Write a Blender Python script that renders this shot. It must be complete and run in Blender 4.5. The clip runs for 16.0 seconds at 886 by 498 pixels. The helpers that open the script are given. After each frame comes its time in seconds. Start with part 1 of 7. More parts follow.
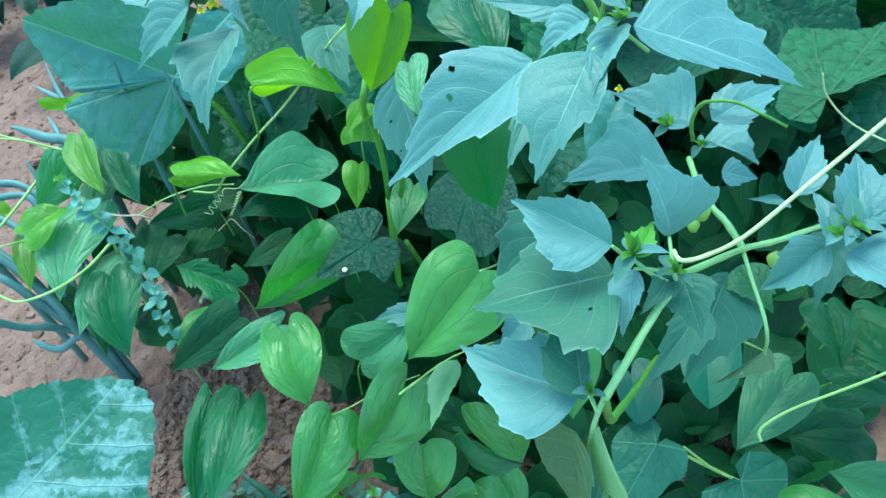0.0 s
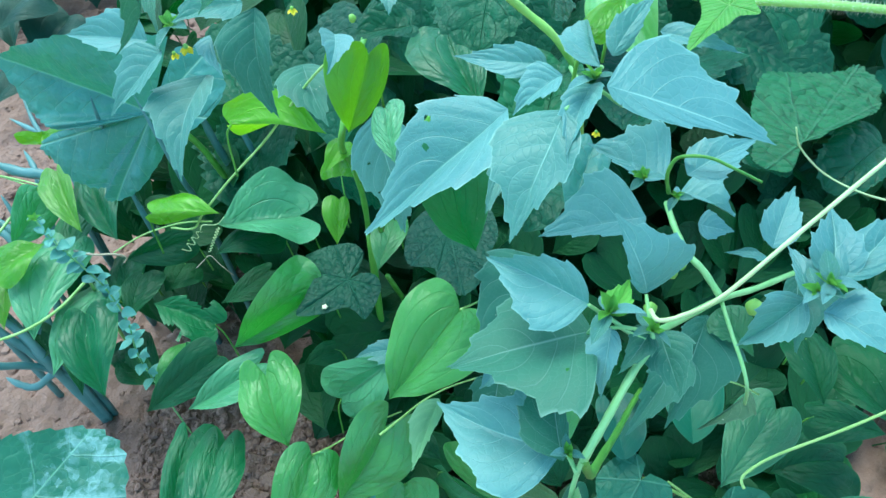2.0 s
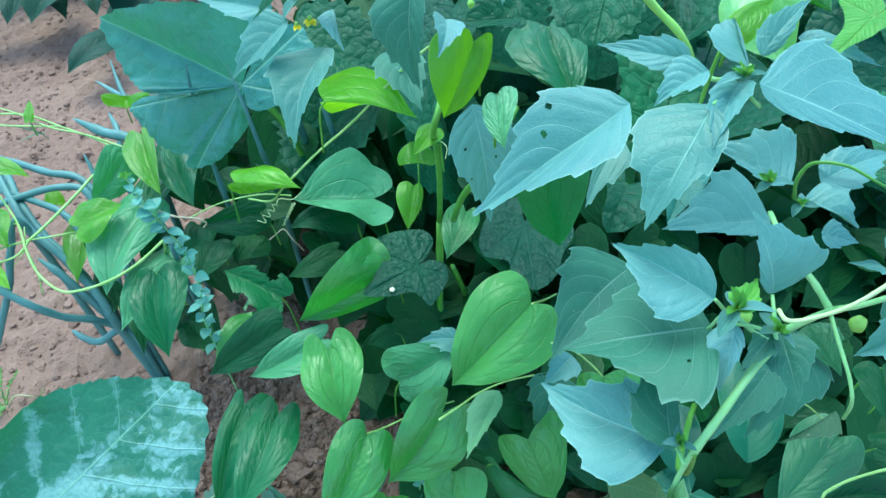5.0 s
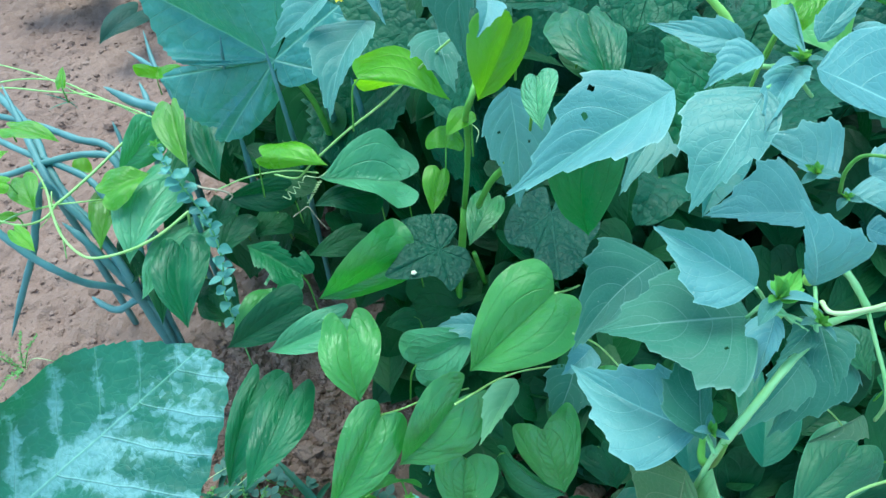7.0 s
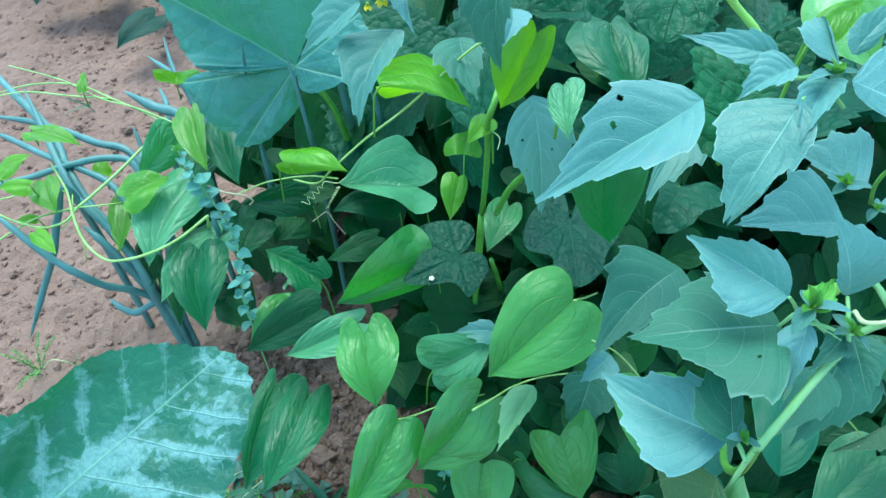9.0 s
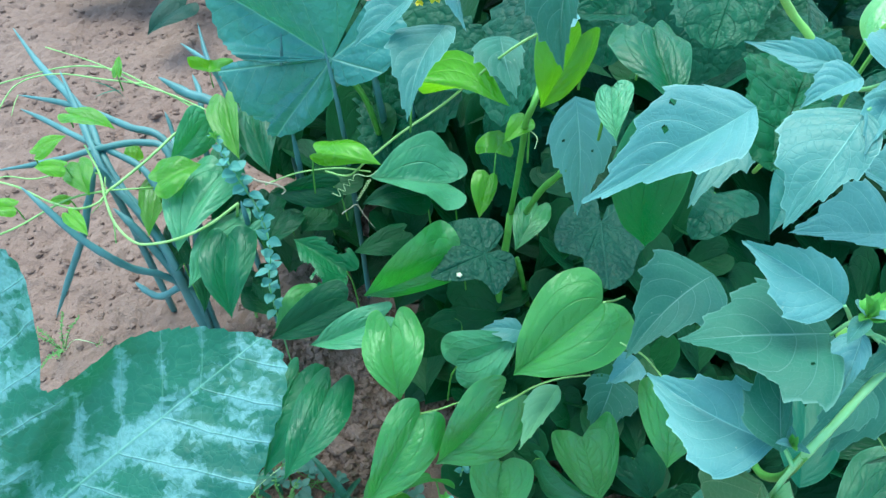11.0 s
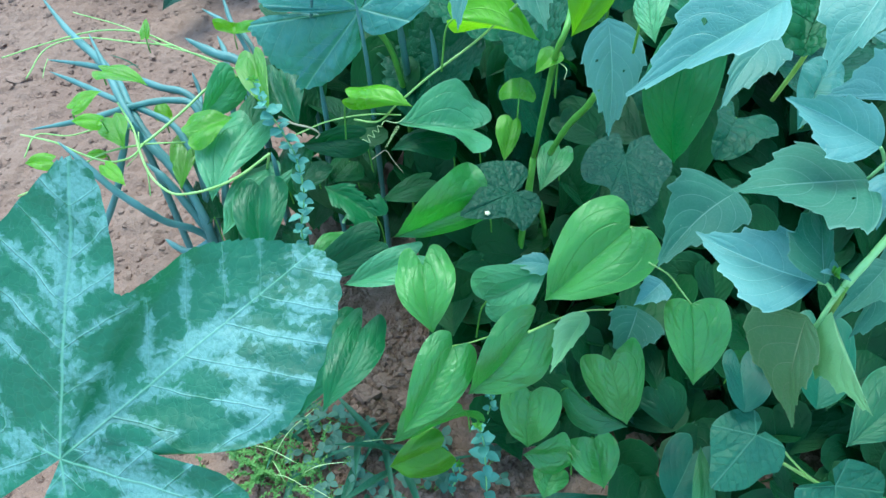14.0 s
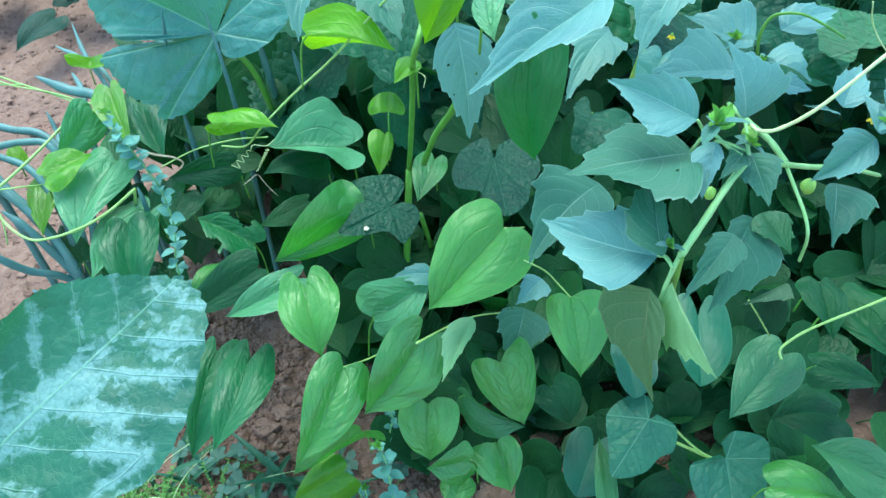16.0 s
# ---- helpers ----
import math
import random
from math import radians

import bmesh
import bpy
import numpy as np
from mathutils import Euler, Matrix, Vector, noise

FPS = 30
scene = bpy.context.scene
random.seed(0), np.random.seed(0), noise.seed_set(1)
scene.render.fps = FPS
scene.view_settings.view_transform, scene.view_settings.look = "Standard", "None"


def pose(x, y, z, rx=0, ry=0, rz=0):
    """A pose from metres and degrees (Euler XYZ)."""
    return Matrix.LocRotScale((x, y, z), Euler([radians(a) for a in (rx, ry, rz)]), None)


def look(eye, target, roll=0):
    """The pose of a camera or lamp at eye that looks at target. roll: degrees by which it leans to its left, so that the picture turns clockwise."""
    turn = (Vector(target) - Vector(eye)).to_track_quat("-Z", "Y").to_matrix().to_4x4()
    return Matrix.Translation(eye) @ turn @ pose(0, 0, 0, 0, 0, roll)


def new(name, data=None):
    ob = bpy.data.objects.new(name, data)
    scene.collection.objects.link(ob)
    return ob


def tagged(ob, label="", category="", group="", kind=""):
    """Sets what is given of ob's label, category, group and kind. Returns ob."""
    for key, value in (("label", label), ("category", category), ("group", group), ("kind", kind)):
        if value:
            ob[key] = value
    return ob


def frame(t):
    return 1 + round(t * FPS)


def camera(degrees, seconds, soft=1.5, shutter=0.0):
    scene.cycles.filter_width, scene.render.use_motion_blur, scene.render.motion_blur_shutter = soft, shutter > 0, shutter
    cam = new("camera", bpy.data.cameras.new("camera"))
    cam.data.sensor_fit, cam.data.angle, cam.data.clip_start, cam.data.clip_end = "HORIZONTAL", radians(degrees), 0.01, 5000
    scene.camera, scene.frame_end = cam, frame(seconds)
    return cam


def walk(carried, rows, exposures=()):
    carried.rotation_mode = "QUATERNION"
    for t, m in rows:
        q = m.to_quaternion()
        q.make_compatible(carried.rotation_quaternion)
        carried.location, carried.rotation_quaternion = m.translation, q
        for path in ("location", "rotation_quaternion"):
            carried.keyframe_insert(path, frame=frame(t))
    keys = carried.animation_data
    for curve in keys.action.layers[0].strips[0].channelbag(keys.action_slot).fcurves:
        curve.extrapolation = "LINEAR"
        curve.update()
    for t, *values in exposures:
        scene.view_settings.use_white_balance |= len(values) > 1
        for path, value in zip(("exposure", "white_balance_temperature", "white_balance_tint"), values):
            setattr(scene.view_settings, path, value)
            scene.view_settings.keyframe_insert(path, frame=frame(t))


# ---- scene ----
cam = camera(62.18, 16.0)
# seconds, eye, aim and roll of the handheld camera
PATH = [
    (0, (0.00000, 0.00000, 0.90266), (0.00000, 0.63611, 0.13106), -7.424),
    (0.5, (0.00876, 0.01326, 0.90748), (0.01814, 0.65776, 0.14294), -7.193),
    (1, (0.00225, 0.01380, 0.90376), (0.01934, 0.66260, 0.14299), -6.777),
    (1.5, (0.00298, 0.01301, 0.91103), (0.02550, 0.66585, 0.15386), -6.273),
    (2, (0.00574, 0.01318, 0.90815), (0.03032, 0.66918, 0.15380), -6.215),
    (2.5, (0.01274, 0.01671, 0.92431), (0.03587, 0.68216, 0.17823), -6.317),
    (3, (0.00324, 0.01186, 0.91560), (0.01822, 0.68354, 0.17491), -6.124),
    (3.5, (-0.01566, 0.01006, 0.92304), (-0.01446, 0.68660, 0.18665), -5.538),
    (4, (-0.02158, 0.00903, 0.91045), (-0.02850, 0.67872, 0.16784), -4.622),
    (4.5, (-0.03209, 0.00466, 0.90898), (-0.04656, 0.66907, 0.16175), -4.119),
    (5, (-0.03202, 0.00453, 0.90845), (-0.05332, 0.66476, 0.15770), -3.809),
    (5.2, (-0.03123, 0.00761, 0.90675), (-0.05610, 0.66465, 0.15331), -4.092),
    (7.3, (-0.04699, -0.00403, 0.90138), (-0.08959, 0.64876, 0.14505), -1.861),
    (7.5, (-0.05178, -0.00974, 0.90960), (-0.09494, 0.64485, 0.15485), -1.877),
    (8, (-0.04600, -0.00805, 0.90092), (-0.08968, 0.64835, 0.14777), -1.935),
    (8.5, (-0.04665, -0.00444, 0.91045), (-0.09371, 0.65545, 0.16055), -2.150),
    (9, (-0.05186, -0.00269, 0.90497), (-0.10320, 0.65577, 0.15411), -2.118),
    (9.2, (-0.06076, -0.00590, 0.91126), (-0.11885, 0.65086, 0.15940), -2.297),
    (11.3, (-0.07281, -0.00862, 0.90430), (-0.13921, 0.64671, 0.15188), -0.256),
    (11.5, (-0.07632, -0.01144, 0.89841), (-0.14354, 0.64144, 0.14394), 0.028),
    (12, (-0.09006, -0.01794, 0.89537), (-0.15864, 0.63004, 0.13681), 0.568),
    (12.5, (-0.08337, -0.01582, 0.89597), (-0.15265, 0.62966, 0.13534), 0.669),
    (13, (-0.08425, -0.02291, 0.89669), (-0.15470, 0.62315, 0.13666), 0.569),
    (13.5, (-0.08666, -0.03831, 0.89452), (-0.15777, 0.60913, 0.13573), -0.152),
    (14, (-0.09843, -0.07576, 0.89136), (-0.15954, 0.57610, 0.13548), -1.246),
    (14.5, (-0.09798, -0.09825, 0.88291), (-0.12760, 0.56493, 0.13504), -1.386),
    (15, (-0.09556, -0.10160, 0.88365), (-0.08665, 0.57591, 0.14819), -0.726),
    (15.5, (-0.08569, -0.09690, 0.88294), (-0.04348, 0.58490, 0.15261), 0.140),
    (16, (-0.06978, -0.07748, 0.87996), (-0.00744, 0.59718, 0.14447), 1.044),
]
walk(cam, [(t, look(eye, target, roll)) for t, eye, target, roll in PATH],
     exposures=[(0, 1.98, 5960, -18), (5, 1.96, 5960, -18), (13, 1.98, 5960, -18), (14.5, 2.02, 6000, -17), (16, 2.10, 6300, -13)])

# ---- light ----
world = bpy.data.worlds.new("sky")
world.use_nodes = True
wn, wl = world.node_tree.nodes, world.node_tree.links
sky = wn.new("ShaderNodeTexSky")
sky.sky_type = 'NISHITA'
sky.sun_disc = False
sky.sun_elevation = radians(66)
sky.sun_rotation = radians(-27)
sky.altitude = 100
sky.air_density = 1.0
sky.dust_density = 1.0
wl.new(sky.outputs[0], wn["Background"].inputs[0])
wn["Background"].inputs[1].default_value = 0.138
scene.world = world
sun_data = bpy.data.lights.new("sun", 'SUN')
sun_data.energy = 1.08
sun_data.angle = radians(42)
sun_data.color = (1.0, 0.99, 0.97)
sun = new("sun", sun_data)
sun.matrix_world = look((-0.5, 1.5, 3.0), (0, 0.4, 0))


# ---- materials ----
class Graph:
    """Short notation for a material's nodes."""

    def __init__(self, name):
        self.mat = bpy.data.materials.new(name)
        self.mat.use_nodes = True
        self.nt = self.mat.node_tree
        self.bsdf = self.nt.nodes["Principled BSDF"]
        self.out = self.nt.nodes["Material Output"]

    def put(self, socket, value):
        if hasattr(value, "links"):
            self.nt.links.new(value, socket)
        else:
            socket.default_value = value

    def math(self, op, a, b=0.0, c=0.0):
        n = self.nt.nodes.new("ShaderNodeMath")
        n.operation = op
        for s, v in zip(n.inputs, (a, b, c)):
            self.put(s, v)
        return n.outputs[0]

    def ramp(self, v, lo, hi, a=0.0, b=1.0):
        n = self.nt.nodes.new("ShaderNodeMapRange")
        n.interpolation_type = 'SMOOTHSTEP'
        for s, x in zip(n.inputs[:5], (v, lo, hi, a, b)):
            self.put(s, x)
        return n.outputs[0]

    def mix(self, f, a, b, blend='MIX'):
        n = self.nt.nodes.new("ShaderNodeMix")
        n.data_type, n.blend_type = 'RGBA', blend
        for s, x in zip((n.inputs[0], n.inputs[6], n.inputs[7]), (f, a, b)):
            self.put(s, (*x, 1.0) if isinstance(x, tuple) and len(x) == 3 else x)
        return n.outputs[2]

    def noise(self, scale, detail=3.0, vec=None, rough=0.55):
        n = self.nt.nodes.new("ShaderNodeTexNoise")
        n.inputs["Scale"].default_value = scale
        n.inputs["Detail"].default_value = detail
        n.inputs["Roughness"].default_value = rough
        if vec is not None:
            self.nt.links.new(vec, n.inputs["Vector"])
        return n.outputs[0]

    def voronoi(self, scale, feature='F1', vec=None):
        n = self.nt.nodes.new("ShaderNodeTexVoronoi")
        n.feature = feature
        n.inputs["Scale"].default_value = scale
        if vec is not None:
            self.nt.links.new(vec, n.inputs["Vector"])
        return n.outputs[0]

    def cells(self, scale, vec):
        """A chance value for every cell, and the distance to its edge."""
        n = self.nt.nodes.new("ShaderNodeTexVoronoi")
        n.inputs["Scale"].default_value = scale
        self.nt.links.new(vec, n.inputs["Vector"])
        x = self.nt.nodes.new("ShaderNodeSeparateXYZ")
        self.nt.links.new(n.outputs["Color"], x.inputs[0])
        return x.outputs[0]

    def bent(self, vec, scale, amount):
        """The place, shifted a little by noise."""
        n = self.nt.nodes.new("ShaderNodeTexNoise")
        n.inputs["Scale"].default_value = scale
        self.nt.links.new(vec, n.inputs["Vector"])
        a = self.nt.nodes.new("ShaderNodeVectorMath")
        a.operation = 'MULTIPLY_ADD'
        self.nt.links.new(n.outputs["Color"], a.inputs[0])
        a.inputs[1].default_value = (amount,) * 3
        self.nt.links.new(vec, a.inputs[2])
        return a.outputs[0]

    def panels(self, x, y, z):
        """Domes with creases between them, laid out along a leaf; 0 in the creases, 1 on top."""
        c = self.nt.nodes.new("ShaderNodeCombineXYZ")
        for s, v in zip(c.inputs, (x, y, z)):
            self.put(s, v)
        d = self.voronoi(1.0, 'F1', self.bent(c.outputs[0], 1.3, 0.5))
        return self.math('SUBTRACT', 1.0, self.math('MULTIPLY', d, d))

    def coords(self, which):
        return self.nt.nodes.new("ShaderNodeTexCoord").outputs[which]

    def random(self):
        return self.nt.nodes.new("ShaderNodeObjectInfo").outputs["Random"]

    def island(self):
        return self.nt.nodes.new("ShaderNodeNewGeometry").outputs["Random Per Island"]

    def bump(self, height, strength, distance):
        n = self.nt.nodes.new("ShaderNodeBump")
        n.inputs["Strength"].default_value = strength
        n.inputs["Distance"].default_value = distance
        self.nt.links.new(height, n.inputs["Height"])
        self.nt.links.new(n.outputs[0], self.bsdf.inputs["Normal"])
        return n.outputs[0]

    def see_through(self, colour, share):
        """Lets part of the light pass, as a thin leaf does."""
        t = self.nt.nodes.new("ShaderNodeBsdfTranslucent")
        m = self.nt.nodes.new("ShaderNodeMixShader")
        self.put(t.inputs[0], (*colour, 1.0) if isinstance(colour, tuple) else colour)
        m.inputs[0].default_value = share
        self.nt.links.new(self.bsdf.outputs[0], m.inputs[1])
        self.nt.links.new(t.outputs[0], m.inputs[2])
        self.nt.links.new(m.outputs[0], self.out.inputs[0])


def leaf_material(name, base, dark, vein, veins, gloss=0.42, through_colour=(0.2, 0.45, 0.04), share=0.22,
                  relief=0.5, silver=None, pucker=0.0, specks=0.0, spread=0.35, vein_amount=0.6, sheen=0.0, shine=0.4, darker_tone=None, quilt=0.9, joined=False, crinkle=120.0, fine=0.010):
    """veins: 'arched' (from base to tip), 'pinnate' (off a midrib)."""
    g = Graph(name)
    uv = g.nt.nodes.new("ShaderNodeUVMap").outputs[0]
    sep = g.nt.nodes.new("ShaderNodeSeparateXYZ")
    g.nt.links.new(uv, sep.inputs[0])
    s, v = sep.outputs[0], sep.outputs[1]
    k = g.math('ABSOLUTE', g.math('SUBTRACT', g.math('MULTIPLY', v, 2.0), 1.0))
    ob = g.coords("Object")
    rnd = g.island() if joined else g.random()
    mid = g.ramp(k, 0.0, fine if veins == 'palmate' else 0.028, 1.0, 0.0)
    across = g.math('MULTIPLY', g.math('SUBTRACT', g.math('MULTIPLY', v, 2.0), 1.0), 1.0)
    if veins == 'arched':
        side = g.math('MAXIMUM', g.ramp(g.math('ABSOLUTE', g.math('SUBTRACT', k, 0.36)), 0.0, 0.020, 0.8, 0.0),
                      g.ramp(g.math('ABSOLUTE', g.math('SUBTRACT', k, 0.70)), 0.0, 0.016, 0.55, 0.0))
        net = g.voronoi(240.0, 'DISTANCE_TO_EDGE', g.bent(ob, 60.0, 0.01))
        side = g.math('MAXIMUM', side, g.ramp(net, 0.0, 0.06, 0.12, 0.0))
        rungs = g.panels(g.math('ADD', g.math('MULTIPLY', s, 15.0), g.math('MULTIPLY', k, 4.0)), g.math('MULTIPLY', across, 3.0), g.math('MULTIPLY', rnd, 40.0))
        swell = g.math('MULTIPLY', g.math('ABSOLUTE', g.math('SINE', g.math('MULTIPLY', k, 8.8))), 0.16)
        swell = g.math('ADD', swell, g.math('MULTIPLY', rungs, 1.15))
        swell = g.math('ADD', swell, g.math('MULTIPLY', g.ramp(net, 0.0, 0.4), 0.05))
    else:
        count = 4.6 if veins == 'palmate' else 6.5
        wob = g.math('MULTIPLY', g.noise(22.0, 2.0, ob), 0.07 if veins == 'palmate' else 0.05)
        lean = g.math('MULTIPLY', g.math('POWER', k, 1.25), 0.0 if veins == 'palmate' else spread)
        run = g.math('MULTIPLY', g.math('ADD', g.math('SUBTRACT', s, lean), wob), count)
        off = g.math('ABSOLUTE', g.math('SUBTRACT', g.math('FRACT', run), 0.5))
        side = g.math('MULTIPLY', g.ramp(off, 0.0, 0.034, 0.9, 0.0), g.ramp(k, 0.35, 0.9, 1.0, 0.3) if veins == 'palmate' else g.ramp(k, 0.75, 1.0, 1.0, 0.2))
        net = g.voronoi(150.0 if veins == 'palmate' else 300.0, 'DISTANCE_TO_EDGE', g.bent(ob, 50.0, 0.014))
        side = g.math('MAXIMUM', side, g.ramp(net, 0.0, 0.07, 0.16, 0.0))
        rungs = g.panels(g.math('MULTIPLY', run, 1.0), g.math('MULTIPLY', across, 4.5), g.math('MULTIPLY', rnd, 40.0))
        swell = g.math('ADD', g.math('MULTIPLY', g.ramp(off, 0.0, 0.4), 0.24), g.math('MULTIPLY', g.ramp(net, 0.0, 0.35), 0.08))
        swell = g.math('ADD', swell, g.math('MULTIPLY', rungs, 0.2))
    veinmask = g.math('MAXIMUM', mid, side)
    tone = g.noise(28.0, 4.0, ob)
    col = g.mix(g.ramp(tone, 0.3, 0.72), dark, base)
    # each leaf takes a random share of a second, darker colour
    if darker_tone:
        col = g.mix(g.ramp(rnd, 0.25, 1.0, 0.0, 0.9), col, darker_tone)
    else:
        col = g.mix(g.math('MULTIPLY', rnd, 0.6), col, tuple(c * f for c, f in zip(base, (1.5, 1.35, 0.95))))
    col = g.mix(g.ramp(g.noise(9.0, 2.0, ob), 0.45, 0.75, 0.0, 0.5), col, tuple(c * f for c, f in zip(dark, (0.7, 0.8, 1.0))))
    col = g.mix(g.math('MULTIPLY', g.math('MAXIMUM', g.math('MULTIPLY', mid, 1.0), g.math('MULTIPLY', side, 0.55)), vein_amount), col, vein)
    if veins != 'palmate':
        col = g.mix(g.ramp(k, 0.955, 1.0, 0.0, 0.45), col, vein)
    if silver:
        fan = g.bent(ob, 60.0, 0.012)
        chance = g.math('ADD', g.math('MULTIPLY', g.cells(150.0, fan), 0.13), g.math('MULTIPLY', g.cells(330.0, fan), 0.09))
        chance = g.math('ADD', chance, g.math('MULTIPLY', g.noise(17.0, 4.0, ob, 0.55), 0.95))
        near = g.math('MAXIMUM', g.ramp(k, 0.0, 0.16, 1.0, 0.0), g.ramp(off, 0.0, 0.30, 0.9, 0.0))
        chance = g.math('ADD', chance, g.math('MULTIPLY', near, 0.20))
        patch = g.math('MULTIPLY', g.ramp(chance, 0.645, 0.82), g.ramp(g.noise(420.0, 2.0, ob), 0.3, 0.6, 0.7, 1.0))
        col = g.mix(g.math('MULTIPLY', patch, 0.75), col, silver)
        col = g.mix(g.math('MULTIPLY', mid, 0.6), col, vein)
    if specks:
        dots = g.ramp(g.voronoi(270.0, 'F1', ob), 0.07, 0.15, 1.0, 0.0)
        some = g.ramp(g.noise(34.0, 2.0, ob), 0.60, 0.68)
        col = g.mix(g.math('MULTIPLY', g.math('MULTIPLY', dots, some), specks), col, (0.5, 0.55, 0.42))
    g.put(g.bsdf.inputs["Base Color"], col)
    g.put(g.bsdf.inputs["Roughness"], g.ramp(tone, 0.2, 0.8, gloss - 0.08, gloss + 0.12))
    if sheen:
        g.bsdf.inputs["Sheen Weight"].default_value = sheen
        g.bsdf.inputs["Sheen Roughness"].default_value = 0.45
        g.bsdf.inputs["Sheen Tint"].default_value = (0.75, 0.95, 1.0, 1.0)
    g.bsdf.inputs["Specular IOR Level"].default_value = shine
    h = g.math('SUBTRACT', g.math('MULTIPLY', swell, 0.6), g.math('MULTIPLY', veinmask, 0.5))
    h = g.math('ADD', h, g.math('MULTIPLY', g.noise(160.0, 3.0, ob), 0.16))
    h = g.math('ADD', h, g.math('MULTIPLY', g.noise(58.0, 2.0, ob), quilt))
    if pucker:
        h = g.math('ADD', h, g.math('MULTIPLY', g.math('SUBTRACT', 1.0, g.math('POWER', g.voronoi(crinkle, 'F1', g.bent(ob, crinkle * 0.6, 1.2 / crinkle)), 2.0)), pucker * 2.2))
    g.bump(h, relief, 0.0022)
    g.see_through(through_colour, share)
    return g.mat


def plain_material(name, a, b, scale, rough=0.5, bump=0.3, share=0.0, stretch=None):
    g = Graph(name)
    ob = g.coords("Object")
    n = g.noise(scale, 4.0, ob)
    col = g.mix(g.ramp(n, 0.3, 0.7), a, b)
    col = g.mix(g.math('MULTIPLY', g.random(), 0.3), col, tuple(min(1.0, c * 1.3) for c in b))
    g.put(g.bsdf.inputs["Base Color"], col)
    g.put(g.bsdf.inputs["Roughness"], rough)
    g.bump(g.noise(scale * 4, 3.0, ob), bump, 0.001)
    if share:
        g.see_through(tuple(min(1.0, c * 1.5) for c in b), share)
    return g.mat


def soil_material(name, f):
    g = Graph(name)
    ob = g.coords("Object")
    broad, fine, grit = g.noise(4.0, 5.0, ob), g.noise(45.0, 5.0, ob, 0.65), g.noise(260.0, 3.0, ob)
    col = g.mix(g.ramp(broad, 0.35, 0.65), tuple(c * f for c in (0.175, 0.098, 0.076)), tuple(c * f for c in (0.275, 0.176, 0.142)))
    col = g.mix(g.ramp(fine, 0.35, 0.7, 0.0, 0.7), col, (0.18, 0.105, 0.080))
    col = g.mix(g.ramp(grit, 0.58, 0.75, 0.0, 0.5), col, (0.38, 0.265, 0.225))
    col = g.mix(g.ramp(g.island(), 0.0, 1.0, 0.0, 0.45), col, tuple(c * f for c in (0.37, 0.232, 0.190)))
    g.put(g.bsdf.inputs["Base Color"], col)
    g.put(g.bsdf.inputs["Roughness"], 0.95)
    h = g.math('ADD', g.math('MULTIPLY', fine, 1.0), g.math('MULTIPLY', grit, 0.35))
    g.bump(h, 1.0, 0.008)
    return g.mat


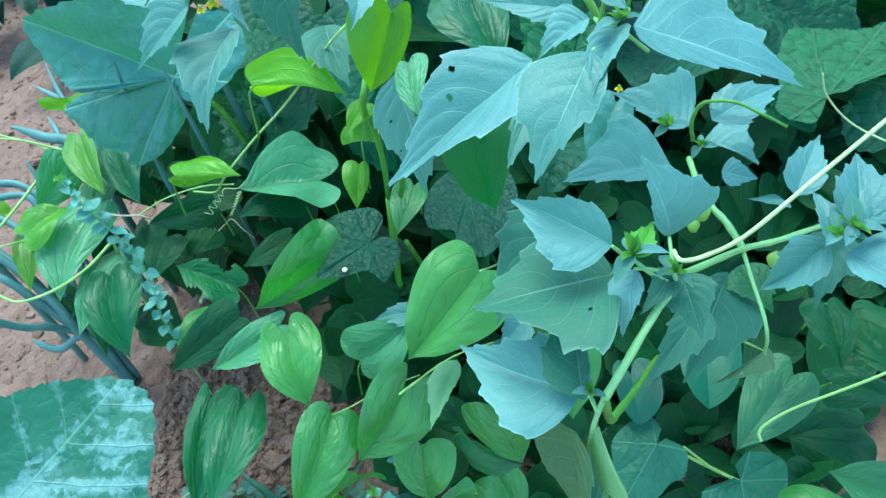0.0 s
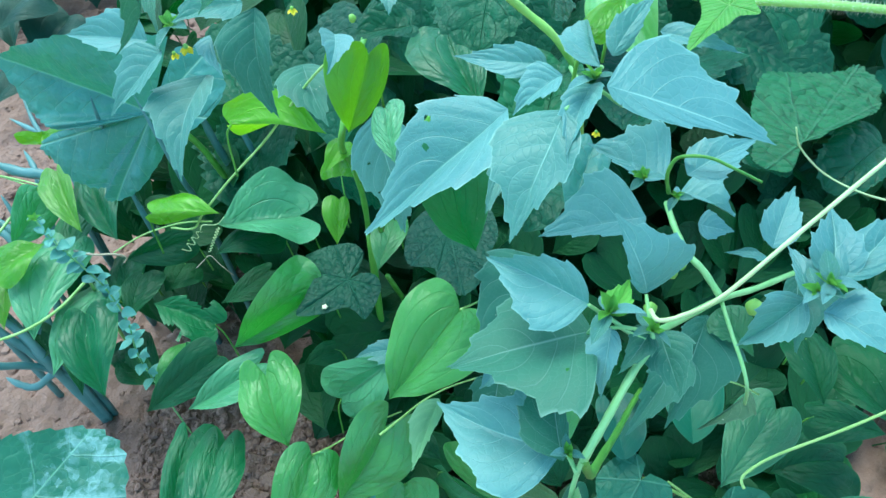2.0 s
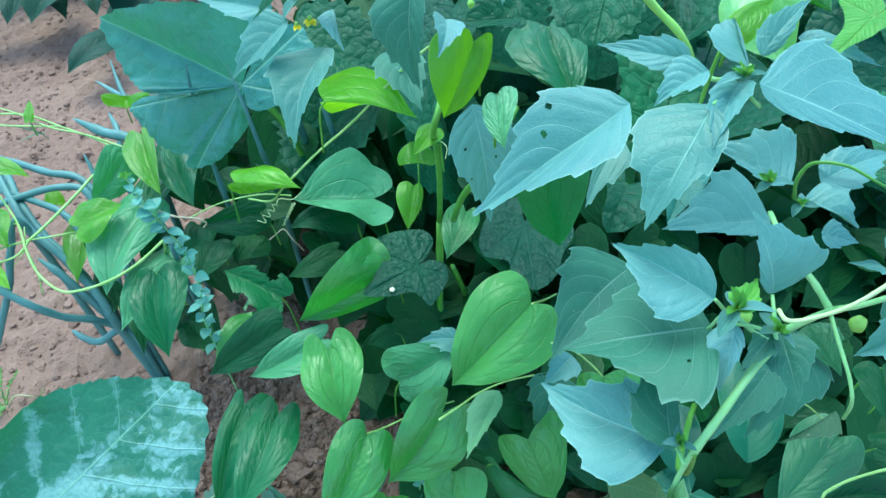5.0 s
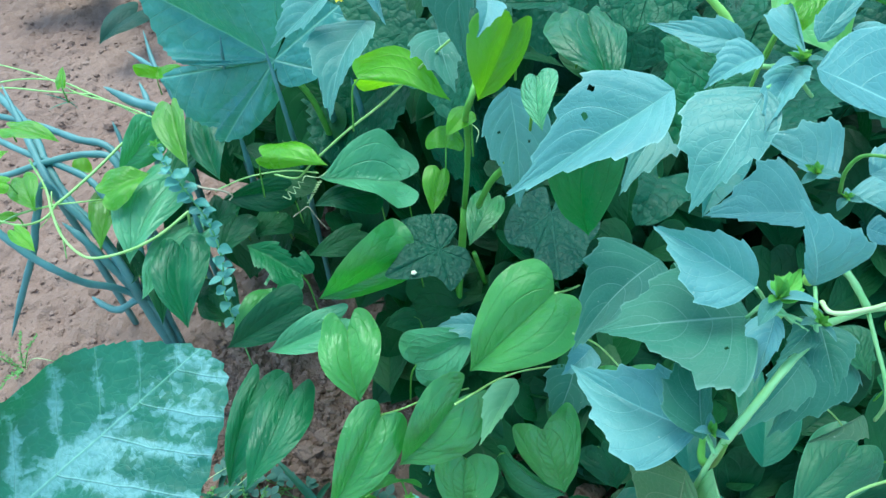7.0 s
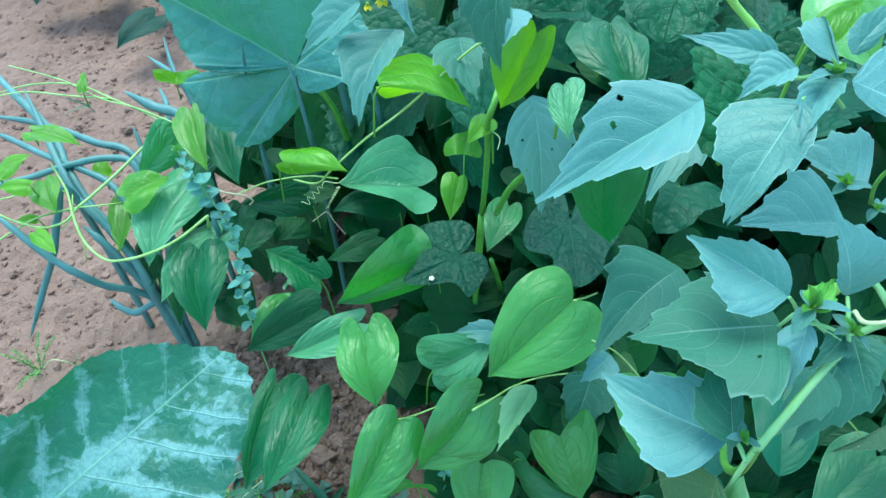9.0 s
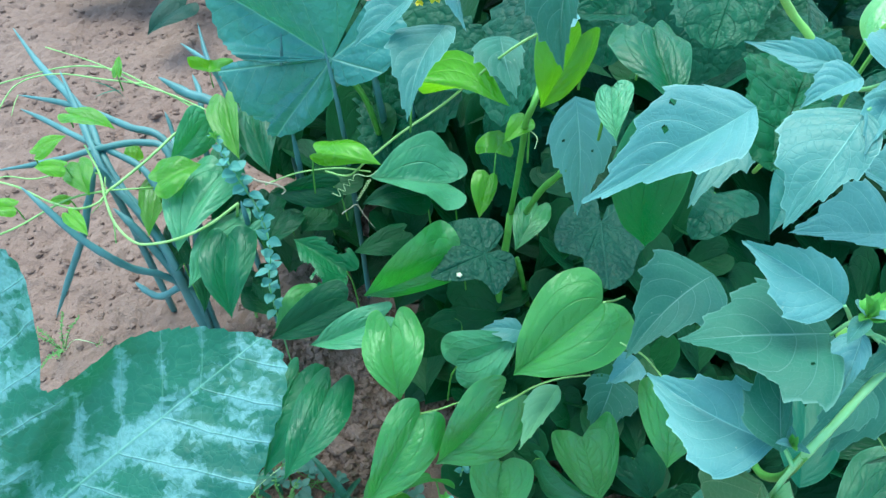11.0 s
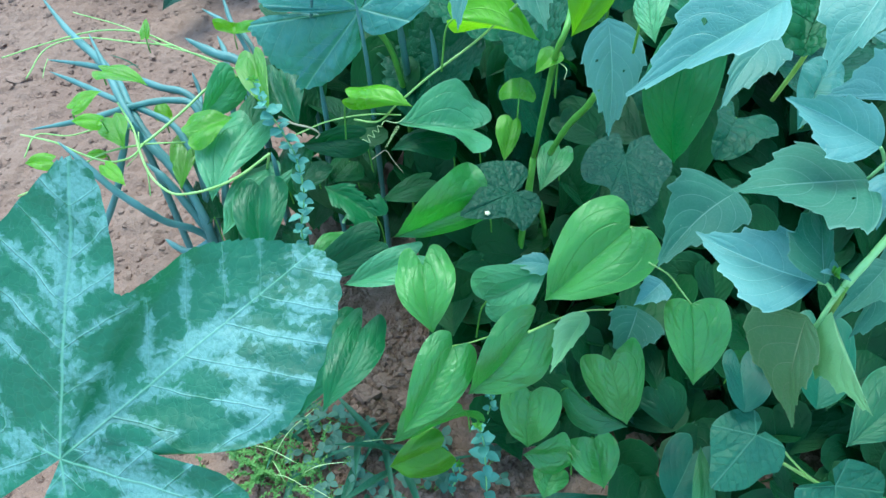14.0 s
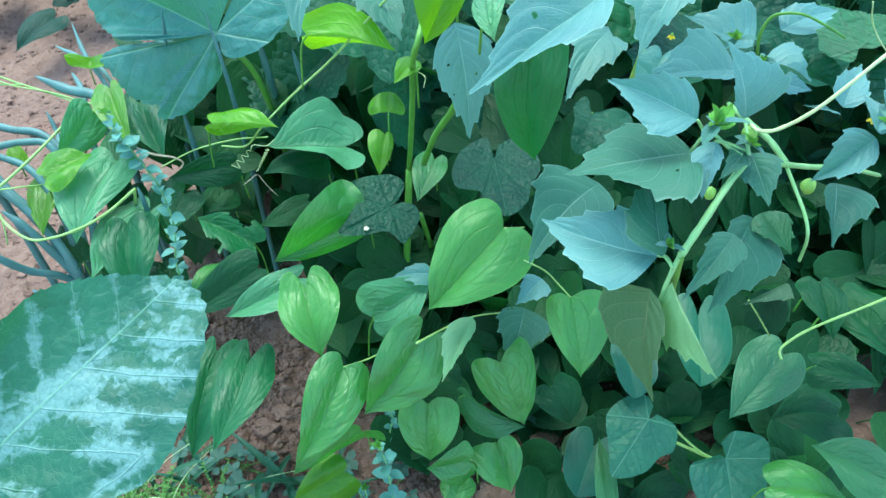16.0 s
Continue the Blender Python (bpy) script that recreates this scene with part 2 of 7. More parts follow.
MAT = {
    "yam": leaf_material("yam_leaf", (0.064, 0.258, 0.052), (0.036, 0.184, 0.044), (0.13, 0.34, 0.09), 'arched', 0.36, (0.10, 0.50, 0.01), 0.28, 0.8, specks=0.9, vein_amount=0.75, shine=1.0, quilt=1.2),
    "young": leaf_material("young_yam_leaf", (0.110, 0.33, 0.014), (0.065, 0.23, 0.012), (0.30, 0.55, 0.08), 'arched', 0.30, (0.30, 0.62, 0.01), 0.38, 0.6, vein_amount=0.4, shine=0.6),
    "lime": leaf_material("olive_green_yam_leaf", (0.078, 0.245, 0.014), (0.048, 0.170, 0.012), (0.22, 0.42, 0.06), 'arched', 0.34, (0.22, 0.52, 0.01), 0.34, 0.6, vein_amount=0.4, shine=0.6),
    "bright": leaf_material("bright_yam_leaf", (0.076, 0.268, 0.075), (0.048, 0.198, 0.060), (0.20, 0.46, 0.10), 'arched', 0.32, (0.18, 0.56, 0.02), 0.32, 0.8, vein_amount=0.6, specks=0.6, shine=0.6),
    # pale grey-green, with some of the sky's sheen painted into the colour
    "sage": leaf_material("sheen_pale_yam_leaf", (0.098, 0.298, 0.158), (0.064, 0.225, 0.118), (0.20, 0.42, 0.22), 'arched', 0.36, (0.10, 0.42, 0.05), 0.22, 0.8, specks=0.9, vein_amount=0.4, shine=0.5),
    "fresh": leaf_material("fresh_pumpkin_leaf", (0.15, 0.41, 0.14), (0.10, 0.32, 0.10), (0.34, 0.60, 0.26), 'pinnate', 0.30, (0.25, 0.58, 0.06), 0.3, 0.4, vein_amount=0.4, shine=0.9),
    # yam leaf again, with the shade deep in the bed put into its colour
    "deep": leaf_material("shade_dark_yam_leaf", (0.014, 0.076, 0.030), (0.008, 0.050, 0.022), (0.04, 0.20, 0.06), 'arched', 0.44, (0.03, 0.24, 0.02), 0.18, 0.75, specks=0.35, vein_amount=0.35, shine=0.22),
    "phys": leaf_material("ground_cherry_leaf", (0.133, 0.306, 0.302), (0.103, 0.252, 0.252), (0.34, 0.58, 0.52), 'pinnate', 0.46, (0.10, 0.36, 0.14), 0.2, 0.45, sheen=0.06, specks=0.5, vein_amount=0.8, shine=0.5, darker_tone=(0.060, 0.185, 0.145)),
    # old pale-veined leaf; shade on lower leaves is put into this colour too
    "phys_old_shade": leaf_material("old_shade_dark_cherry_leaf", (0.060, 0.178, 0.122), (0.040, 0.132, 0.094), (0.22, 0.36, 0.30), 'pinnate', 0.5, (0.06, 0.26, 0.08), 0.18, 0.4, specks=0.9, vein_amount=0.9, shine=0.25, darker_tone=(0.044, 0.145, 0.092)),
    "mid": leaf_material("broad_vine_leaf", (0.014, 0.122, 0.045), (0.007, 0.082, 0.034), (0.07, 0.25, 0.10), 'arched', 0.42, (0.05, 0.34, 0.03), 0.2, 0.7, specks=0.6, vein_amount=0.28, shine=0.5, quilt=1.2),
    "cucumber": leaf_material("cucumber_leaf", (0.010, 0.070, 0.042), (0.005, 0.046, 0.030), (0.04, 0.13, 0.08), 'palmate', 0.46, (0.04, 0.24, 0.04), 0.14, 0.9, pucker=0.3, vein_amount=0.4, shine=0.3, crinkle=240.0, fine=0.03),
    "pale": leaf_material("pale_underside_and_lit_leaf", (0.170, 0.350, 0.190), (0.130, 0.290, 0.160), (0.32, 0.50, 0.32), 'pinnate', 0.5, (0.12, 0.36, 0.08), 0.2, 0.5, vein_amount=0.7),
    "scarred": leaf_material("scarred_old_leaf", (0.062, 0.138, 0.078), (0.042, 0.104, 0.060), (0.30, 0.36, 0.22), 'pinnate', 0.5, (0.10, 0.26, 0.05), 0.2, 0.5, specks=0.8, vein_amount=0.9, shine=0.3),
    "glory_round": leaf_material("round_glory_leaf", (0.034, 0.148, 0.108), (0.022, 0.108, 0.080), (0.12, 0.30, 0.20), 'palmate', 0.46, (0.08, 0.35, 0.06), 0.2, 0.9, pucker=0.4, vein_amount=0.8, shine=0.4, fine=0.035),
    # far bush: its shade is painted in as a darker leaf colour
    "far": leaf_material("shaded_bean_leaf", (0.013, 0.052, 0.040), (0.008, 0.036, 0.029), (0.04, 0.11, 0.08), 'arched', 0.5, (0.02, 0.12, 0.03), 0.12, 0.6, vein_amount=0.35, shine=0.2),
    # leaf colour darkened to stand in for shade in the gaps
    "low": leaf_material("shade_dark_undergrowth_leaf", (0.013, 0.068, 0.023), (0.007, 0.044, 0.017), (0.04, 0.16, 0.06), 'arched', 0.45, (0.03, 0.20, 0.02), 0.15, 0.7, specks=0.3, vein_amount=0.3, shine=0.2, joined=True),
    "dull": leaf_material("dull_heart_leaf", (0.038, 0.150, 0.064), (0.026, 0.112, 0.050), (0.10, 0.32, 0.18), 'arched', 0.45, (0.08, 0.36, 0.05), 0.2, 0.75, vein_amount=0.45, shine=0.5),
    "silver": leaf_material("silvered_squash_leaf", (0.032, 0.150, 0.104), (0.018, 0.100, 0.070), (0.20, 0.42, 0.30), 'palmate', 0.5, (0.10, 0.40, 0.08), 0.18, 0.6, (0.23, 0.415, 0.43), pucker=0.22, vein_amount=0.8, quilt=2.0),
    "squash": leaf_material("squash_leaf", (0.076, 0.246, 0.232), (0.048, 0.182, 0.170), (0.20, 0.40, 0.32), 'palmate', 0.44, (0.10, 0.40, 0.06), 0.20, 0.75, pucker=0.15, vein_amount=1.0, shine=0.5, quilt=2.6, fine=0.018),
    "rugose": leaf_material("puckered_dark_leaf", (0.013, 0.086, 0.048), (0.007, 0.056, 0.032), (0.045, 0.15, 0.085), 'pinnate', 0.44, (0.05, 0.25, 0.05), 0.16, 0.9, pucker=0.6, vein_amount=0.45, shine=0.25, crinkle=110.0),
    "quilted": leaf_material("quilted_pumpkin_leaf", (0.021, 0.118, 0.056), (0.012, 0.080, 0.040), (0.06, 0.19, 0.10), 'palmate', 0.46, (0.08, 0.36, 0.05), 0.2, 1.2, pucker=0.7, vein_amount=0.6, shine=0.25, crinkle=110.0, fine=0.016),
    "glory": leaf_material("morning_glory_leaf", (0.014, 0.105, 0.072), (0.008, 0.075, 0.054), (0.10, 0.29, 0.17), 'pinnate', 0.46, (0.08, 0.35, 0.06), 0.2, 0.45, spread=-0.5, vein_amount=0.5),
    "tender": leaf_material("tender_shoot_leaf", (0.115, 0.37, 0.06), (0.08, 0.28, 0.05), (0.35, 0.60, 0.2), 'pinnate', 0.42, (0.3, 0.60, 0.06), 0.3, 0.6, pucker=0.4),
    "tender2": leaf_material("pale_pumpkin_leaf", (0.024, 0.190, 0.080), (0.014, 0.130, 0.060), (0.10, 0.32, 0.16), 'pinnate', 0.46, (0.10, 0.40, 0.05), 0.22, 0.9, pucker=0.42, vein_amount=0.6),
    "herb": plain_material("herb_leaf", (0.085, 0.250, 0.205), (0.125, 0.330, 0.280), 90.0, 0.5, 0.25, 0.2),
    "onion": plain_material("onion_leaf", (0.058, 0.155, 0.155), (0.100, 0.220, 0.228), 30.0, 0.5, 0.15),
    "vine": plain_material("vine_stem", (0.22, 0.41, 0.10), (0.34, 0.53, 0.18), 60.0, 0.45, 0.3),
    "stem_pale": plain_material("pale_green_stem", (0.17, 0.40, 0.13), (0.27, 0.50, 0.22), 60.0, 0.42, 0.3),
    "stem_cream": plain_material("cream_tendril", (0.38, 0.52, 0.22), (0.48, 0.60, 0.32), 60.0, 0.45, 0.2),
    "stem_bright": plain_material("bright_hairy_stem", (0.22, 0.46, 0.08), (0.32, 0.55, 0.14), 60.0, 0.5, 0.3),
    "stem_dark": plain_material("dark_shoot", (0.05, 0.19, 0.03), (0.14, 0.34, 0.05), 60.0, 0.4, 0.3),
    "stalk": plain_material("green_stalk", (0.08, 0.24, 0.03), (0.13, 0.32, 0.05), 40.0, 0.42, 0.3),
    "hair": plain_material("stem_hair", (0.55, 0.66, 0.48), (0.65, 0.74, 0.58), 50.0, 0.6, 0.0),
    "petal": plain_material("yellow_petal", (0.70, 0.55, 0.02), (0.78, 0.66, 0.05), 80.0, 0.5, 0.2, 0.2),
    "fruit": plain_material("green_husk", (0.20, 0.42, 0.06), (0.30, 0.52, 0.12), 70.0, 0.45, 0.4, 0.2),
    "husk": plain_material("dry_fibre", (0.30, 0.24, 0.16), (0.45, 0.40, 0.30), 80.0, 0.8, 0.3),
    "white": plain_material("pale_insect_spot", (0.62, 0.62, 0.42), (0.72, 0.72, 0.52), 200.0, 0.6, 0.2),
    "weed": plain_material("feathery_weed", (0.085, 0.21, 0.05), (0.15, 0.31, 0.08), 60.0, 0.55, 0.2, 0.2),
    "grass": plain_material("grass_blade", (0.022, 0.095, 0.060), (0.045, 0.15, 0.085), 60.0, 0.45, 0.2, 0.2),
    "creeper": plain_material("creeper_leaf", (0.045, 0.130, 0.095), (0.080, 0.185, 0.140), 60.0, 0.5, 0.2, 0.2),
    "soil": soil_material("dry_red_soil", 0.86),
    "brickish": soil_material("hard_red_earth", 1.05),
    "clod": soil_material("crumbled_soil", 0.86),
}


# ---- building helpers ----
def mesh_part(name, verts, faces, material, parent, label="", uvs=None, smooth=True):
    me = bpy.data.meshes.new(name)
    me.from_pydata(verts, [], faces)
    if uvs is not None:
        layer = me.uv_layers.new(name="UVMap")
        idx = np.empty(len(me.loops), dtype=np.int32)
        me.loops.foreach_get("vertex_index", idx)
        layer.data.foreach_set("uv", np.asarray(uvs, dtype=np.float32)[idx].ravel())
    if smooth:
        me.polygons.foreach_set("use_smooth", [True] * len(me.polygons))
    me.materials.append(material)
    ob = new(name, me)
    if parent is not None:
        ob.parent = parent
        ob.matrix_parent_inverse = Matrix.Translation(-parent.location)
    if label:
        ob["label"] = label
    return ob


def thing(name, place, label, category, group=""):
    ob = new(name)
    ob.location = place
    ob.empty_display_size = 0.02
    return tagged(ob, label, category, group)


def smooth_line(points, count):
    """Points along a curve through the given ones (Catmull-Rom)."""
    p = np.array(points, float)
    if len(p) == 2:
        return p[0] + np.linspace(0, 1, count)[:, None] * (p[1] - p[0])
    q = np.vstack([2 * p[0] - p[1], p, 2 * p[-1] - p[-2]])
    out = []
    for x in np.linspace(0, len(p) - 1, count):
        i = min(int(x), len(p) - 2)
        f = x - i
        a, b, c, d = q[i:i + 4]
        out.append(0.5 * (2 * b + (c - a) * f + (2 * a - 5 * b + 4 * c - d) * f * f + (3 * b - a - 3 * c + d) * f ** 3))
    return np.array(out)


OUTLINES = {
    "yam": ((0, 0), (-0.06, 0.13), (-0.125, 0.38), (-0.085, 0.74), (0.06, 0.96), (0.24, 1.0), (0.42, 0.90), (0.60, 0.70), (0.76, 0.45), (0.88, 0.20), (0.95, 0.07), (1, 0)),
    "phys": ((0, 0), (0.02, 0.22), (0.06, 0.58), (0.16, 0.92), (0.29, 1.0), (0.43, 0.88), (0.58, 0.64), (0.73, 0.37), (0.88, 0.13), (1, 0)),
    "sq": ((0, 0), (-0.06, 0.25), (-0.06, 0.62), (0.10, 0.92), (0.30, 1.0), (0.52, 0.98), (0.74, 0.82), (0.90, 0.52), (0.98, 0.20), (1, 0)),
    "cuc": ((0, 0), (-0.12, 0.22), (-0.30, 0.5), (-0.28, 0.82), (-0.05, 1.0), (0.18, 0.97), (0.38, 0.74), (0.52, 0.66), (0.72, 0.58), (0.90, 0.34), (1, 0)),
    "mg": ((0, 0), (-0.20, 0.15), (-0.34, 0.42), (-0.22, 0.85), (0.08, 1.0), (0.36, 0.97), (0.62, 0.85), (0.84, 0.55), (0.96, 0.2), (1, 0)),
    "smooth": ((0, 0), (0.01, 0.25), (0.06, 0.62), (0.17, 0.92), (0.32, 1.0), (0.50, 0.90), (0.66, 0.66), (0.78, 0.38), (0.88, 0.14), (0.95, 0.05), (1, 0)),
    "sqd": ((0, 0), (-0.08, 0.22), (-0.10, 0.60), (0.06, 0.92), (0.28, 1.0), (0.46, 0.84), (0.60, 0.80), (0.78, 0.70), (0.94, 0.34), (1, 0)),
}
TEETH = {"phys": (6.0, 0.125), "sq": (20.0, 0.028), "sqd": (13.0, 0.08), "cuc": (9.0, 0.02)}


CANOPY = []


def leaf(parent, kind, base, tip, one, other, mat, arch=0.09, camber=0.09, wave=0.042, seed=0, holes=(), fold=None, lobes=None, name="leaf", label=""):
    """A blade from its base to its tip; one and other are its widest edges, so that their turn gives the fold along the midrib."""
    rng = random.Random(seed)
    B, T, P, Q = (Vector(x) for x in (base, tip, one, other))
    axis = T - B
    length = axis.length
    arch *= rng.uniform(0.3, 1.6)
    camber *= rng.uniform(0.3, 1.6)
    rim = rng.uniform(0.15, 0.75) if kind == "yam" else 0.0
    chance = rng.uniform(0.15, 0.55) if kind == "yam" else rng.uniform(0.05, 0.45)
    fold = chance if fold is None else fold
    folds = fold if isinstance(fold, tuple) else (fold, fold)
    ahead = axis / length
    wings = []
    for e in (P, Q):
        w = e - B
        wings.append(w - ahead * w.dot(ahead))
    normal = ahead.cross(wings[0] - wings[1]).normalized()
    if normal.z < 0:
        normal = -normal
    rows, cols = (170, 30) if holes and kind == "phys" else (84, 12) if kind == "phys" else (84, 7) if kind in TEETH else (36, 8)
    line = smooth_line(OUTLINES[kind], rows + 1)
    line[:, 1] = np.clip(line[:, 1], 0, None)
    if kind == "yam":
        line[:, 0] = np.where(line[:, 0] < 0, line[:, 0] * (lobes or rng.uniform(0.6, 1.35)), line[:, 0])
    teeth, depth = TEETH.get(kind, (0, 0))
    verts, uvs, faces, flat = [], [], [], []
    bend = rng.uniform(-0.10, 0.10) if kind in ("yam", "phys") else 0.0
    sway = (wings[0] - wings[1]).normalized() * bend * length
    grid = {}
    shift = Vector((rng.random() * 9, rng.random() * 9, seed * 0.37))
    for side in (0, 1):
        wing = wings[side]
        width = wing.length
        jag = rng.uniform(0.0, 1.0)
        swing, fuller = rng.uniform(0, 50), rng.uniform(0.92, 1.08)
        rough = [rng.uniform(0.5, 1.3) for _ in range(40)]
        for i in range(rows + 1):
            s = i / rows
            u1, v1 = line[i]
            v1 *= fuller * (1 + 0.07 * noise.noise((s * 4.5, swing, 0)))
            du = dv = 0.0
            if teeth and 0.12 < s < 0.985:
                x = s * teeth + jag
                f = x % 1.0
                saw = (f / 0.86) ** 2.6 if f < 0.86 else (1 - f) / 0.14
                if kind == "phys":
                    saw += 0.22 * ((2.6 * x) % 1.0) ** 2
                amp = depth * rough[int(x) % 40] * min(1.0, (s - 0.12) * 6)
                dv = amp * (saw - 0.3) * min(1, v1 * 1.6 + 0.12)
                du = amp * saw * 0.28
            um = min(1.0, s ** 1.35)
            for k in range(cols + 1):
                if k == 0 and side == 1:
                    grid[side, i, 0] = grid[0, i, 0]
                    continue
                f = k / cols
                edge = f ** 7
                u, v = um + (u1 - um) * f + du * edge, v1 * f + dv * edge
                h = arch * length * (4 * u * (1 - u) if u > 0 else 0.8 * u)
                h += camber * width * (v - v * v) * 3.0 + folds[side] * width * (v - (0.35 if folds[0] == folds[1] else 0.0)) * min(1.0, 5 * max(0.0, u) * (1 - min(1.0, u)))
                p = B + axis * u + wing * v + sway * (u * (1 - u) if u > 0 else 0.0) * 2.0
                n = noise.noise((p * (2.2 / length)) + shift)
                h += wave * length * n * (0.25 + 1.6 * v)
                if rim:
                    h -= rim * width * max(0.0, v - 0.42) ** 1.15 * min(1.0, 3.0 * max(0.0, 1 - u))
                if kind == "yam":
                    h += 0.002 * length * abs(math.sin(f * 8.8)) * math.sin(math.pi * s)
                elif k:
                    h += (0.005 if kind == "phys" else 0.009) * length * (abs(math.sin((s - 0.35 * f) * 20.4)) - 0.6) * math.sin(math.pi * min(1, s)) * min(1, f * 3)
                grid[side, i, k] = len(verts)
                verts.append(p + normal * h)
                flat.append((u * length, v * width))
                uvs.append((s, 0.5 + 0.5 * f * (1 if side else -1)))
        for i in range(rows):
            for k in range(cols):
                c = flat[grid[side, i, k + 1]]
                if any(sd == side and math.hypot(c[0] - hs * length, c[1] - hk * width) < hr * length for sd, hs, hk, hr in holes):
                    continue
                q = [grid[side, i, k], grid[side, i, k + 1], grid[side, i + 1, k + 1], grid[side, i + 1, k]]
                if side:
                    q.reverse()
                faces.append(q)
    CANOPY.append((B + axis * 0.4, 0.5 * max(length, (P - Q).length)))
    return mesh_part(name, verts, faces, MAT[mat], parent, label, uvs)


def tube(name, parent, points, r0, r1, mat, label="", sides=8, tip=False, flat=1.0):
    n = max(6, len(points) * 5)
    line = smooth_line(points, n)
    verts, faces = [], []
    tangent = Vector(line[1] - line[0]).normalized()
    across = tangent.orthogonal().normalized()
    for i in range(n):
        t = Vector(line[min(i + 1, n - 1)] - line[max(i - 1, 0)]).normalized()
        across = (across - t * across.dot(t)).normalized()
        up = t.cross(across)
        f = i / (n - 1)
        r = r0 + (r1 - r0) * f
        if tip:
            r *= min(1.0, 0.08 + (f * 6) ** 0.7) if f < 0.2 else 1.0
        r *= 1 + 0.06 * math.sin(i * 1.7)
        for j in range(sides):
            a = 2 * math.pi * j / sides
            verts.append(Vector(line[i]) + across * (r * math.cos(a)) + up * (r * flat * math.sin(a)))
    for i in range(n - 1):
        for j in range(sides):
            k = (j + 1) % sides
            faces.append((i * sides + j, i * sides + k, (i + 1) * sides + k, (i + 1) * sides + j))
    faces.append(tuple(range(sides))[::-1])
    faces.append(tuple(range((n - 1) * sides, n * sides)))
    return mesh_part(name, verts, faces, MAT[mat], parent, label)


def petiole(parent, base, tip, drop, r=0.0008, mat="stalk", sway=0.12):
    """A stalk from a leaf's base back and down to the stems below."""
    B, T = Vector(base), Vector(tip)
    back = (B - T).normalized()
    a = B + back * drop * sway + Vector((0, 0, -drop * 0.25))
    b = a + back * drop * sway * 0.6 + Vector((0, 0, -drop * 0.75))
    return tube("petiole", parent, [B, a, b], r, r * 1.3, mat, sides=6)


def coil(parent, a, b, r, turns, mat):
    """A tendril wound up like a spring from a to b."""
    A, B = Vector(a), Vector(b)
    run = (B - A).normalized()
    side = run.orthogonal().normalized()
    up = run.cross(side)
    points = []
    for i in range(int(turns * 8) + 1):
        f = i / (turns * 8)
        w = r * (1 - 0.45 * f)
        angle = 2 * math.pi * turns * f
        points.append(A.lerp(B, f) + side * (w * math.cos(angle)) + up * (w * math.sin(angle)))
    return tube("tendril", parent, points, 0.0005, 0.0003, mat, sides=5)


# ---- ground ----
def ground_height(x, y):
    d = max(0.0, 1 - ((x + 0.1) ** 2 + (y - 0.6) ** 2) / 40)
    h = 0.018 * noise.noise((x * 3.1, y * 3.1, 0)) + 0.010 * noise.noise((x * 11, y * 11, 3)) + 0.007 * noise.noise((x * 28, y * 28, 5)) + 0.005 * noise.noise((x * 70, y * 70, 8)) + 0.0028 * noise.noise((x * 170, y * 170, 4))
    return h * d


def build_ground():
    xs = np.concatenate([[-400, -60, -15, -6, -3.5, -2.4], np.linspace(-1.5, 0.6, 470), [1.2, 2.2, 4, 8, 20, 80, 400]])
    ys = np.concatenate([[-400, -60, -15, -5, -2.5, -1.4, -0.5], np.linspace(0.0, 2.0, 450), [2.5, 3.6, 5, 9, 20, 80, 400]])
    verts = [(x, y, ground_height(x, y)) for y in ys for x in xs]
    w = len(xs)
    faces = [(j * w + i, j * w + i + 1, (j + 1) * w + i + 1, (j + 1) * w + i) for j in range(len(ys) - 1) for i in range(w - 1)]
    ob = mesh_part("ground", verts, faces, MAT["soil"], None)
    tagged(ob, "dry reddish brown garden soil, crumbly and uneven", "soil", kind="structure")


def clod(verts, faces, p, r, rng):
    """A rough lump of earth."""
    rings, segs = (4, 7) if r > 0.0035 else (3, 5)
    start = len(verts)
    sq = (rng.uniform(0.8, 1.3), rng.uniform(0.8, 1.3), rng.uniform(0.55, 0.9))
    off = rng.random() * 50
    for i in range(1, rings):
        a = math.pi * i / rings
        for j in range(segs):
            b = 2 * math.pi * j / segs
            d = Vector((math.sin(a) * math.cos(b), math.sin(a) * math.sin(b), math.cos(a)))
            q = r * (1 + 0.9 * noise.noise(d * 1.9 + Vector((off, 0, 0))))
            verts.append((p[0] + d.x * q * sq[0], p[1] + d.y * q * sq[1], p[2] + d.z * q * sq[2]))
    verts.append((p[0], p[1], p[2] + r * sq[2]))
    verts.append((p[0], p[1], p[2] - r * sq[2]))
    for i in range(rings - 2):
        for j in range(segs):
            k = (j + 1) % segs
            faces.append((start + i * segs + j, start + (i + 1) * segs + j, start + (i + 1) * segs + k, start + i * segs + k))
    n = start + (rings - 1) * segs
    for j in range(segs):
        k = (j + 1) % segs
        faces.append((n, start + j, start + k))
        faces.append((n + 1, start + (rings - 2) * segs + k, start + (rings - 2) * segs + j))


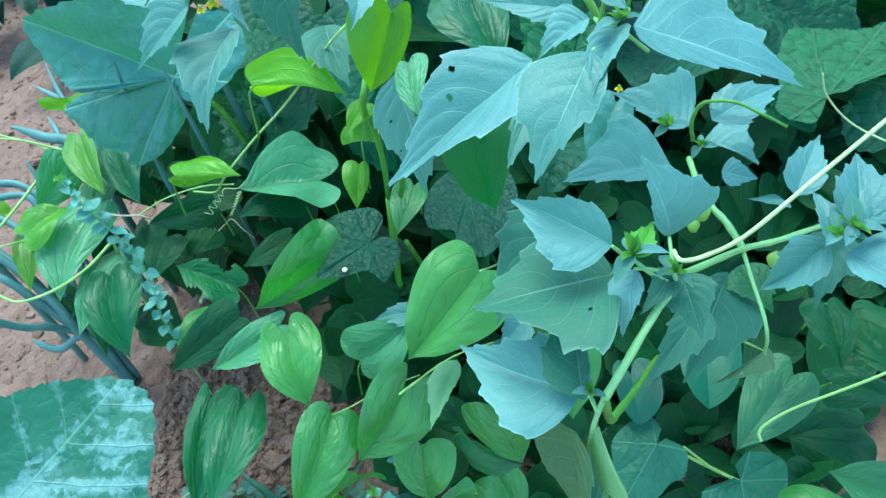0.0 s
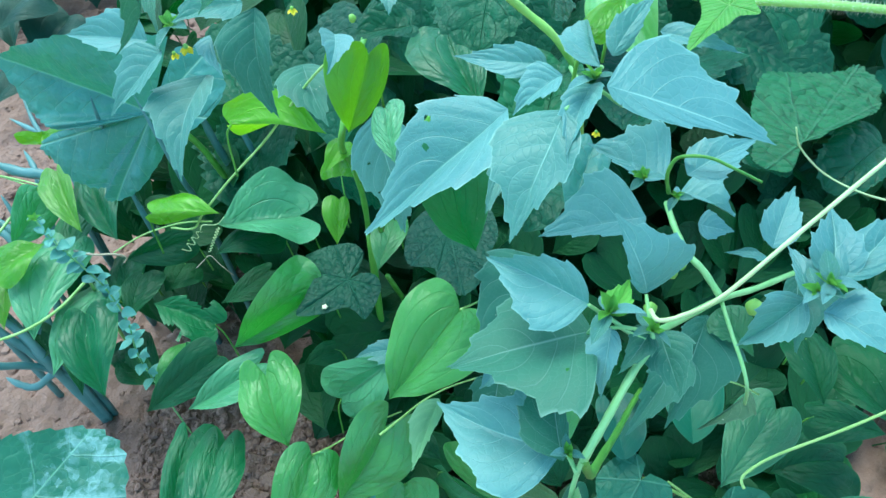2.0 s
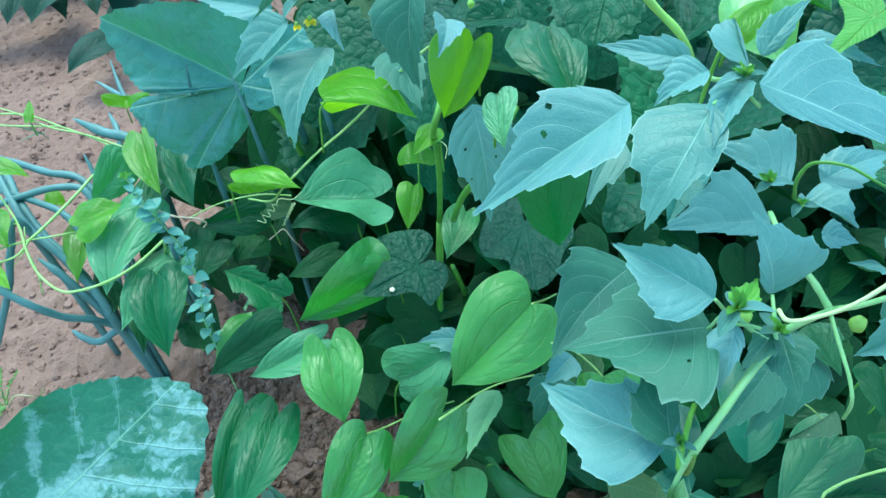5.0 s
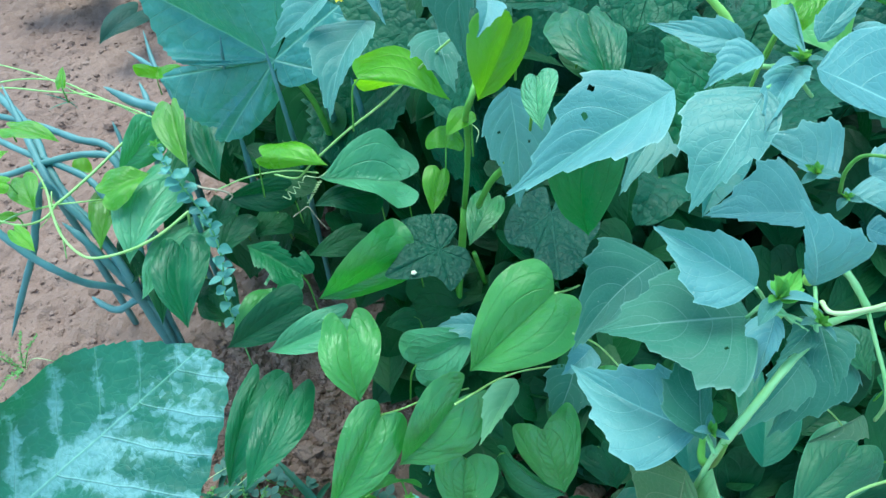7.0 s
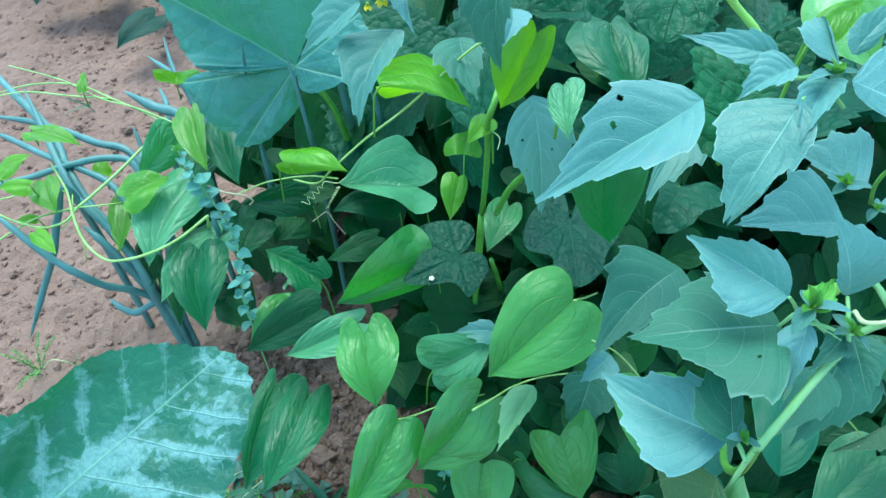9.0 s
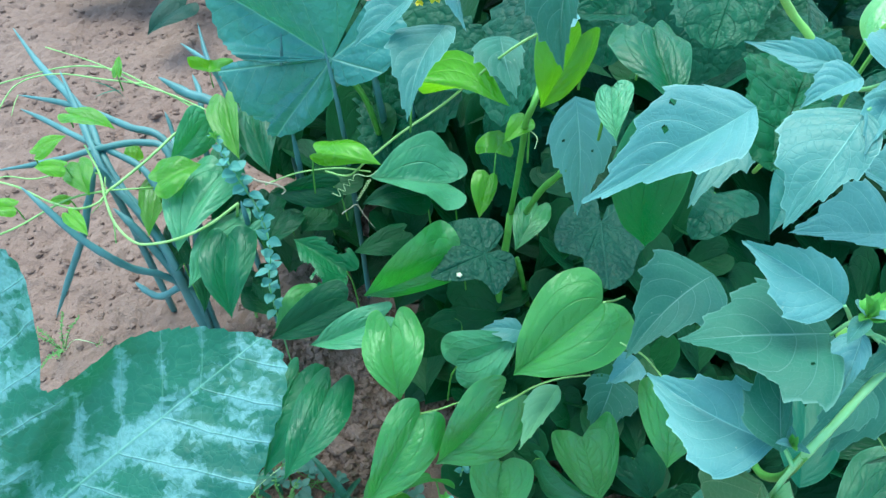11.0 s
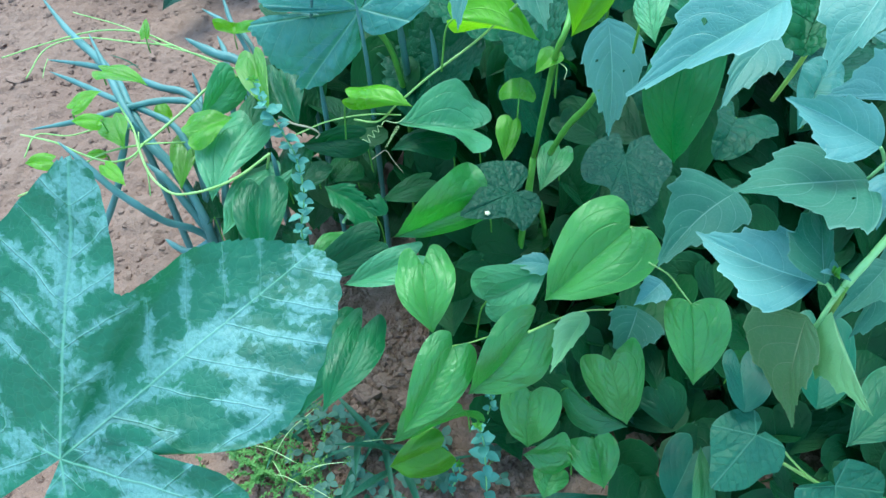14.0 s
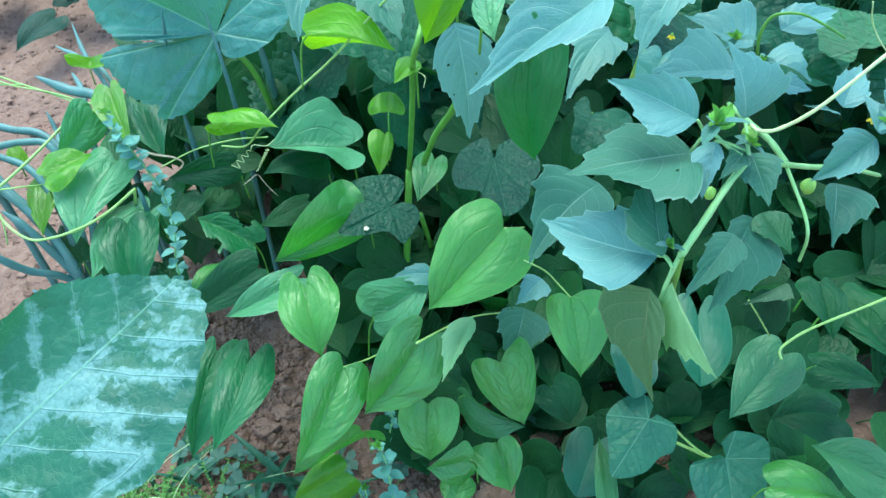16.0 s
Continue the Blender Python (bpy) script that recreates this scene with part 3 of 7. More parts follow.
def build_clods():
    rng = random.Random(7)
    verts, faces = [], []
    for _ in range(60000):
        x, y = rng.uniform(-1.35, 0.35), 0.05 + 1.7 * rng.random() ** 1.2
        r = 0.0008 + 0.0065 * rng.random() ** 10
        if noise.noise((x * 5, y * 5, 9)) < -0.08 and r < 0.006 and rng.random() < 0.6:
            continue
        clod(verts, faces, (x, y, ground_height(x, y) - r * 0.15), r, rng)
    for _ in range(14000):
        x, y = rng.uniform(-0.42, 0.32), rng.uniform(0.20, 0.62)
        if noise.noise((x * 9, y * 9, 21)) < -0.25:
            continue
        r = 0.0016 + 0.0055 * rng.random() ** 3
        clod(verts, faces, (x, y, ground_height(x, y) + r * rng.uniform(-0.2, 0.5)), r, rng)
    ob = mesh_part("soil_clods", verts, faces, MAT["clod"], None, smooth=False)
    tagged(ob, "loose crumbs and clods of reddish dry soil", "soil", kind="stuff")


build_ground()
build_clods()


# ---- yam plants ----
yam = thing("yam_vine", (-0.05, 0.55, 0.0), "leafy yam vine with glossy heart-shaped green leaves", "vine plant")
petiole(leaf(yam, "yam", (0.0284, 0.3857, 0.3987), (-0.0431, 0.3452, 0.3361), (-0.0206, 0.4021, 0.3967), (0.0291, 0.3401, 0.3700), "bright", seed=1, fold=0.3), (0.0284, 0.3857, 0.3987), (-0.0431, 0.3452, 0.3361), 0.06)
petiole(leaf(yam, "yam", (-0.1661, 0.4149, 0.2929), (-0.1510, 0.3554, 0.2554), (-0.1942, 0.4035, 0.2882), (-0.1296, 0.4096, 0.2867), "bright", seed=2, fold=0.35, lobes=2.4), (-0.1661, 0.4149, 0.2929), (-0.1510, 0.3554, 0.2554), 0.06)
petiole(leaf(yam, "yam", (-0.1768, 0.4378, 0.2835), (-0.2553, 0.4130, 0.2558), (-0.2189, 0.4407, 0.2800), (-0.2047, 0.4033, 0.2702), "sage", seed=3), (-0.1768, 0.4378, 0.2835), (-0.2553, 0.4130, 0.2558), 0.06)
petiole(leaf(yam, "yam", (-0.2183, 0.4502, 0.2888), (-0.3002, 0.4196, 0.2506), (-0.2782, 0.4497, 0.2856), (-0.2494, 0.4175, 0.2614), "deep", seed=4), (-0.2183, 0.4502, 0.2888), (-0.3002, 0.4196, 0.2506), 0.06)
petiole(leaf(yam, "yam", (-0.2805, 0.4216, 0.1820), (-0.3054, 0.3200, 0.1252), (-0.3088, 0.3735, 0.1593), (-0.2471, 0.3858, 0.1510), "mid", seed=5), (-0.2805, 0.4216, 0.1820), (-0.3054, 0.3200, 0.1252), 0.06)
petiole(leaf(yam, "yam", (-0.2353, 0.3838, 0.2136), (-0.2634, 0.2878, 0.1990), (-0.2741, 0.3492, 0.2090), (-0.1988, 0.3870, 0.2133), "mid", seed=6, lobes=2.0), (-0.2353, 0.3838, 0.2136), (-0.2634, 0.2878, 0.1990), 0.06)
petiole(leaf(yam, "yam", (-0.1307, 0.3465, 0.2457), (-0.1773, 0.2711, 0.1950), (-0.1727, 0.3213, 0.2503), (-0.1153, 0.3117, 0.2218), "yam", seed=7), (-0.1307, 0.3465, 0.2457), (-0.1773, 0.2711, 0.1950), 0.06)
petiole(leaf(yam, "yam", (-0.0544, 0.3520, 0.2741), (-0.1120, 0.3123, 0.2102), (-0.0972, 0.3509, 0.2738), (-0.0512, 0.3232, 0.2263), "yam", seed=8, fold=0.4, lobes=2.2), (-0.0544, 0.3520, 0.2741), (-0.1120, 0.3123, 0.2102), 0.06)
petiole(leaf(yam, "yam", (-0.1178, 0.3127, 0.1770), (-0.1953, 0.2966, 0.1198), (-0.1569, 0.3029, 0.1973), (-0.1496, 0.3084, 0.0875), "yam", seed=9), (-0.1178, 0.3127, 0.1770), (-0.1953, 0.2966, 0.1198), 0.06)
petiole(leaf(yam, "yam", (-0.0458, 0.3232, 0.2040), (-0.0454, 0.2859, 0.1514), (-0.0775, 0.3124, 0.1872), (-0.0100, 0.3037, 0.1941), "yam", seed=10), (-0.0458, 0.3232, 0.2040), (-0.0454, 0.2859, 0.1514), 0.06)
petiole(leaf(yam, "yam", (0.0241, 0.3169, 0.2837), (0.0500, 0.2877, 0.2126), (0.0030, 0.3102, 0.2479), (0.0745, 0.3180, 0.2326), "yam", seed=11), (0.0241, 0.3169, 0.2837), (0.0500, 0.2877, 0.2126), 0.06)
petiole(leaf(yam, "yam", (0.0893, 0.3420, 0.3470), (0.0947, 0.2859, 0.2981), (0.0670, 0.3295, 0.3281), (0.1267, 0.3093, 0.3234), "yam", seed=12), (0.0893, 0.3420, 0.3470), (0.0947, 0.2859, 0.2981), 0.06)
petiole(leaf(yam, "yam", (-0.0021, 0.2895, 0.1392), (-0.0498, 0.2840, 0.1374), (-0.0242, 0.3018, 0.1557), (-0.0160, 0.2776, 0.1101), "yam", seed=13), (-0.0021, 0.2895, 0.1392), (-0.0498, 0.2840, 0.1374), 0.06)
petiole(leaf(yam, "yam", (0.0295, 0.3111, 0.1321), (0.0437, 0.2695, 0.0954), (0.0007, 0.2896, 0.1157), (0.0615, 0.2936, 0.1150), "yam", seed=14), (0.0295, 0.3111, 0.1321), (0.0437, 0.2695, 0.0954), 0.06)
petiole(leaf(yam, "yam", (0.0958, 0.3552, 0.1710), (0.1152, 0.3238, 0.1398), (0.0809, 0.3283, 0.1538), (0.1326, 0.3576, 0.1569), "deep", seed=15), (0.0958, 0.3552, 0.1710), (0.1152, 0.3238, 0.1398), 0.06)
petiole(leaf(yam, "yam", (-0.0065, 0.3305, 0.2054), (0.0512, 0.2863, 0.2104), (0.0063, 0.3063, 0.1693), (0.0235, 0.3027, 0.2235), "dull", seed=16), (-0.0065, 0.3305, 0.2054), (0.0512, 0.2863, 0.2104), 0.06)
petiole(leaf(yam, "yam", (-0.1422, 0.3040, 0.1019), (-0.2012, 0.2889, 0.0728), (-0.1764, 0.3095, 0.1067), (-0.1626, 0.2775, 0.0595), "lime", seed=17), (-0.1422, 0.3040, 0.1019), (-0.2012, 0.2889, 0.0728), 0.06)
petiole(leaf(yam, "yam", (0.3084, 0.3130, 0.2736), (0.2366, 0.2536, 0.2602), (0.2635, 0.3166, 0.2730), (0.3116, 0.2797, 0.2669), "dull", seed=18, fold=0.05), (0.3084, 0.3130, 0.2736), (0.2366, 0.2536, 0.2602), 0.06)
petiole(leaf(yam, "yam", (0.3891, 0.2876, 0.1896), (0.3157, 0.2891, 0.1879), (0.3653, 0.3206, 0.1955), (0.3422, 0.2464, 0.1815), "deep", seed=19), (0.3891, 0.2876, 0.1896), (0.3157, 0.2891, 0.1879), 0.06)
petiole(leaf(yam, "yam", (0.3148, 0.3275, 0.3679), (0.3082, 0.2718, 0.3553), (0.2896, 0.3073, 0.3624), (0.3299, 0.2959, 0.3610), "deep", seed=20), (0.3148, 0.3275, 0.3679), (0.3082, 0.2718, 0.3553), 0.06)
petiole(leaf(yam, "yam", (0.3782, 0.1966, 0.2291), (0.3194, 0.2345, 0.2339), (0.3732, 0.2357, 0.2355), (0.3329, 0.1898, 0.2270), "dull", seed=21), (0.3782, 0.1966, 0.2291), (0.3194, 0.2345, 0.2339), 0.06)
petiole(leaf(yam, "yam", (-0.1229, 0.5751, 0.3474), (-0.2082, 0.5701, 0.3576), (-0.1539, 0.6172, 0.3673), (-0.1363, 0.5194, 0.3611), "sage", seed=22, lobes=2.0), (-0.1229, 0.5751, 0.3474), (-0.2082, 0.5701, 0.3576), 0.06)
petiole(leaf(yam, "yam", (-0.2515, 0.5398, 0.4140), (-0.1818, 0.5191, 0.4212), (-0.2388, 0.5663, 0.4134), (-0.2331, 0.5312, 0.4025), "young", seed=23), (-0.2515, 0.5398, 0.4140), (-0.1818, 0.5191, 0.4212), 0.06)
petiole(leaf(yam, "yam", (-0.1404, 0.5131, 0.5263), (-0.0614, 0.4943, 0.5186), (-0.1074, 0.5204, 0.5424), (-0.1130, 0.5241, 0.5003), "young", seed=24), (-0.1404, 0.5131, 0.5263), (-0.0614, 0.4943, 0.5186), 0.06)
petiole(leaf(yam, "yam", (-0.0150, 0.4671, 0.6073), (-0.0394, 0.4519, 0.5512), (-0.0490, 0.4489, 0.6001), (-0.0011, 0.4655, 0.5908), "lime", seed=25, fold=0.1), (-0.0150, 0.4671, 0.6073), (-0.0394, 0.4519, 0.5512), 0.06)
petiole(leaf(yam, "yam", (0.0331, 0.3726, 0.6017), (0.0432, 0.3628, 0.4983), (0.0157, 0.3759, 0.5624), (0.0597, 0.3521, 0.5699), "mid", seed=26), (0.0331, 0.3726, 0.6017), (0.0432, 0.3628, 0.4983), 0.06)
petiole(leaf(yam, "yam", (-0.0719, 0.5999, 0.3746), (-0.0702, 0.6295, 0.3820), (-0.0926, 0.6060, 0.3769), (-0.0527, 0.6089, 0.3761), "young", seed=27), (-0.0719, 0.5999, 0.3746), (-0.0702, 0.6295, 0.3820), 0.06)
petiole(leaf(yam, "yam", (-0.0777, 0.5793, 0.3593), (-0.0854, 0.5397, 0.3325), (-0.0992, 0.5612, 0.3529), (-0.0673, 0.5754, 0.3497), "young", seed=28), (-0.0777, 0.5793, 0.3593), (-0.0854, 0.5397, 0.3325), 0.06)
petiole(leaf(yam, "yam", (-0.1059, 0.4933, 0.3183), (-0.2023, 0.4576, 0.2889), (-0.1540, 0.5040, 0.3482), (-0.1370, 0.4686, 0.2881), "yam", seed=29, fold=(0.9, -0.1), lobes=0.8), (-0.1059, 0.4933, 0.3183), (-0.2023, 0.4576, 0.2889), 0.06)
petiole(leaf(yam, "yam", (-0.0974, 0.3962, 0.2627), (-0.0350, 0.4129, 0.3022), (-0.1088, 0.4183, 0.2854), (-0.0547, 0.3834, 0.2630), "sage", seed=30), (-0.0974, 0.3962, 0.2627), (-0.0350, 0.4129, 0.3022), 0.06)
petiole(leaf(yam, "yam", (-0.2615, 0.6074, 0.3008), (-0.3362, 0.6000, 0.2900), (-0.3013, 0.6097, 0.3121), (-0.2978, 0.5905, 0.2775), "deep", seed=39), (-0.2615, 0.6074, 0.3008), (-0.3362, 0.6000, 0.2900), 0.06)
petiole(leaf(yam, "yam", (-0.2305, 0.5037, 0.2717), (-0.2924, 0.5274, 0.2938), (-0.2606, 0.5370, 0.2971), (-0.2561, 0.4746, 0.2734), "mid", seed=43, holes=((0,0.25,0.85,0.12),(0,0.45,0.9,0.1),(1,0.5,0.85,0.13),(1,0.25,0.95,0.08))), (-0.2305, 0.5037, 0.2717), (-0.2924, 0.5274, 0.2938), 0.06)
petiole(leaf(yam, "yam", (0.1262, 0.3416, 0.7183), (0.1520, 0.3192, 0.7106), (0.1709, 0.3436, 0.7172), (0.1460, 0.3286, 0.7136), "yam", seed=81), (0.1262, 0.3416, 0.7183), (0.1520, 0.3192, 0.7106), 0.06)
petiole(leaf(yam, "yam", (0.0847, 0.2692, 0.7378), (0.1033, 0.2814, 0.7423), (0.0868, 0.2779, 0.7372), (0.0986, 0.2704, 0.7348), "young", seed=82), (0.0847, 0.2692, 0.7378), (0.1033, 0.2814, 0.7423), 0.06)
petiole(leaf(yam, "yam", (0.0461, 0.5170, 0.5849), (0.0618, 0.4436, 0.5644), (0.0145, 0.4699, 0.5731), (0.0763, 0.4837, 0.5743), "mid", seed=101), (0.0461, 0.5170, 0.5849), (0.0618, 0.4436, 0.5644), 0.06)
petiole(leaf(yam, "yam", (-0.0485, 0.4850, 0.5150), (-0.0655, 0.4587, 0.5093), (-0.0663, 0.4761, 0.5136), (-0.0477, 0.4657, 0.5102), "young", seed=103), (-0.0485, 0.4850, 0.5150), (-0.0655, 0.4587, 0.5093), 0.06)
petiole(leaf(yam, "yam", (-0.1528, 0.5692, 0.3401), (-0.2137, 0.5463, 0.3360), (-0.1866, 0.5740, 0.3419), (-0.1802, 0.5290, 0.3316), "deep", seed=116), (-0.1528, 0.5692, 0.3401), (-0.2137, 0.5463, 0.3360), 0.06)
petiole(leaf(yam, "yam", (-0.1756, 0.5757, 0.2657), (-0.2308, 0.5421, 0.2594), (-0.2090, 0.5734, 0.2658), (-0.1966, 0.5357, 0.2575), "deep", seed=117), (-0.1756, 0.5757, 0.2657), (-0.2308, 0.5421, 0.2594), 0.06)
petiole(leaf(yam, "yam", (-0.0226, 0.5590, 0.3365), (-0.0455, 0.5027, 0.3246), (-0.0547, 0.5358, 0.3318), (-0.0148, 0.5294, 0.3297), "yam", seed=118), (-0.0226, 0.5590, 0.3365), (-0.0455, 0.5027, 0.3246), 0.06)
petiole(leaf(yam, "yam", (0.2854, 0.2128, 0.1944), (0.3574, 0.1931, 0.1931), (0.3262, 0.2316, 0.1985), (0.2995, 0.1886, 0.1912), "yam", seed=132), (0.2854, 0.2128, 0.1944), (0.3574, 0.1931, 0.1931), 0.06)
petiole(leaf(yam, "yam", (0.1418, 0.2379, 0.1242), (0.1448, 0.3090, 0.1359), (0.1305, 0.2675, 0.1283), (0.1540, 0.2668, 0.1288), "dull", seed=133), (0.1418, 0.2379, 0.1242), (0.1448, 0.3090, 0.1359), 0.06)
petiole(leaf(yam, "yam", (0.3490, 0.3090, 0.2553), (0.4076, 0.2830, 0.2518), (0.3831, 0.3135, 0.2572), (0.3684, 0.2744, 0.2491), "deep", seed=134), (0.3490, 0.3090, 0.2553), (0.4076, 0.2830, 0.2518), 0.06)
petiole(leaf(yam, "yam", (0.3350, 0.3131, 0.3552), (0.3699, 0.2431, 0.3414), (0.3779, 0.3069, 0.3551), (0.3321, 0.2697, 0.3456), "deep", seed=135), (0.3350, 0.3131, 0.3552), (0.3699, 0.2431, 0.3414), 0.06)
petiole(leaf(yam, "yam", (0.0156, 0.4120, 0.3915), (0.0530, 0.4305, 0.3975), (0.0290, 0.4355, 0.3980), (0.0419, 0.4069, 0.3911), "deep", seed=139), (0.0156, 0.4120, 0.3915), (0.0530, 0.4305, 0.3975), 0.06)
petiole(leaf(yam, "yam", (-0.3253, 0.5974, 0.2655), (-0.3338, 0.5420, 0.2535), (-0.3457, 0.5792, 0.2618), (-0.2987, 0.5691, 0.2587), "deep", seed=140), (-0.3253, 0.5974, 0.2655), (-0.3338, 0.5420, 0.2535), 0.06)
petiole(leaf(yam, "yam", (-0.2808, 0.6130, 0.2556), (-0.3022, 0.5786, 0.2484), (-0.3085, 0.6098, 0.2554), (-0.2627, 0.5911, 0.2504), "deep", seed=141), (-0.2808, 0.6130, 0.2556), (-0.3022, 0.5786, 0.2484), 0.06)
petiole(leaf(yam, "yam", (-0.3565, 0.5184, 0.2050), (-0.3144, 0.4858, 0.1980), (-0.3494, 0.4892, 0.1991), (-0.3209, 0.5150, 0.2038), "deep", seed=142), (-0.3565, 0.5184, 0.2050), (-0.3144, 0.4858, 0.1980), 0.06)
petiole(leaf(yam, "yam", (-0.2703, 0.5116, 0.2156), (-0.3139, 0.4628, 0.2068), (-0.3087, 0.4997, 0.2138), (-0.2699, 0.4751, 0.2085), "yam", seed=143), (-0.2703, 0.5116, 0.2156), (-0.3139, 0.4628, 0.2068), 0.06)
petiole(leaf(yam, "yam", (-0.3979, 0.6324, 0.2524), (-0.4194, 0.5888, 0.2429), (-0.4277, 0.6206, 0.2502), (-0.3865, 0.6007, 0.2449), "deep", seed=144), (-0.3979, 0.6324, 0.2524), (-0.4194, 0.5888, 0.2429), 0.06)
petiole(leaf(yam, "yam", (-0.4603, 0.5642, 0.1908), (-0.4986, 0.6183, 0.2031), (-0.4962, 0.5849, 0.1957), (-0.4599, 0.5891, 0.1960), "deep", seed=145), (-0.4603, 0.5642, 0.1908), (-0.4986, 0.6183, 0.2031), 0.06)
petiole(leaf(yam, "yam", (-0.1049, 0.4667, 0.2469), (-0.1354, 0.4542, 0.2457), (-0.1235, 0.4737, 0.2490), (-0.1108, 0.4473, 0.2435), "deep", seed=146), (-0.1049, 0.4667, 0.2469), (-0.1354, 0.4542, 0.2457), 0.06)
petiole(leaf(yam, "yam", (-0.0292, 0.3691, 0.2076), (-0.0071, 0.3451, 0.2030), (-0.0244, 0.3454, 0.2038), (-0.0058, 0.3657, 0.2061), "deep", seed=147), (-0.0292, 0.3691, 0.2076), (-0.0071, 0.3451, 0.2030), 0.06)
petiole(leaf(yam, "yam", (-0.0095, 0.2883, 0.0947), (-0.0237, 0.2556, 0.0895), (-0.0376, 0.2793, 0.0926), (0.0064, 0.2746, 0.0930), "yam", seed=148), (-0.0095, 0.2883, 0.0947), (-0.0237, 0.2556, 0.0895), 0.06)
petiole(leaf(yam, "yam", (-0.0058, 0.3529, 0.6455), (-0.0038, 0.3167, 0.6354), (-0.0139, 0.3451, 0.6385), (0.0071, 0.3302, 0.6457), "sage", seed=159, fold=0.1, lobes=0.6), (-0.0058, 0.3529, 0.6455), (-0.0038, 0.3167, 0.6354), 0.05)
tube("stem", yam, [(-0.2582, 0.5776, 0.3532), (-0.2261, 0.5539, 0.3714), (-0.1990, 0.5296, 0.4159), (-0.1635, 0.5371, 0.4482), (-0.1218, 0.5278, 0.4921), (-0.0679, 0.5141, 0.5584), (-0.0345, 0.4968, 0.5955)], 0.00108, 0.00115, "vine")
tube("stem", yam, [(-0.0515, 0.5591, 0.3234), (-0.0484, 0.5443, 0.3916), (-0.0476, 0.5081, 0.4672), (-0.0486, 0.4673, 0.5249), (-0.0427, 0.4651, 0.5506), (-0.0352, 0.5094, 0.5511), (-0.0216, 0.5895, 0.5441)], 0.00302, 0.00259, "stalk")
tube("stem", yam, [(-0.0362, 0.5321, 0.3542), (-0.0265, 0.4985, 0.4194), (-0.0139, 0.4732, 0.4653), (-0.0077, 0.4676, 0.4879), (0.0077, 0.5125, 0.4759), (0.0320, 0.5955, 0.4454)], 0.00331, 0.00302, "stalk")
tube("stem", yam, [(-0.3333, 0.5827, 0.3223), (-0.2884, 0.5751, 0.3512), (-0.2395, 0.5612, 0.3744), (-0.1972, 0.5326, 0.3988)], 0.00086, 0.00079, "vine")
tube("petiole", yam, [(0.1616, 0.1603, 0.5058), (0.1608, 0.1639, 0.5091), (0.1641, 0.1661, 0.5141), (0.1766, 0.1674, 0.5272), (0.2075, 0.1653, 0.5551), (0.2513, 0.1670, 0.5876)], 0.00086, 0.00072, "vine")
tube("petiole", yam, [(0.2144, 0.2769, 0.4133), (0.2521, 0.2992, 0.3554), (0.2849, 0.3150, 0.3047)], 0.00079, 0.00072, "vine")
tube("petiole", yam, [(-0.0560, 0.3250, 0.3121), (-0.0367, 0.3483, 0.2944), (-0.0170, 0.3770, 0.2680), (0.0088, 0.3937, 0.2583), (0.0423, 0.4154, 0.2337)], 0.00115, 0.00086, "vine")
tube("petiole", yam, [(-0.1312, 0.3509, 0.2412), (-0.1126, 0.3622, 0.2327), (-0.0830, 0.3860, 0.2162), (-0.0445, 0.4168, 0.1828)], 0.00101, 0.00086, "vine")
tube("petiole", yam, [(0.0292, 0.3850, 0.3995), (0.0438, 0.4047, 0.3791), (0.0594, 0.4328, 0.3501)], 0.00108, 0.00086, "vine")
tube("petiole", yam, [(0.0894, 0.3420, 0.3469), (0.0783, 0.3482, 0.3585), (0.0620, 0.3460, 0.3823), (0.0407, 0.3432, 0.4012)], 0.00086, 0.00072, "vine")
tube("tendril", yam, [(-0.0521, 0.4883, 0.5058), (-0.0452, 0.4774, 0.5091), (-0.0383, 0.4649, 0.5110), (-0.0398, 0.4577, 0.5050)], 0.00036, 0.00036, "stem_cream")
coil(yam, (-0.2423, 0.5468, 0.3461), (-0.2245, 0.5629, 0.3582), 0.0042, 3.5, "stem_cream")
coil(yam, (-0.2063, 0.5653, 0.3564), (-0.2191, 0.5470, 0.3401), 0.0018, 9, "stem_cream")
tube("tendril", yam, [(-0.2343, 0.5350, 0.3319), (-0.2263, 0.5405, 0.3353), (-0.2188, 0.5445, 0.3375), (-0.2107, 0.5381, 0.3292), (-0.1985, 0.5295, 0.3183)], 0.00055, 0.00035, "husk")
tube("tendril", yam, [(-0.2245, 0.5629, 0.3582), (-0.2212, 0.5668, 0.3617), (-0.2078, 0.5675, 0.3592), (-0.1986, 0.5731, 0.3634)], 0.0005, 0.0004, "stem_cream")
tube("stem", yam, [(-0.05, 0.55, -0.02), (-0.06, 0.53, 0.12), (-0.0515, 0.5591, 0.3234)], 0.005, 0.0042, "stalk")

# ---- twining young vine among the onions ----
vine = thing("twining_vine", (-0.42, 0.62, 0.0), "young vine with bright heart-shaped leaves twining over onions", "vine plant")
petiole(leaf(vine, "yam", (-0.4326, 0.6861, 0.3272), (-0.4709, 0.6341, 0.2991), (-0.4617, 0.6689, 0.3400), (-0.4342, 0.6721, 0.2938), "sage", seed=31), (-0.4326, 0.6861, 0.3272), (-0.4709, 0.6341, 0.2991), 0.06)
petiole(leaf(vine, "yam", (-0.4041, 0.6911, 0.3569), (-0.3671, 0.6070, 0.3354), (-0.4130, 0.6554, 0.3480), (-0.3739, 0.6594, 0.3486), "lime", seed=32), (-0.4041, 0.6911, 0.3569), (-0.3671, 0.6070, 0.3354), 0.06)
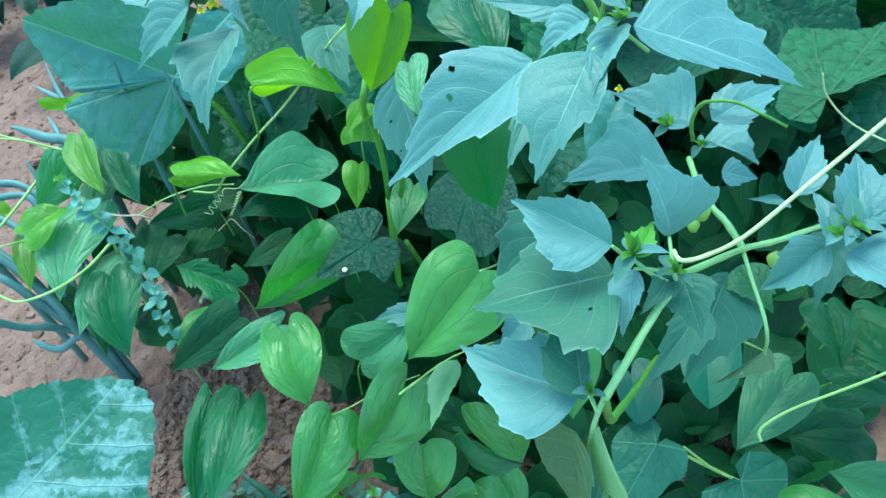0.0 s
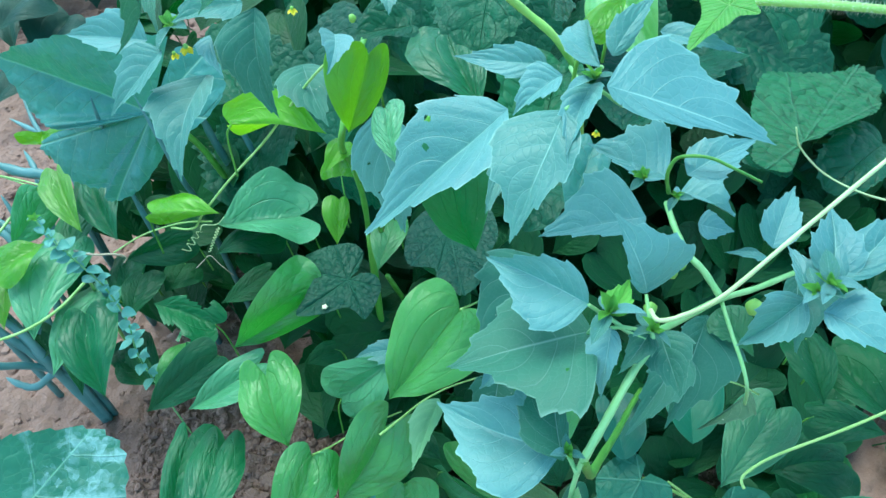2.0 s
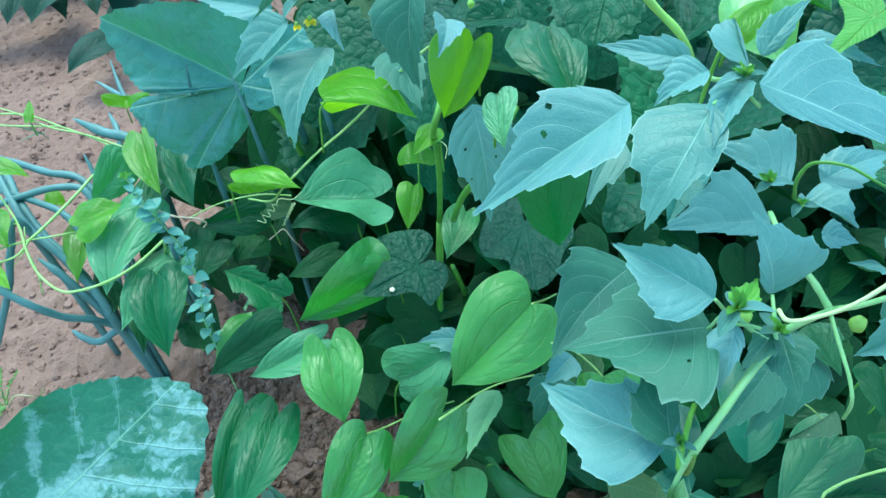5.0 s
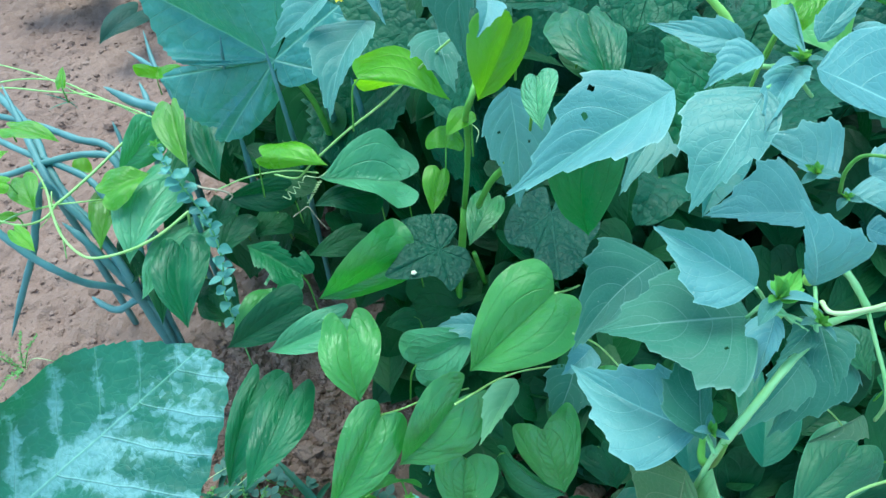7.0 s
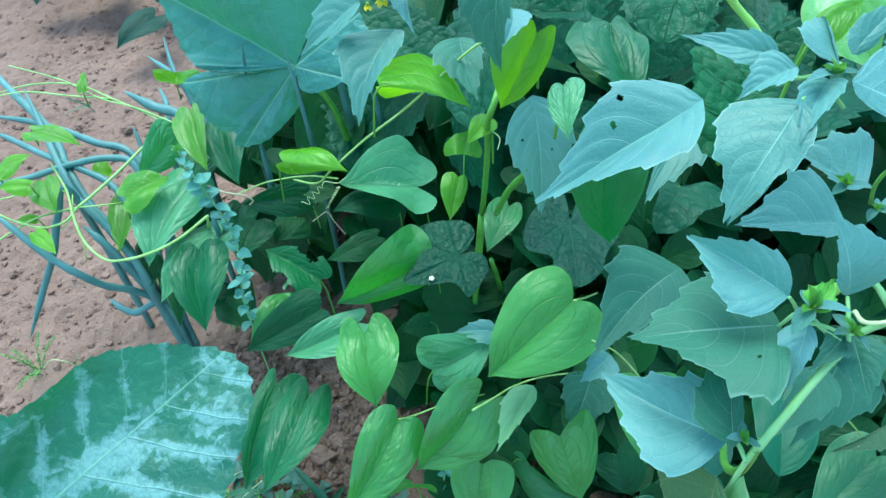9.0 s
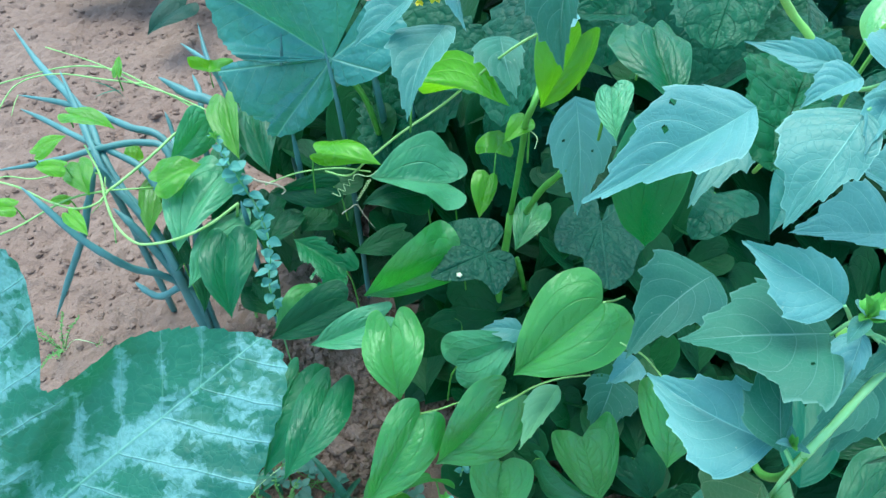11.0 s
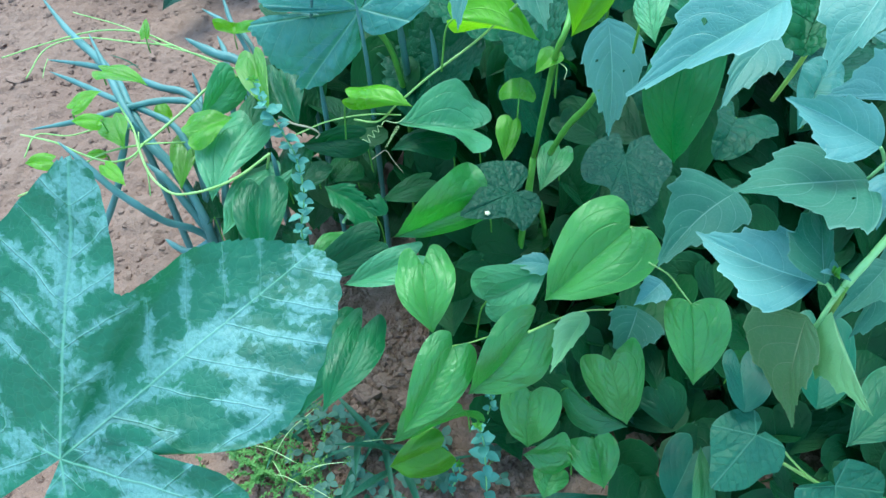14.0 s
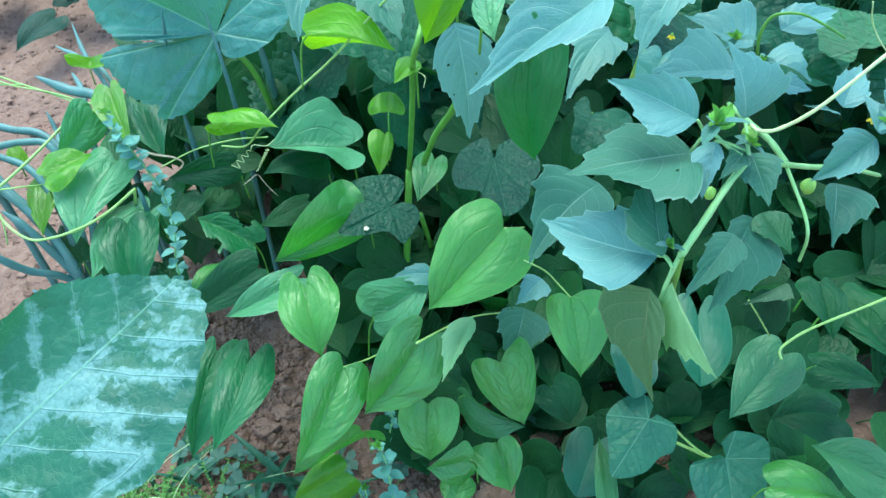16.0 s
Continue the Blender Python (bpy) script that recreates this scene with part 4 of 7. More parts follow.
petiole(leaf(vine, "yam", (-0.4014, 0.6263, 0.2971), (-0.4280, 0.5147, 0.2726), (-0.4627, 0.6015, 0.2924), (-0.3833, 0.5676, 0.2830), "sage", seed=33), (-0.4014, 0.6263, 0.2971), (-0.4280, 0.5147, 0.2726), 0.06)
petiole(leaf(vine, "yam", (-0.3609, 0.5722, 0.2632), (-0.4138, 0.4841, 0.2454), (-0.4305, 0.5380, 0.2567), (-0.3798, 0.5108, 0.2501), "sage", seed=34), (-0.3609, 0.5722, 0.2632), (-0.4138, 0.4841, 0.2454), 0.06)
petiole(leaf(vine, "yam", (-0.3773, 0.5421, 0.2748), (-0.3592, 0.4598, 0.2272), (-0.3993, 0.5025, 0.2590), (-0.3319, 0.5120, 0.2576), "mid", seed=35), (-0.3773, 0.5421, 0.2748), (-0.3592, 0.4598, 0.2272), 0.06)
petiole(leaf(vine, "yam", (-0.3739, 0.6869, 0.3365), (-0.3351, 0.6062, 0.3159), (-0.3746, 0.6359, 0.3237), (-0.3281, 0.6592, 0.3284), "mid", seed=36), (-0.3739, 0.6869, 0.3365), (-0.3351, 0.6062, 0.3159), 0.06)
petiole(leaf(vine, "yam", (-0.4621, 0.5828, 0.3157), (-0.4179, 0.6118, 0.3214), (-0.4606, 0.6156, 0.3226), (-0.4299, 0.5729, 0.3133), "young", seed=37, fold=0.35), (-0.4621, 0.5828, 0.3157), (-0.4179, 0.6118, 0.3214), 0.03)
petiole(leaf(vine, "yam", (-0.4962, 0.6515, 0.2607), (-0.4897, 0.5615, 0.2400), (-0.5196, 0.6019, 0.2494), (-0.4751, 0.5989, 0.2478), "lime", seed=38), (-0.4962, 0.6515, 0.2607), (-0.4897, 0.5615, 0.2400), 0.06)
petiole(leaf(vine, "yam", (-0.5864, 0.6539, 0.3512), (-0.5296, 0.6443, 0.3389), (-0.5617, 0.6658, 0.3455), (-0.5549, 0.6317, 0.3437), "young", seed=40), (-0.5864, 0.6539, 0.3512), (-0.5296, 0.6443, 0.3389), 0.022)
petiole(leaf(vine, "yam", (-0.4727, 0.8114, 0.3073), (-0.4769, 0.8318, 0.3132), (-0.4989, 0.8192, 0.3284), (-0.4442, 0.8360, 0.3186), "young", seed=41), (-0.4727, 0.8114, 0.3073), (-0.4769, 0.8318, 0.3132), 0.022)
petiole(leaf(vine, "yam", (-0.5411, 0.6728, 0.2662), (-0.5514, 0.6980, 0.2765), (-0.5594, 0.6844, 0.2707), (-0.5361, 0.6885, 0.2697), "young", seed=42), (-0.5411, 0.6728, 0.2662), (-0.5514, 0.6980, 0.2765), 0.022)
petiole(leaf(vine, "yam", (-0.5999, 0.5874, 0.3447), (-0.5733, 0.6149, 0.3509), (-0.5990, 0.6087, 0.3499), (-0.5794, 0.5922, 0.3454), "young", seed=109), (-0.5999, 0.5874, 0.3447), (-0.5733, 0.6149, 0.3509), 0.022)
petiole(leaf(vine, "yam", (-0.5669, 0.5782, 0.3366), (-0.6004, 0.5743, 0.3364), (-0.5872, 0.5859, 0.3389), (-0.5778, 0.5639, 0.3334), "young", seed=110), (-0.5669, 0.5782, 0.3366), (-0.6004, 0.5743, 0.3364), 0.022)
petiole(leaf(vine, "yam", (-0.5688, 0.6060, 0.3170), (-0.5402, 0.5629, 0.3063), (-0.5788, 0.5834, 0.3118), (-0.5398, 0.5879, 0.3121), "lime", seed=111), (-0.5688, 0.6060, 0.3170), (-0.5402, 0.5629, 0.3063), 0.022)
petiole(leaf(vine, "yam", (-0.6336, 0.5505, 0.2926), (-0.6646, 0.5453, 0.2920), (-0.6540, 0.5582, 0.2947), (-0.6427, 0.5356, 0.2893), "young", seed=112), (-0.6336, 0.5505, 0.2926), (-0.6646, 0.5453, 0.2920), 0.022)
petiole(leaf(vine, "yam", (-0.5564, 0.5372, 0.3018), (-0.5246, 0.5112, 0.2954), (-0.5532, 0.5212, 0.2981), (-0.5336, 0.5294, 0.2996), "young", seed=113), (-0.5564, 0.5372, 0.3018), (-0.5246, 0.5112, 0.2954), 0.022)
petiole(leaf(vine, "yam", (-0.5801, 0.7681, 0.3271), (-0.5875, 0.7993, 0.3356), (-0.5921, 0.7817, 0.3310), (-0.5786, 0.7833, 0.3311), "young", seed=114), (-0.5801, 0.7681, 0.3271), (-0.5875, 0.7993, 0.3356), 0.022)
petiole(leaf(vine, "yam", (-0.5741, 0.5684, 0.2918), (-0.5966, 0.5634, 0.2911), (-0.5877, 0.5715, 0.2928), (-0.5827, 0.5596, 0.2899), "young", seed=115), (-0.5741, 0.5684, 0.2918), (-0.5966, 0.5634, 0.2911), 0.022)
petiole(leaf(vine, "yam", (-0.4036, 0.6716, 0.3001), (-0.4123, 0.5887, 0.2806), (-0.4286, 0.6453, 0.2941), (-0.3852, 0.6135, 0.2857), "mid", seed=149), (-0.4036, 0.6716, 0.3001), (-0.4123, 0.5887, 0.2806), 0.022)
petiole(leaf(vine, "yam", (-0.4389, 0.6041, 0.1771), (-0.4250, 0.5116, 0.1581), (-0.4569, 0.5644, 0.1688), (-0.4162, 0.5610, 0.1674), "deep", seed=150), (-0.4389, 0.6041, 0.1771), (-0.4250, 0.5116, 0.1581), 0.022)
petiole(leaf(vine, "yam", (-0.3577, 0.6432, 0.2470), (-0.3433, 0.5632, 0.2290), (-0.3742, 0.6040, 0.2383), (-0.3259, 0.6137, 0.2395), "mid", seed=151), (-0.3577, 0.6432, 0.2470), (-0.3433, 0.5632, 0.2290), 0.022)
petiole(leaf(vine, "yam", (-0.3684, 0.5693, 0.1758), (-0.3258, 0.5106, 0.1635), (-0.3769, 0.5282, 0.1675), (-0.3281, 0.5538, 0.1719), "deep", seed=152), (-0.3684, 0.5693, 0.1758), (-0.3258, 0.5106, 0.1635), 0.022)
tube("stem", vine, [(-0.3634, 0.5629, 0.3082), (-0.3934, 0.5421, 0.2933), (-0.4242, 0.5276, 0.2839), (-0.4557, 0.5190, 0.2794), (-0.4784, 0.5184, 0.2809), (-0.5065, 0.5385, 0.2874), (-0.5254, 0.5662, 0.2995), (-0.5452, 0.6020, 0.3054), (-0.5761, 0.6401, 0.3143)], 0.00170, 0.00130, "vine")
tube("stem", vine, [(-0.5268, 0.5811, 0.2991), (-0.5144, 0.6004, 0.3012), (-0.4878, 0.6320, 0.3125), (-0.4682, 0.6713, 0.3178), (-0.4544, 0.6891, 0.3185), (-0.4316, 0.6945, 0.3209)], 0.00170, 0.00150, "vine")
tube("stem", vine, [(-0.4391, 0.7034, 0.3160), (-0.4895, 0.7402, 0.3124), (-0.5449, 0.7678, 0.3146), (-0.6022, 0.7947, 0.3163), (-0.6753, 0.8072, 0.3073), (-0.7441, 0.7878, 0.2971), (-0.8047, 0.7669, 0.2849)], 0.00130, 0.00100, "vine")
tube("stem", vine, [(-0.5449, 0.7678, 0.3146), (-0.6124, 0.7829, 0.3073), (-0.6841, 0.7903, 0.3069), (-0.7304, 0.7662, 0.3039), (-0.7436, 0.7158, 0.2886)], 0.00110, 0.00090, "vine")
tube("stem", vine, [(-0.5268, 0.5811, 0.2991), (-0.5348, 0.5611, 0.2960), (-0.5606, 0.5540, 0.2924), (-0.5944, 0.5582, 0.2990), (-0.6351, 0.5736, 0.3027), (-0.6829, 0.5844, 0.3030)], 0.00140, 0.00110, "vine")
tube("stem", vine, [(-0.5268, 0.5811, 0.2991), (-0.5674, 0.5708, 0.2940), (-0.5933, 0.5492, 0.2913), (-0.6245, 0.5319, 0.2794), (-0.6688, 0.5131, 0.2675)], 0.00130, 0.00110, "vine")
tube("stem", vine, [(-0.5254, 0.5662, 0.2995), (-0.5194, 0.5538, 0.2753), (-0.5192, 0.5402, 0.2506)], 0.00100, 0.00080, "vine")
tube("stem", vine, [(-0.4886, 0.6090, 0.2799), (-0.4997, 0.5922, 0.2930), (-0.5268, 0.5811, 0.2991)], 0.00110, 0.00090, "vine")
tube("stem", vine, [(-0.4418, 0.7138, 0.3185), (-0.5071, 0.7491, 0.3150), (-0.5600, 0.7672, 0.3154), (-0.6220, 0.7983, 0.3212), (-0.7076, 0.8251, 0.3254)], 0.00100, 0.00080, "vine")
tube("tendril", vine, [(-0.7275, 0.7554, 0.2944), (-0.7252, 0.7378, 0.2925), (-0.7211, 0.7184, 0.2887)], 0.00060, 0.00050, "vine")
tube("stem", vine, [(-0.5452, 0.6020, 0.3054), (-0.5939, 0.6142, 0.2939), (-0.6344, 0.6032, 0.2882), (-0.6759, 0.6004, 0.2897), (-0.6769, 0.5633, 0.2846)], 0.00100, 0.00080, "vine")
tube("tendril", vine, [(-0.5381, 0.5992, 0.3023), (-0.5325, 0.5728, 0.2926), (-0.5456, 0.5584, 0.2816)], 0.00070, 0.00050, "vine")
tube("stem", vine, [(-0.42, 0.62, -0.02), (-0.41, 0.62, 0.1), (-0.40, 0.61, 0.2), (-0.3634, 0.5629, 0.3082)], 0.0025, 0.0017, "vine")

# ---- ground cherry ----
cherry = thing("ground_cherry_plant", (0.16, 0.30, 0.0), "ground cherry with toothed bluish green leaves and pale stems", "plant")
leaf(cherry, "phys", (0.0554, 0.2960, 0.6798), (-0.0244, 0.2727, 0.6286), (0.0265, 0.3151, 0.6723), (0.0289, 0.2611, 0.6584), "phys", seed=44, holes=((0,0.33,0.72,0.016),(0,0.43,0.38,0.016)))
leaf(cherry, "phys", (-0.0183, 0.4166, 0.5909), (-0.0077, 0.3845, 0.5052), (-0.0397, 0.4008, 0.5775), (0.0093, 0.4084, 0.5610), "phys", seed=45, holes=((1, 0.42, 0.35, 0.010), (0, 0.30, 0.55, 0.012), (0, 0.55, 0.5, 0.009)))
leaf(cherry, "phys", (-0.1059, 0.3849, 0.6618), (-0.1238, 0.3285, 0.6322), (-0.1363, 0.3622, 0.6434), (-0.0941, 0.3647, 0.6612), "phys", seed=46)
leaf(cherry, "phys", (-0.1246, 0.3848, 0.6817), (-0.1613, 0.3687, 0.6535), (-0.1538, 0.3890, 0.6725), (-0.1315, 0.3698, 0.6706), "phys", seed=47)
leaf(cherry, "phys", (0.0624, 0.2183, 0.7385), (0.0364, 0.1864, 0.7067), (0.0426, 0.2258, 0.7231), (0.0617, 0.1990, 0.7244), "phys", seed=48)
leaf(cherry, "phys", (0.0751, 0.2294, 0.7397), (0.0596, 0.2014, 0.7319), (0.0617, 0.2212, 0.7389), (0.0758, 0.2150, 0.7440), "phys", seed=49)
leaf(cherry, "phys", (0.0631, 0.2502, 0.7360), (0.0276, 0.2646, 0.7355), (0.0482, 0.2621, 0.7402), (0.0495, 0.2504, 0.7314), "phys", seed=50)
leaf(cherry, "phys", (0.0663, 0.2390, 0.7384), (0.0465, 0.2343, 0.7258), (0.0519, 0.2439, 0.7353), (0.0588, 0.2270, 0.7370), "phys", seed=51)
leaf(cherry, "phys", (0.0797, 0.2359, 0.7421), (0.0844, 0.2733, 0.7384), (0.0712, 0.2606, 0.7389), (0.0785, 0.2402, 0.7431), "phys", seed=52)
leaf(cherry, "phys", (0.0855, 0.2410, 0.7427), (0.1075, 0.2604, 0.7544), (0.0892, 0.2527, 0.7484), (0.0975, 0.2473, 0.7456), "phys", seed=53)
leaf(cherry, "phys", (0.0768, 0.2182, 0.7473), (0.1350, 0.1983, 0.7260), (0.1163, 0.2318, 0.7454), (0.0977, 0.2037, 0.7362), "phys", seed=54, arch=0.02, camber=0.03, fold=0.05)
leaf(cherry, "phys", (0.0634, 0.1709, 0.6841), (0.0288, 0.1977, 0.6882), (0.0510, 0.1869, 0.6956), (0.0414, 0.1684, 0.6798), "phys", seed=55, fold=0.4)
leaf(cherry, "phys", (0.0873, 0.1751, 0.6806), (0.0763, 0.1918, 0.7093), (0.0761, 0.1843, 0.6955), (0.1058, 0.1863, 0.6900), "phys", seed=56, fold=0.15)
leaf(cherry, "phys", (0.0668, 0.1719, 0.6649), (0.0091, 0.1690, 0.6563), (0.0474, 0.1998, 0.6562), (0.0328, 0.1317, 0.6675), "phys_old_shade", seed=57, holes=((1,0.25,0.55,0.014),))
leaf(cherry, "phys", (0.1024, 0.3686, 0.4659), (0.0311, 0.2923, 0.4535), (0.0488, 0.3600, 0.4660), (0.0772, 0.3002, 0.4529), "phys_old_shade", seed=58)
leaf(cherry, "phys", (0.0496, 0.1401, 0.6309), (0.0016, 0.1731, 0.6250), (0.0414, 0.1645, 0.6370), (0.0217, 0.1321, 0.6217), "phys", seed=59, fold=0.3)
leaf(cherry, "phys", (0.0433, 0.1261, 0.6244), (0.0508, 0.1006, 0.5684), (0.0394, 0.1393, 0.5826), (0.0532, 0.1046, 0.6063), "scarred", seed=60)
# paler colour put in to brighten this blade; not an underside
leaf(cherry, "phys", (0.0522, 0.1252, 0.6295), (0.0616, 0.0813, 0.6175), (0.0499, 0.1285, 0.6005), (0.0578, 0.1048, 0.6185), "pale", seed=61, fold=0.0, arch=0.03, camber=0.04)
leaf(cherry, "phys", (0.0705, 0.1636, 0.6779), (0.0631, 0.1443, 0.6611), (0.0622, 0.1634, 0.6673), (0.0729, 0.1544, 0.6696), "phys", seed=62)
leaf(cherry, "phys", (0.0906, 0.1651, 0.6686), (0.0927, 0.1407, 0.6593), (0.0814, 0.1515, 0.6600), (0.1015, 0.1485, 0.6633), "phys_old_shade", seed=63)
leaf(cherry, "phys", (0.1733, 0.2614, 0.5271), (0.1341, 0.2073, 0.4932), (0.1426, 0.2391, 0.5220), (0.1874, 0.2383, 0.5023), "phys_old_shade", seed=64)
leaf(cherry, "phys", (0.1840, 0.2130, 0.5140), (0.1404, 0.1890, 0.5246), (0.1724, 0.2067, 0.5168), (0.2021, 0.2114, 0.5075), "scarred", seed=65)
leaf(cherry, "phys", (0.1460, 0.2009, 0.6628), (0.1285, 0.1986, 0.6685), (0.1347, 0.2003, 0.6672), (0.1316, 0.1894, 0.6703), "phys", seed=66)
leaf(cherry, "phys", (-0.0005, 0.3545, 0.3093), (-0.0338, 0.3018, 0.2780), (-0.0274, 0.3435, 0.2896), (-0.0081, 0.3195, 0.2981), "pale", seed=67)
leaf(cherry, "phys", (-0.0456, 0.2724, 0.7631), (-0.0448, 0.2533, 0.7245), (-0.0586, 0.2714, 0.7473), (-0.0384, 0.2651, 0.7487), "phys_old_shade", seed=68)
leaf(cherry, "phys", (-0.0456, 0.2884, 0.7628), (-0.0781, 0.3105, 0.7412), (-0.0605, 0.2902, 0.7639), (-0.0591, 0.3021, 0.7477), "phys", seed=69)
leaf(cherry, "phys", (-0.1000, 0.3139, 0.7606), (-0.1325, 0.3421, 0.7076), (-0.1201, 0.3204, 0.7531), (-0.1080, 0.3115, 0.7498), "phys_old_shade", seed=70)
leaf(cherry, "phys", (-0.1078, 0.3713, 0.7403), (-0.1020, 0.3243, 0.7262), (-0.1111, 0.3473, 0.7331), (-0.0987, 0.3458, 0.7321), "phys_old_shade", seed=71)
leaf(cherry, "phys", (-0.0306, 0.2673, 0.7773), (-0.0054, 0.2552, 0.7923), (-0.0153, 0.2624, 0.7896), (-0.0165, 0.2465, 0.7836), "phys", seed=72)
leaf(cherry, "phys", (-0.1374, 0.4044, 0.6772), (-0.1877, 0.4191, 0.6789), (-0.1659, 0.4258, 0.6892), (-0.1648, 0.4022, 0.6729), "phys", seed=73)
leaf(cherry, "phys", (-0.0343, 0.4477, 0.6388), (-0.0407, 0.4105, 0.6332), (-0.0472, 0.4241, 0.6446), (-0.0266, 0.4303, 0.6369), "phys", seed=74)
leaf(cherry, "phys", (0.1507, 0.1996, 0.6656), (0.1712, 0.2279, 0.6711), (0.1493, 0.2135, 0.6687), (0.1691, 0.2111, 0.6673), "phys", seed=88)
leaf(cherry, "phys", (0.1485, 0.1677, 0.6724), (0.1251, 0.1651, 0.6496), (0.1296, 0.1726, 0.6694), (0.1459, 0.1593, 0.6650), "phys", seed=89)
leaf(cherry, "phys", (0.0995, 0.2152, 0.6785), (0.0527, 0.2113, 0.6798), (0.0886, 0.2351, 0.6837), (0.0861, 0.2060, 0.6771), "phys", seed=90)
leaf(cherry, "phys", (0.1172, 0.2404, 0.6755), (0.0855, 0.2613, 0.6820), (0.1081, 0.2720, 0.6838), (0.0994, 0.2436, 0.6771), "phys", seed=91)
leaf(cherry, "phys", (0.1136, 0.2162, 0.6990), (0.1474, 0.2296, 0.7008), (0.1269, 0.2309, 0.7020), (0.1388, 0.2164, 0.6979), "phys", seed=92)
leaf(cherry, "phys", (0.1209, 0.2323, 0.6727), (0.1407, 0.2168, 0.6683), (0.1374, 0.2397, 0.6738), (0.1264, 0.2253, 0.6709), "phys", seed=93)
leaf(cherry, "phys", (0.1461, 0.1636, 0.6776), (0.1463, 0.1874, 0.6826), (0.1429, 0.1736, 0.6797), (0.1543, 0.1751, 0.6795), "phys", seed=94)
leaf(cherry, "phys", (0.1576, 0.1679, 0.6808), (0.1682, 0.1995, 0.6872), (0.1495, 0.1847, 0.6847), (0.1720, 0.1833, 0.6833), "phys", seed=95)
leaf(cherry, "phys", (0.1590, 0.1676, 0.6826), (0.1955, 0.1937, 0.6866), (0.1727, 0.1893, 0.6866), (0.1795, 0.1736, 0.6828), "phys", seed=96)
leaf(cherry, "phys", (0.1495, 0.1582, 0.6769), (0.1694, 0.1362, 0.6719), (0.1659, 0.1619, 0.6769), (0.1493, 0.1463, 0.6747), "phys", seed=97)
leaf(cherry, "phys", (0.1221, 0.2872, 0.7187), (0.1551, 0.2709, 0.7129), (0.1320, 0.2901, 0.7192), (0.1348, 0.2736, 0.7144), "phys", seed=98)
leaf(cherry, "phys", (-0.0741, 0.5439, 0.5547), (-0.0572, 0.4803, 0.5372), (-0.0931, 0.5048, 0.5449), (-0.0494, 0.5136, 0.5454), "phys_old_shade", seed=102)
leaf(cherry, "phys", (-0.0769, 0.4007, 0.6949), (-0.1162, 0.3914, 0.6937), (-0.1034, 0.4158, 0.7009), (-0.0966, 0.3820, 0.6900), "phys", seed=104)
leaf(cherry, "phys", (-0.1012, 0.4022, 0.6766), (-0.0927, 0.3710, 0.6670), (-0.1068, 0.3902, 0.6732), (-0.0953, 0.3861, 0.6715), "phys", seed=105)
leaf(cherry, "phys", (0.0062, 0.4636, 0.6559), (0.0034, 0.4430, 0.6496), (-0.0009, 0.4574, 0.6542), (0.0138, 0.4582, 0.6539), "phys", seed=106)
leaf(cherry, "phys", (-0.0437, 0.2829, 0.7652), (-0.0259, 0.2796, 0.7634), (-0.0371, 0.2853, 0.7657), (-0.0365, 0.2747, 0.7624), "phys", seed=108)
leaf(cherry, "phys", (0.0852, 0.3643, 0.6144), (0.0432, 0.3064, 0.5955), (0.0593, 0.3490, 0.6086), (0.0812, 0.3276, 0.6029), "phys", seed=122)
leaf(cherry, "phys", (0.1222, 0.2131, 0.6720), (0.1363, 0.2073, 0.6708), (0.1312, 0.2164, 0.6733), (0.1256, 0.2055, 0.6699), "phys", seed=123)
leaf(cherry, "phys", (0.2253, 0.2657, 0.5514), (0.2067, 0.2200, 0.5391), (0.2077, 0.2416, 0.5444), (0.2416, 0.2411, 0.5454), "phys_old_shade", seed=124)
leaf(cherry, "phys", (0.1419, 0.2261, 0.5492), (0.0978, 0.1850, 0.5380), (0.1094, 0.2112, 0.5444), (0.1307, 0.1980, 0.5419), "phys_old_shade", seed=125)
leaf(cherry, "phys", (0.1812, 0.2655, 0.5263), (0.1935, 0.2327, 0.5185), (0.1735, 0.2457, 0.5210), (0.1991, 0.2579, 0.5249), "dull", seed=126)
leaf(cherry, "phys", (0.0703, 0.1654, 0.6833), (0.0808, 0.1780, 0.6873), (0.0682, 0.1722, 0.6852), (0.0791, 0.1687, 0.6846), "tender", seed=127)
leaf(cherry, "phys", (0.0872, 0.1648, 0.6723), (0.0703, 0.1495, 0.6675), (0.0753, 0.1619, 0.6711), (0.0812, 0.1520, 0.6686), "phys_old_shade", seed=128)
leaf(cherry, "phys", (0.0471, 0.1318, 0.6396), (0.0525, 0.1766, 0.6513), (0.0353, 0.1512, 0.6439), (0.0531, 0.1469, 0.6434), "phys_old_shade", seed=129)
leaf(cherry, "phys", (-0.0330, 0.4177, 0.3019), (-0.0769, 0.4173, 0.3004), (-0.0565, 0.4273, 0.3035), (-0.0589, 0.4038, 0.2979), "phys", seed=136)
leaf(cherry, "phys", (0.0634, 0.3592, 0.3573), (0.0358, 0.3341, 0.3507), (0.0488, 0.3615, 0.3574), (0.0522, 0.3283, 0.3499), "phys", seed=137)
leaf(cherry, "phys", (0.0628, 0.3996, 0.2606), (0.0368, 0.3385, 0.2420), (0.0236, 0.3730, 0.2510), (0.0813, 0.3593, 0.2503), "phys_old_shade", seed=138, holes=((0,0.08,0.5,0.02),(0,0.12,0.65,0.015)))
tube("stem", cherry, [(0.0545, 0.1302, 0.6418), (0.0634, 0.1383, 0.6514), (0.0766, 0.1510, 0.6641), (0.0863, 0.1587, 0.6706)], 0.00175, 0.00150, "stem_pale")
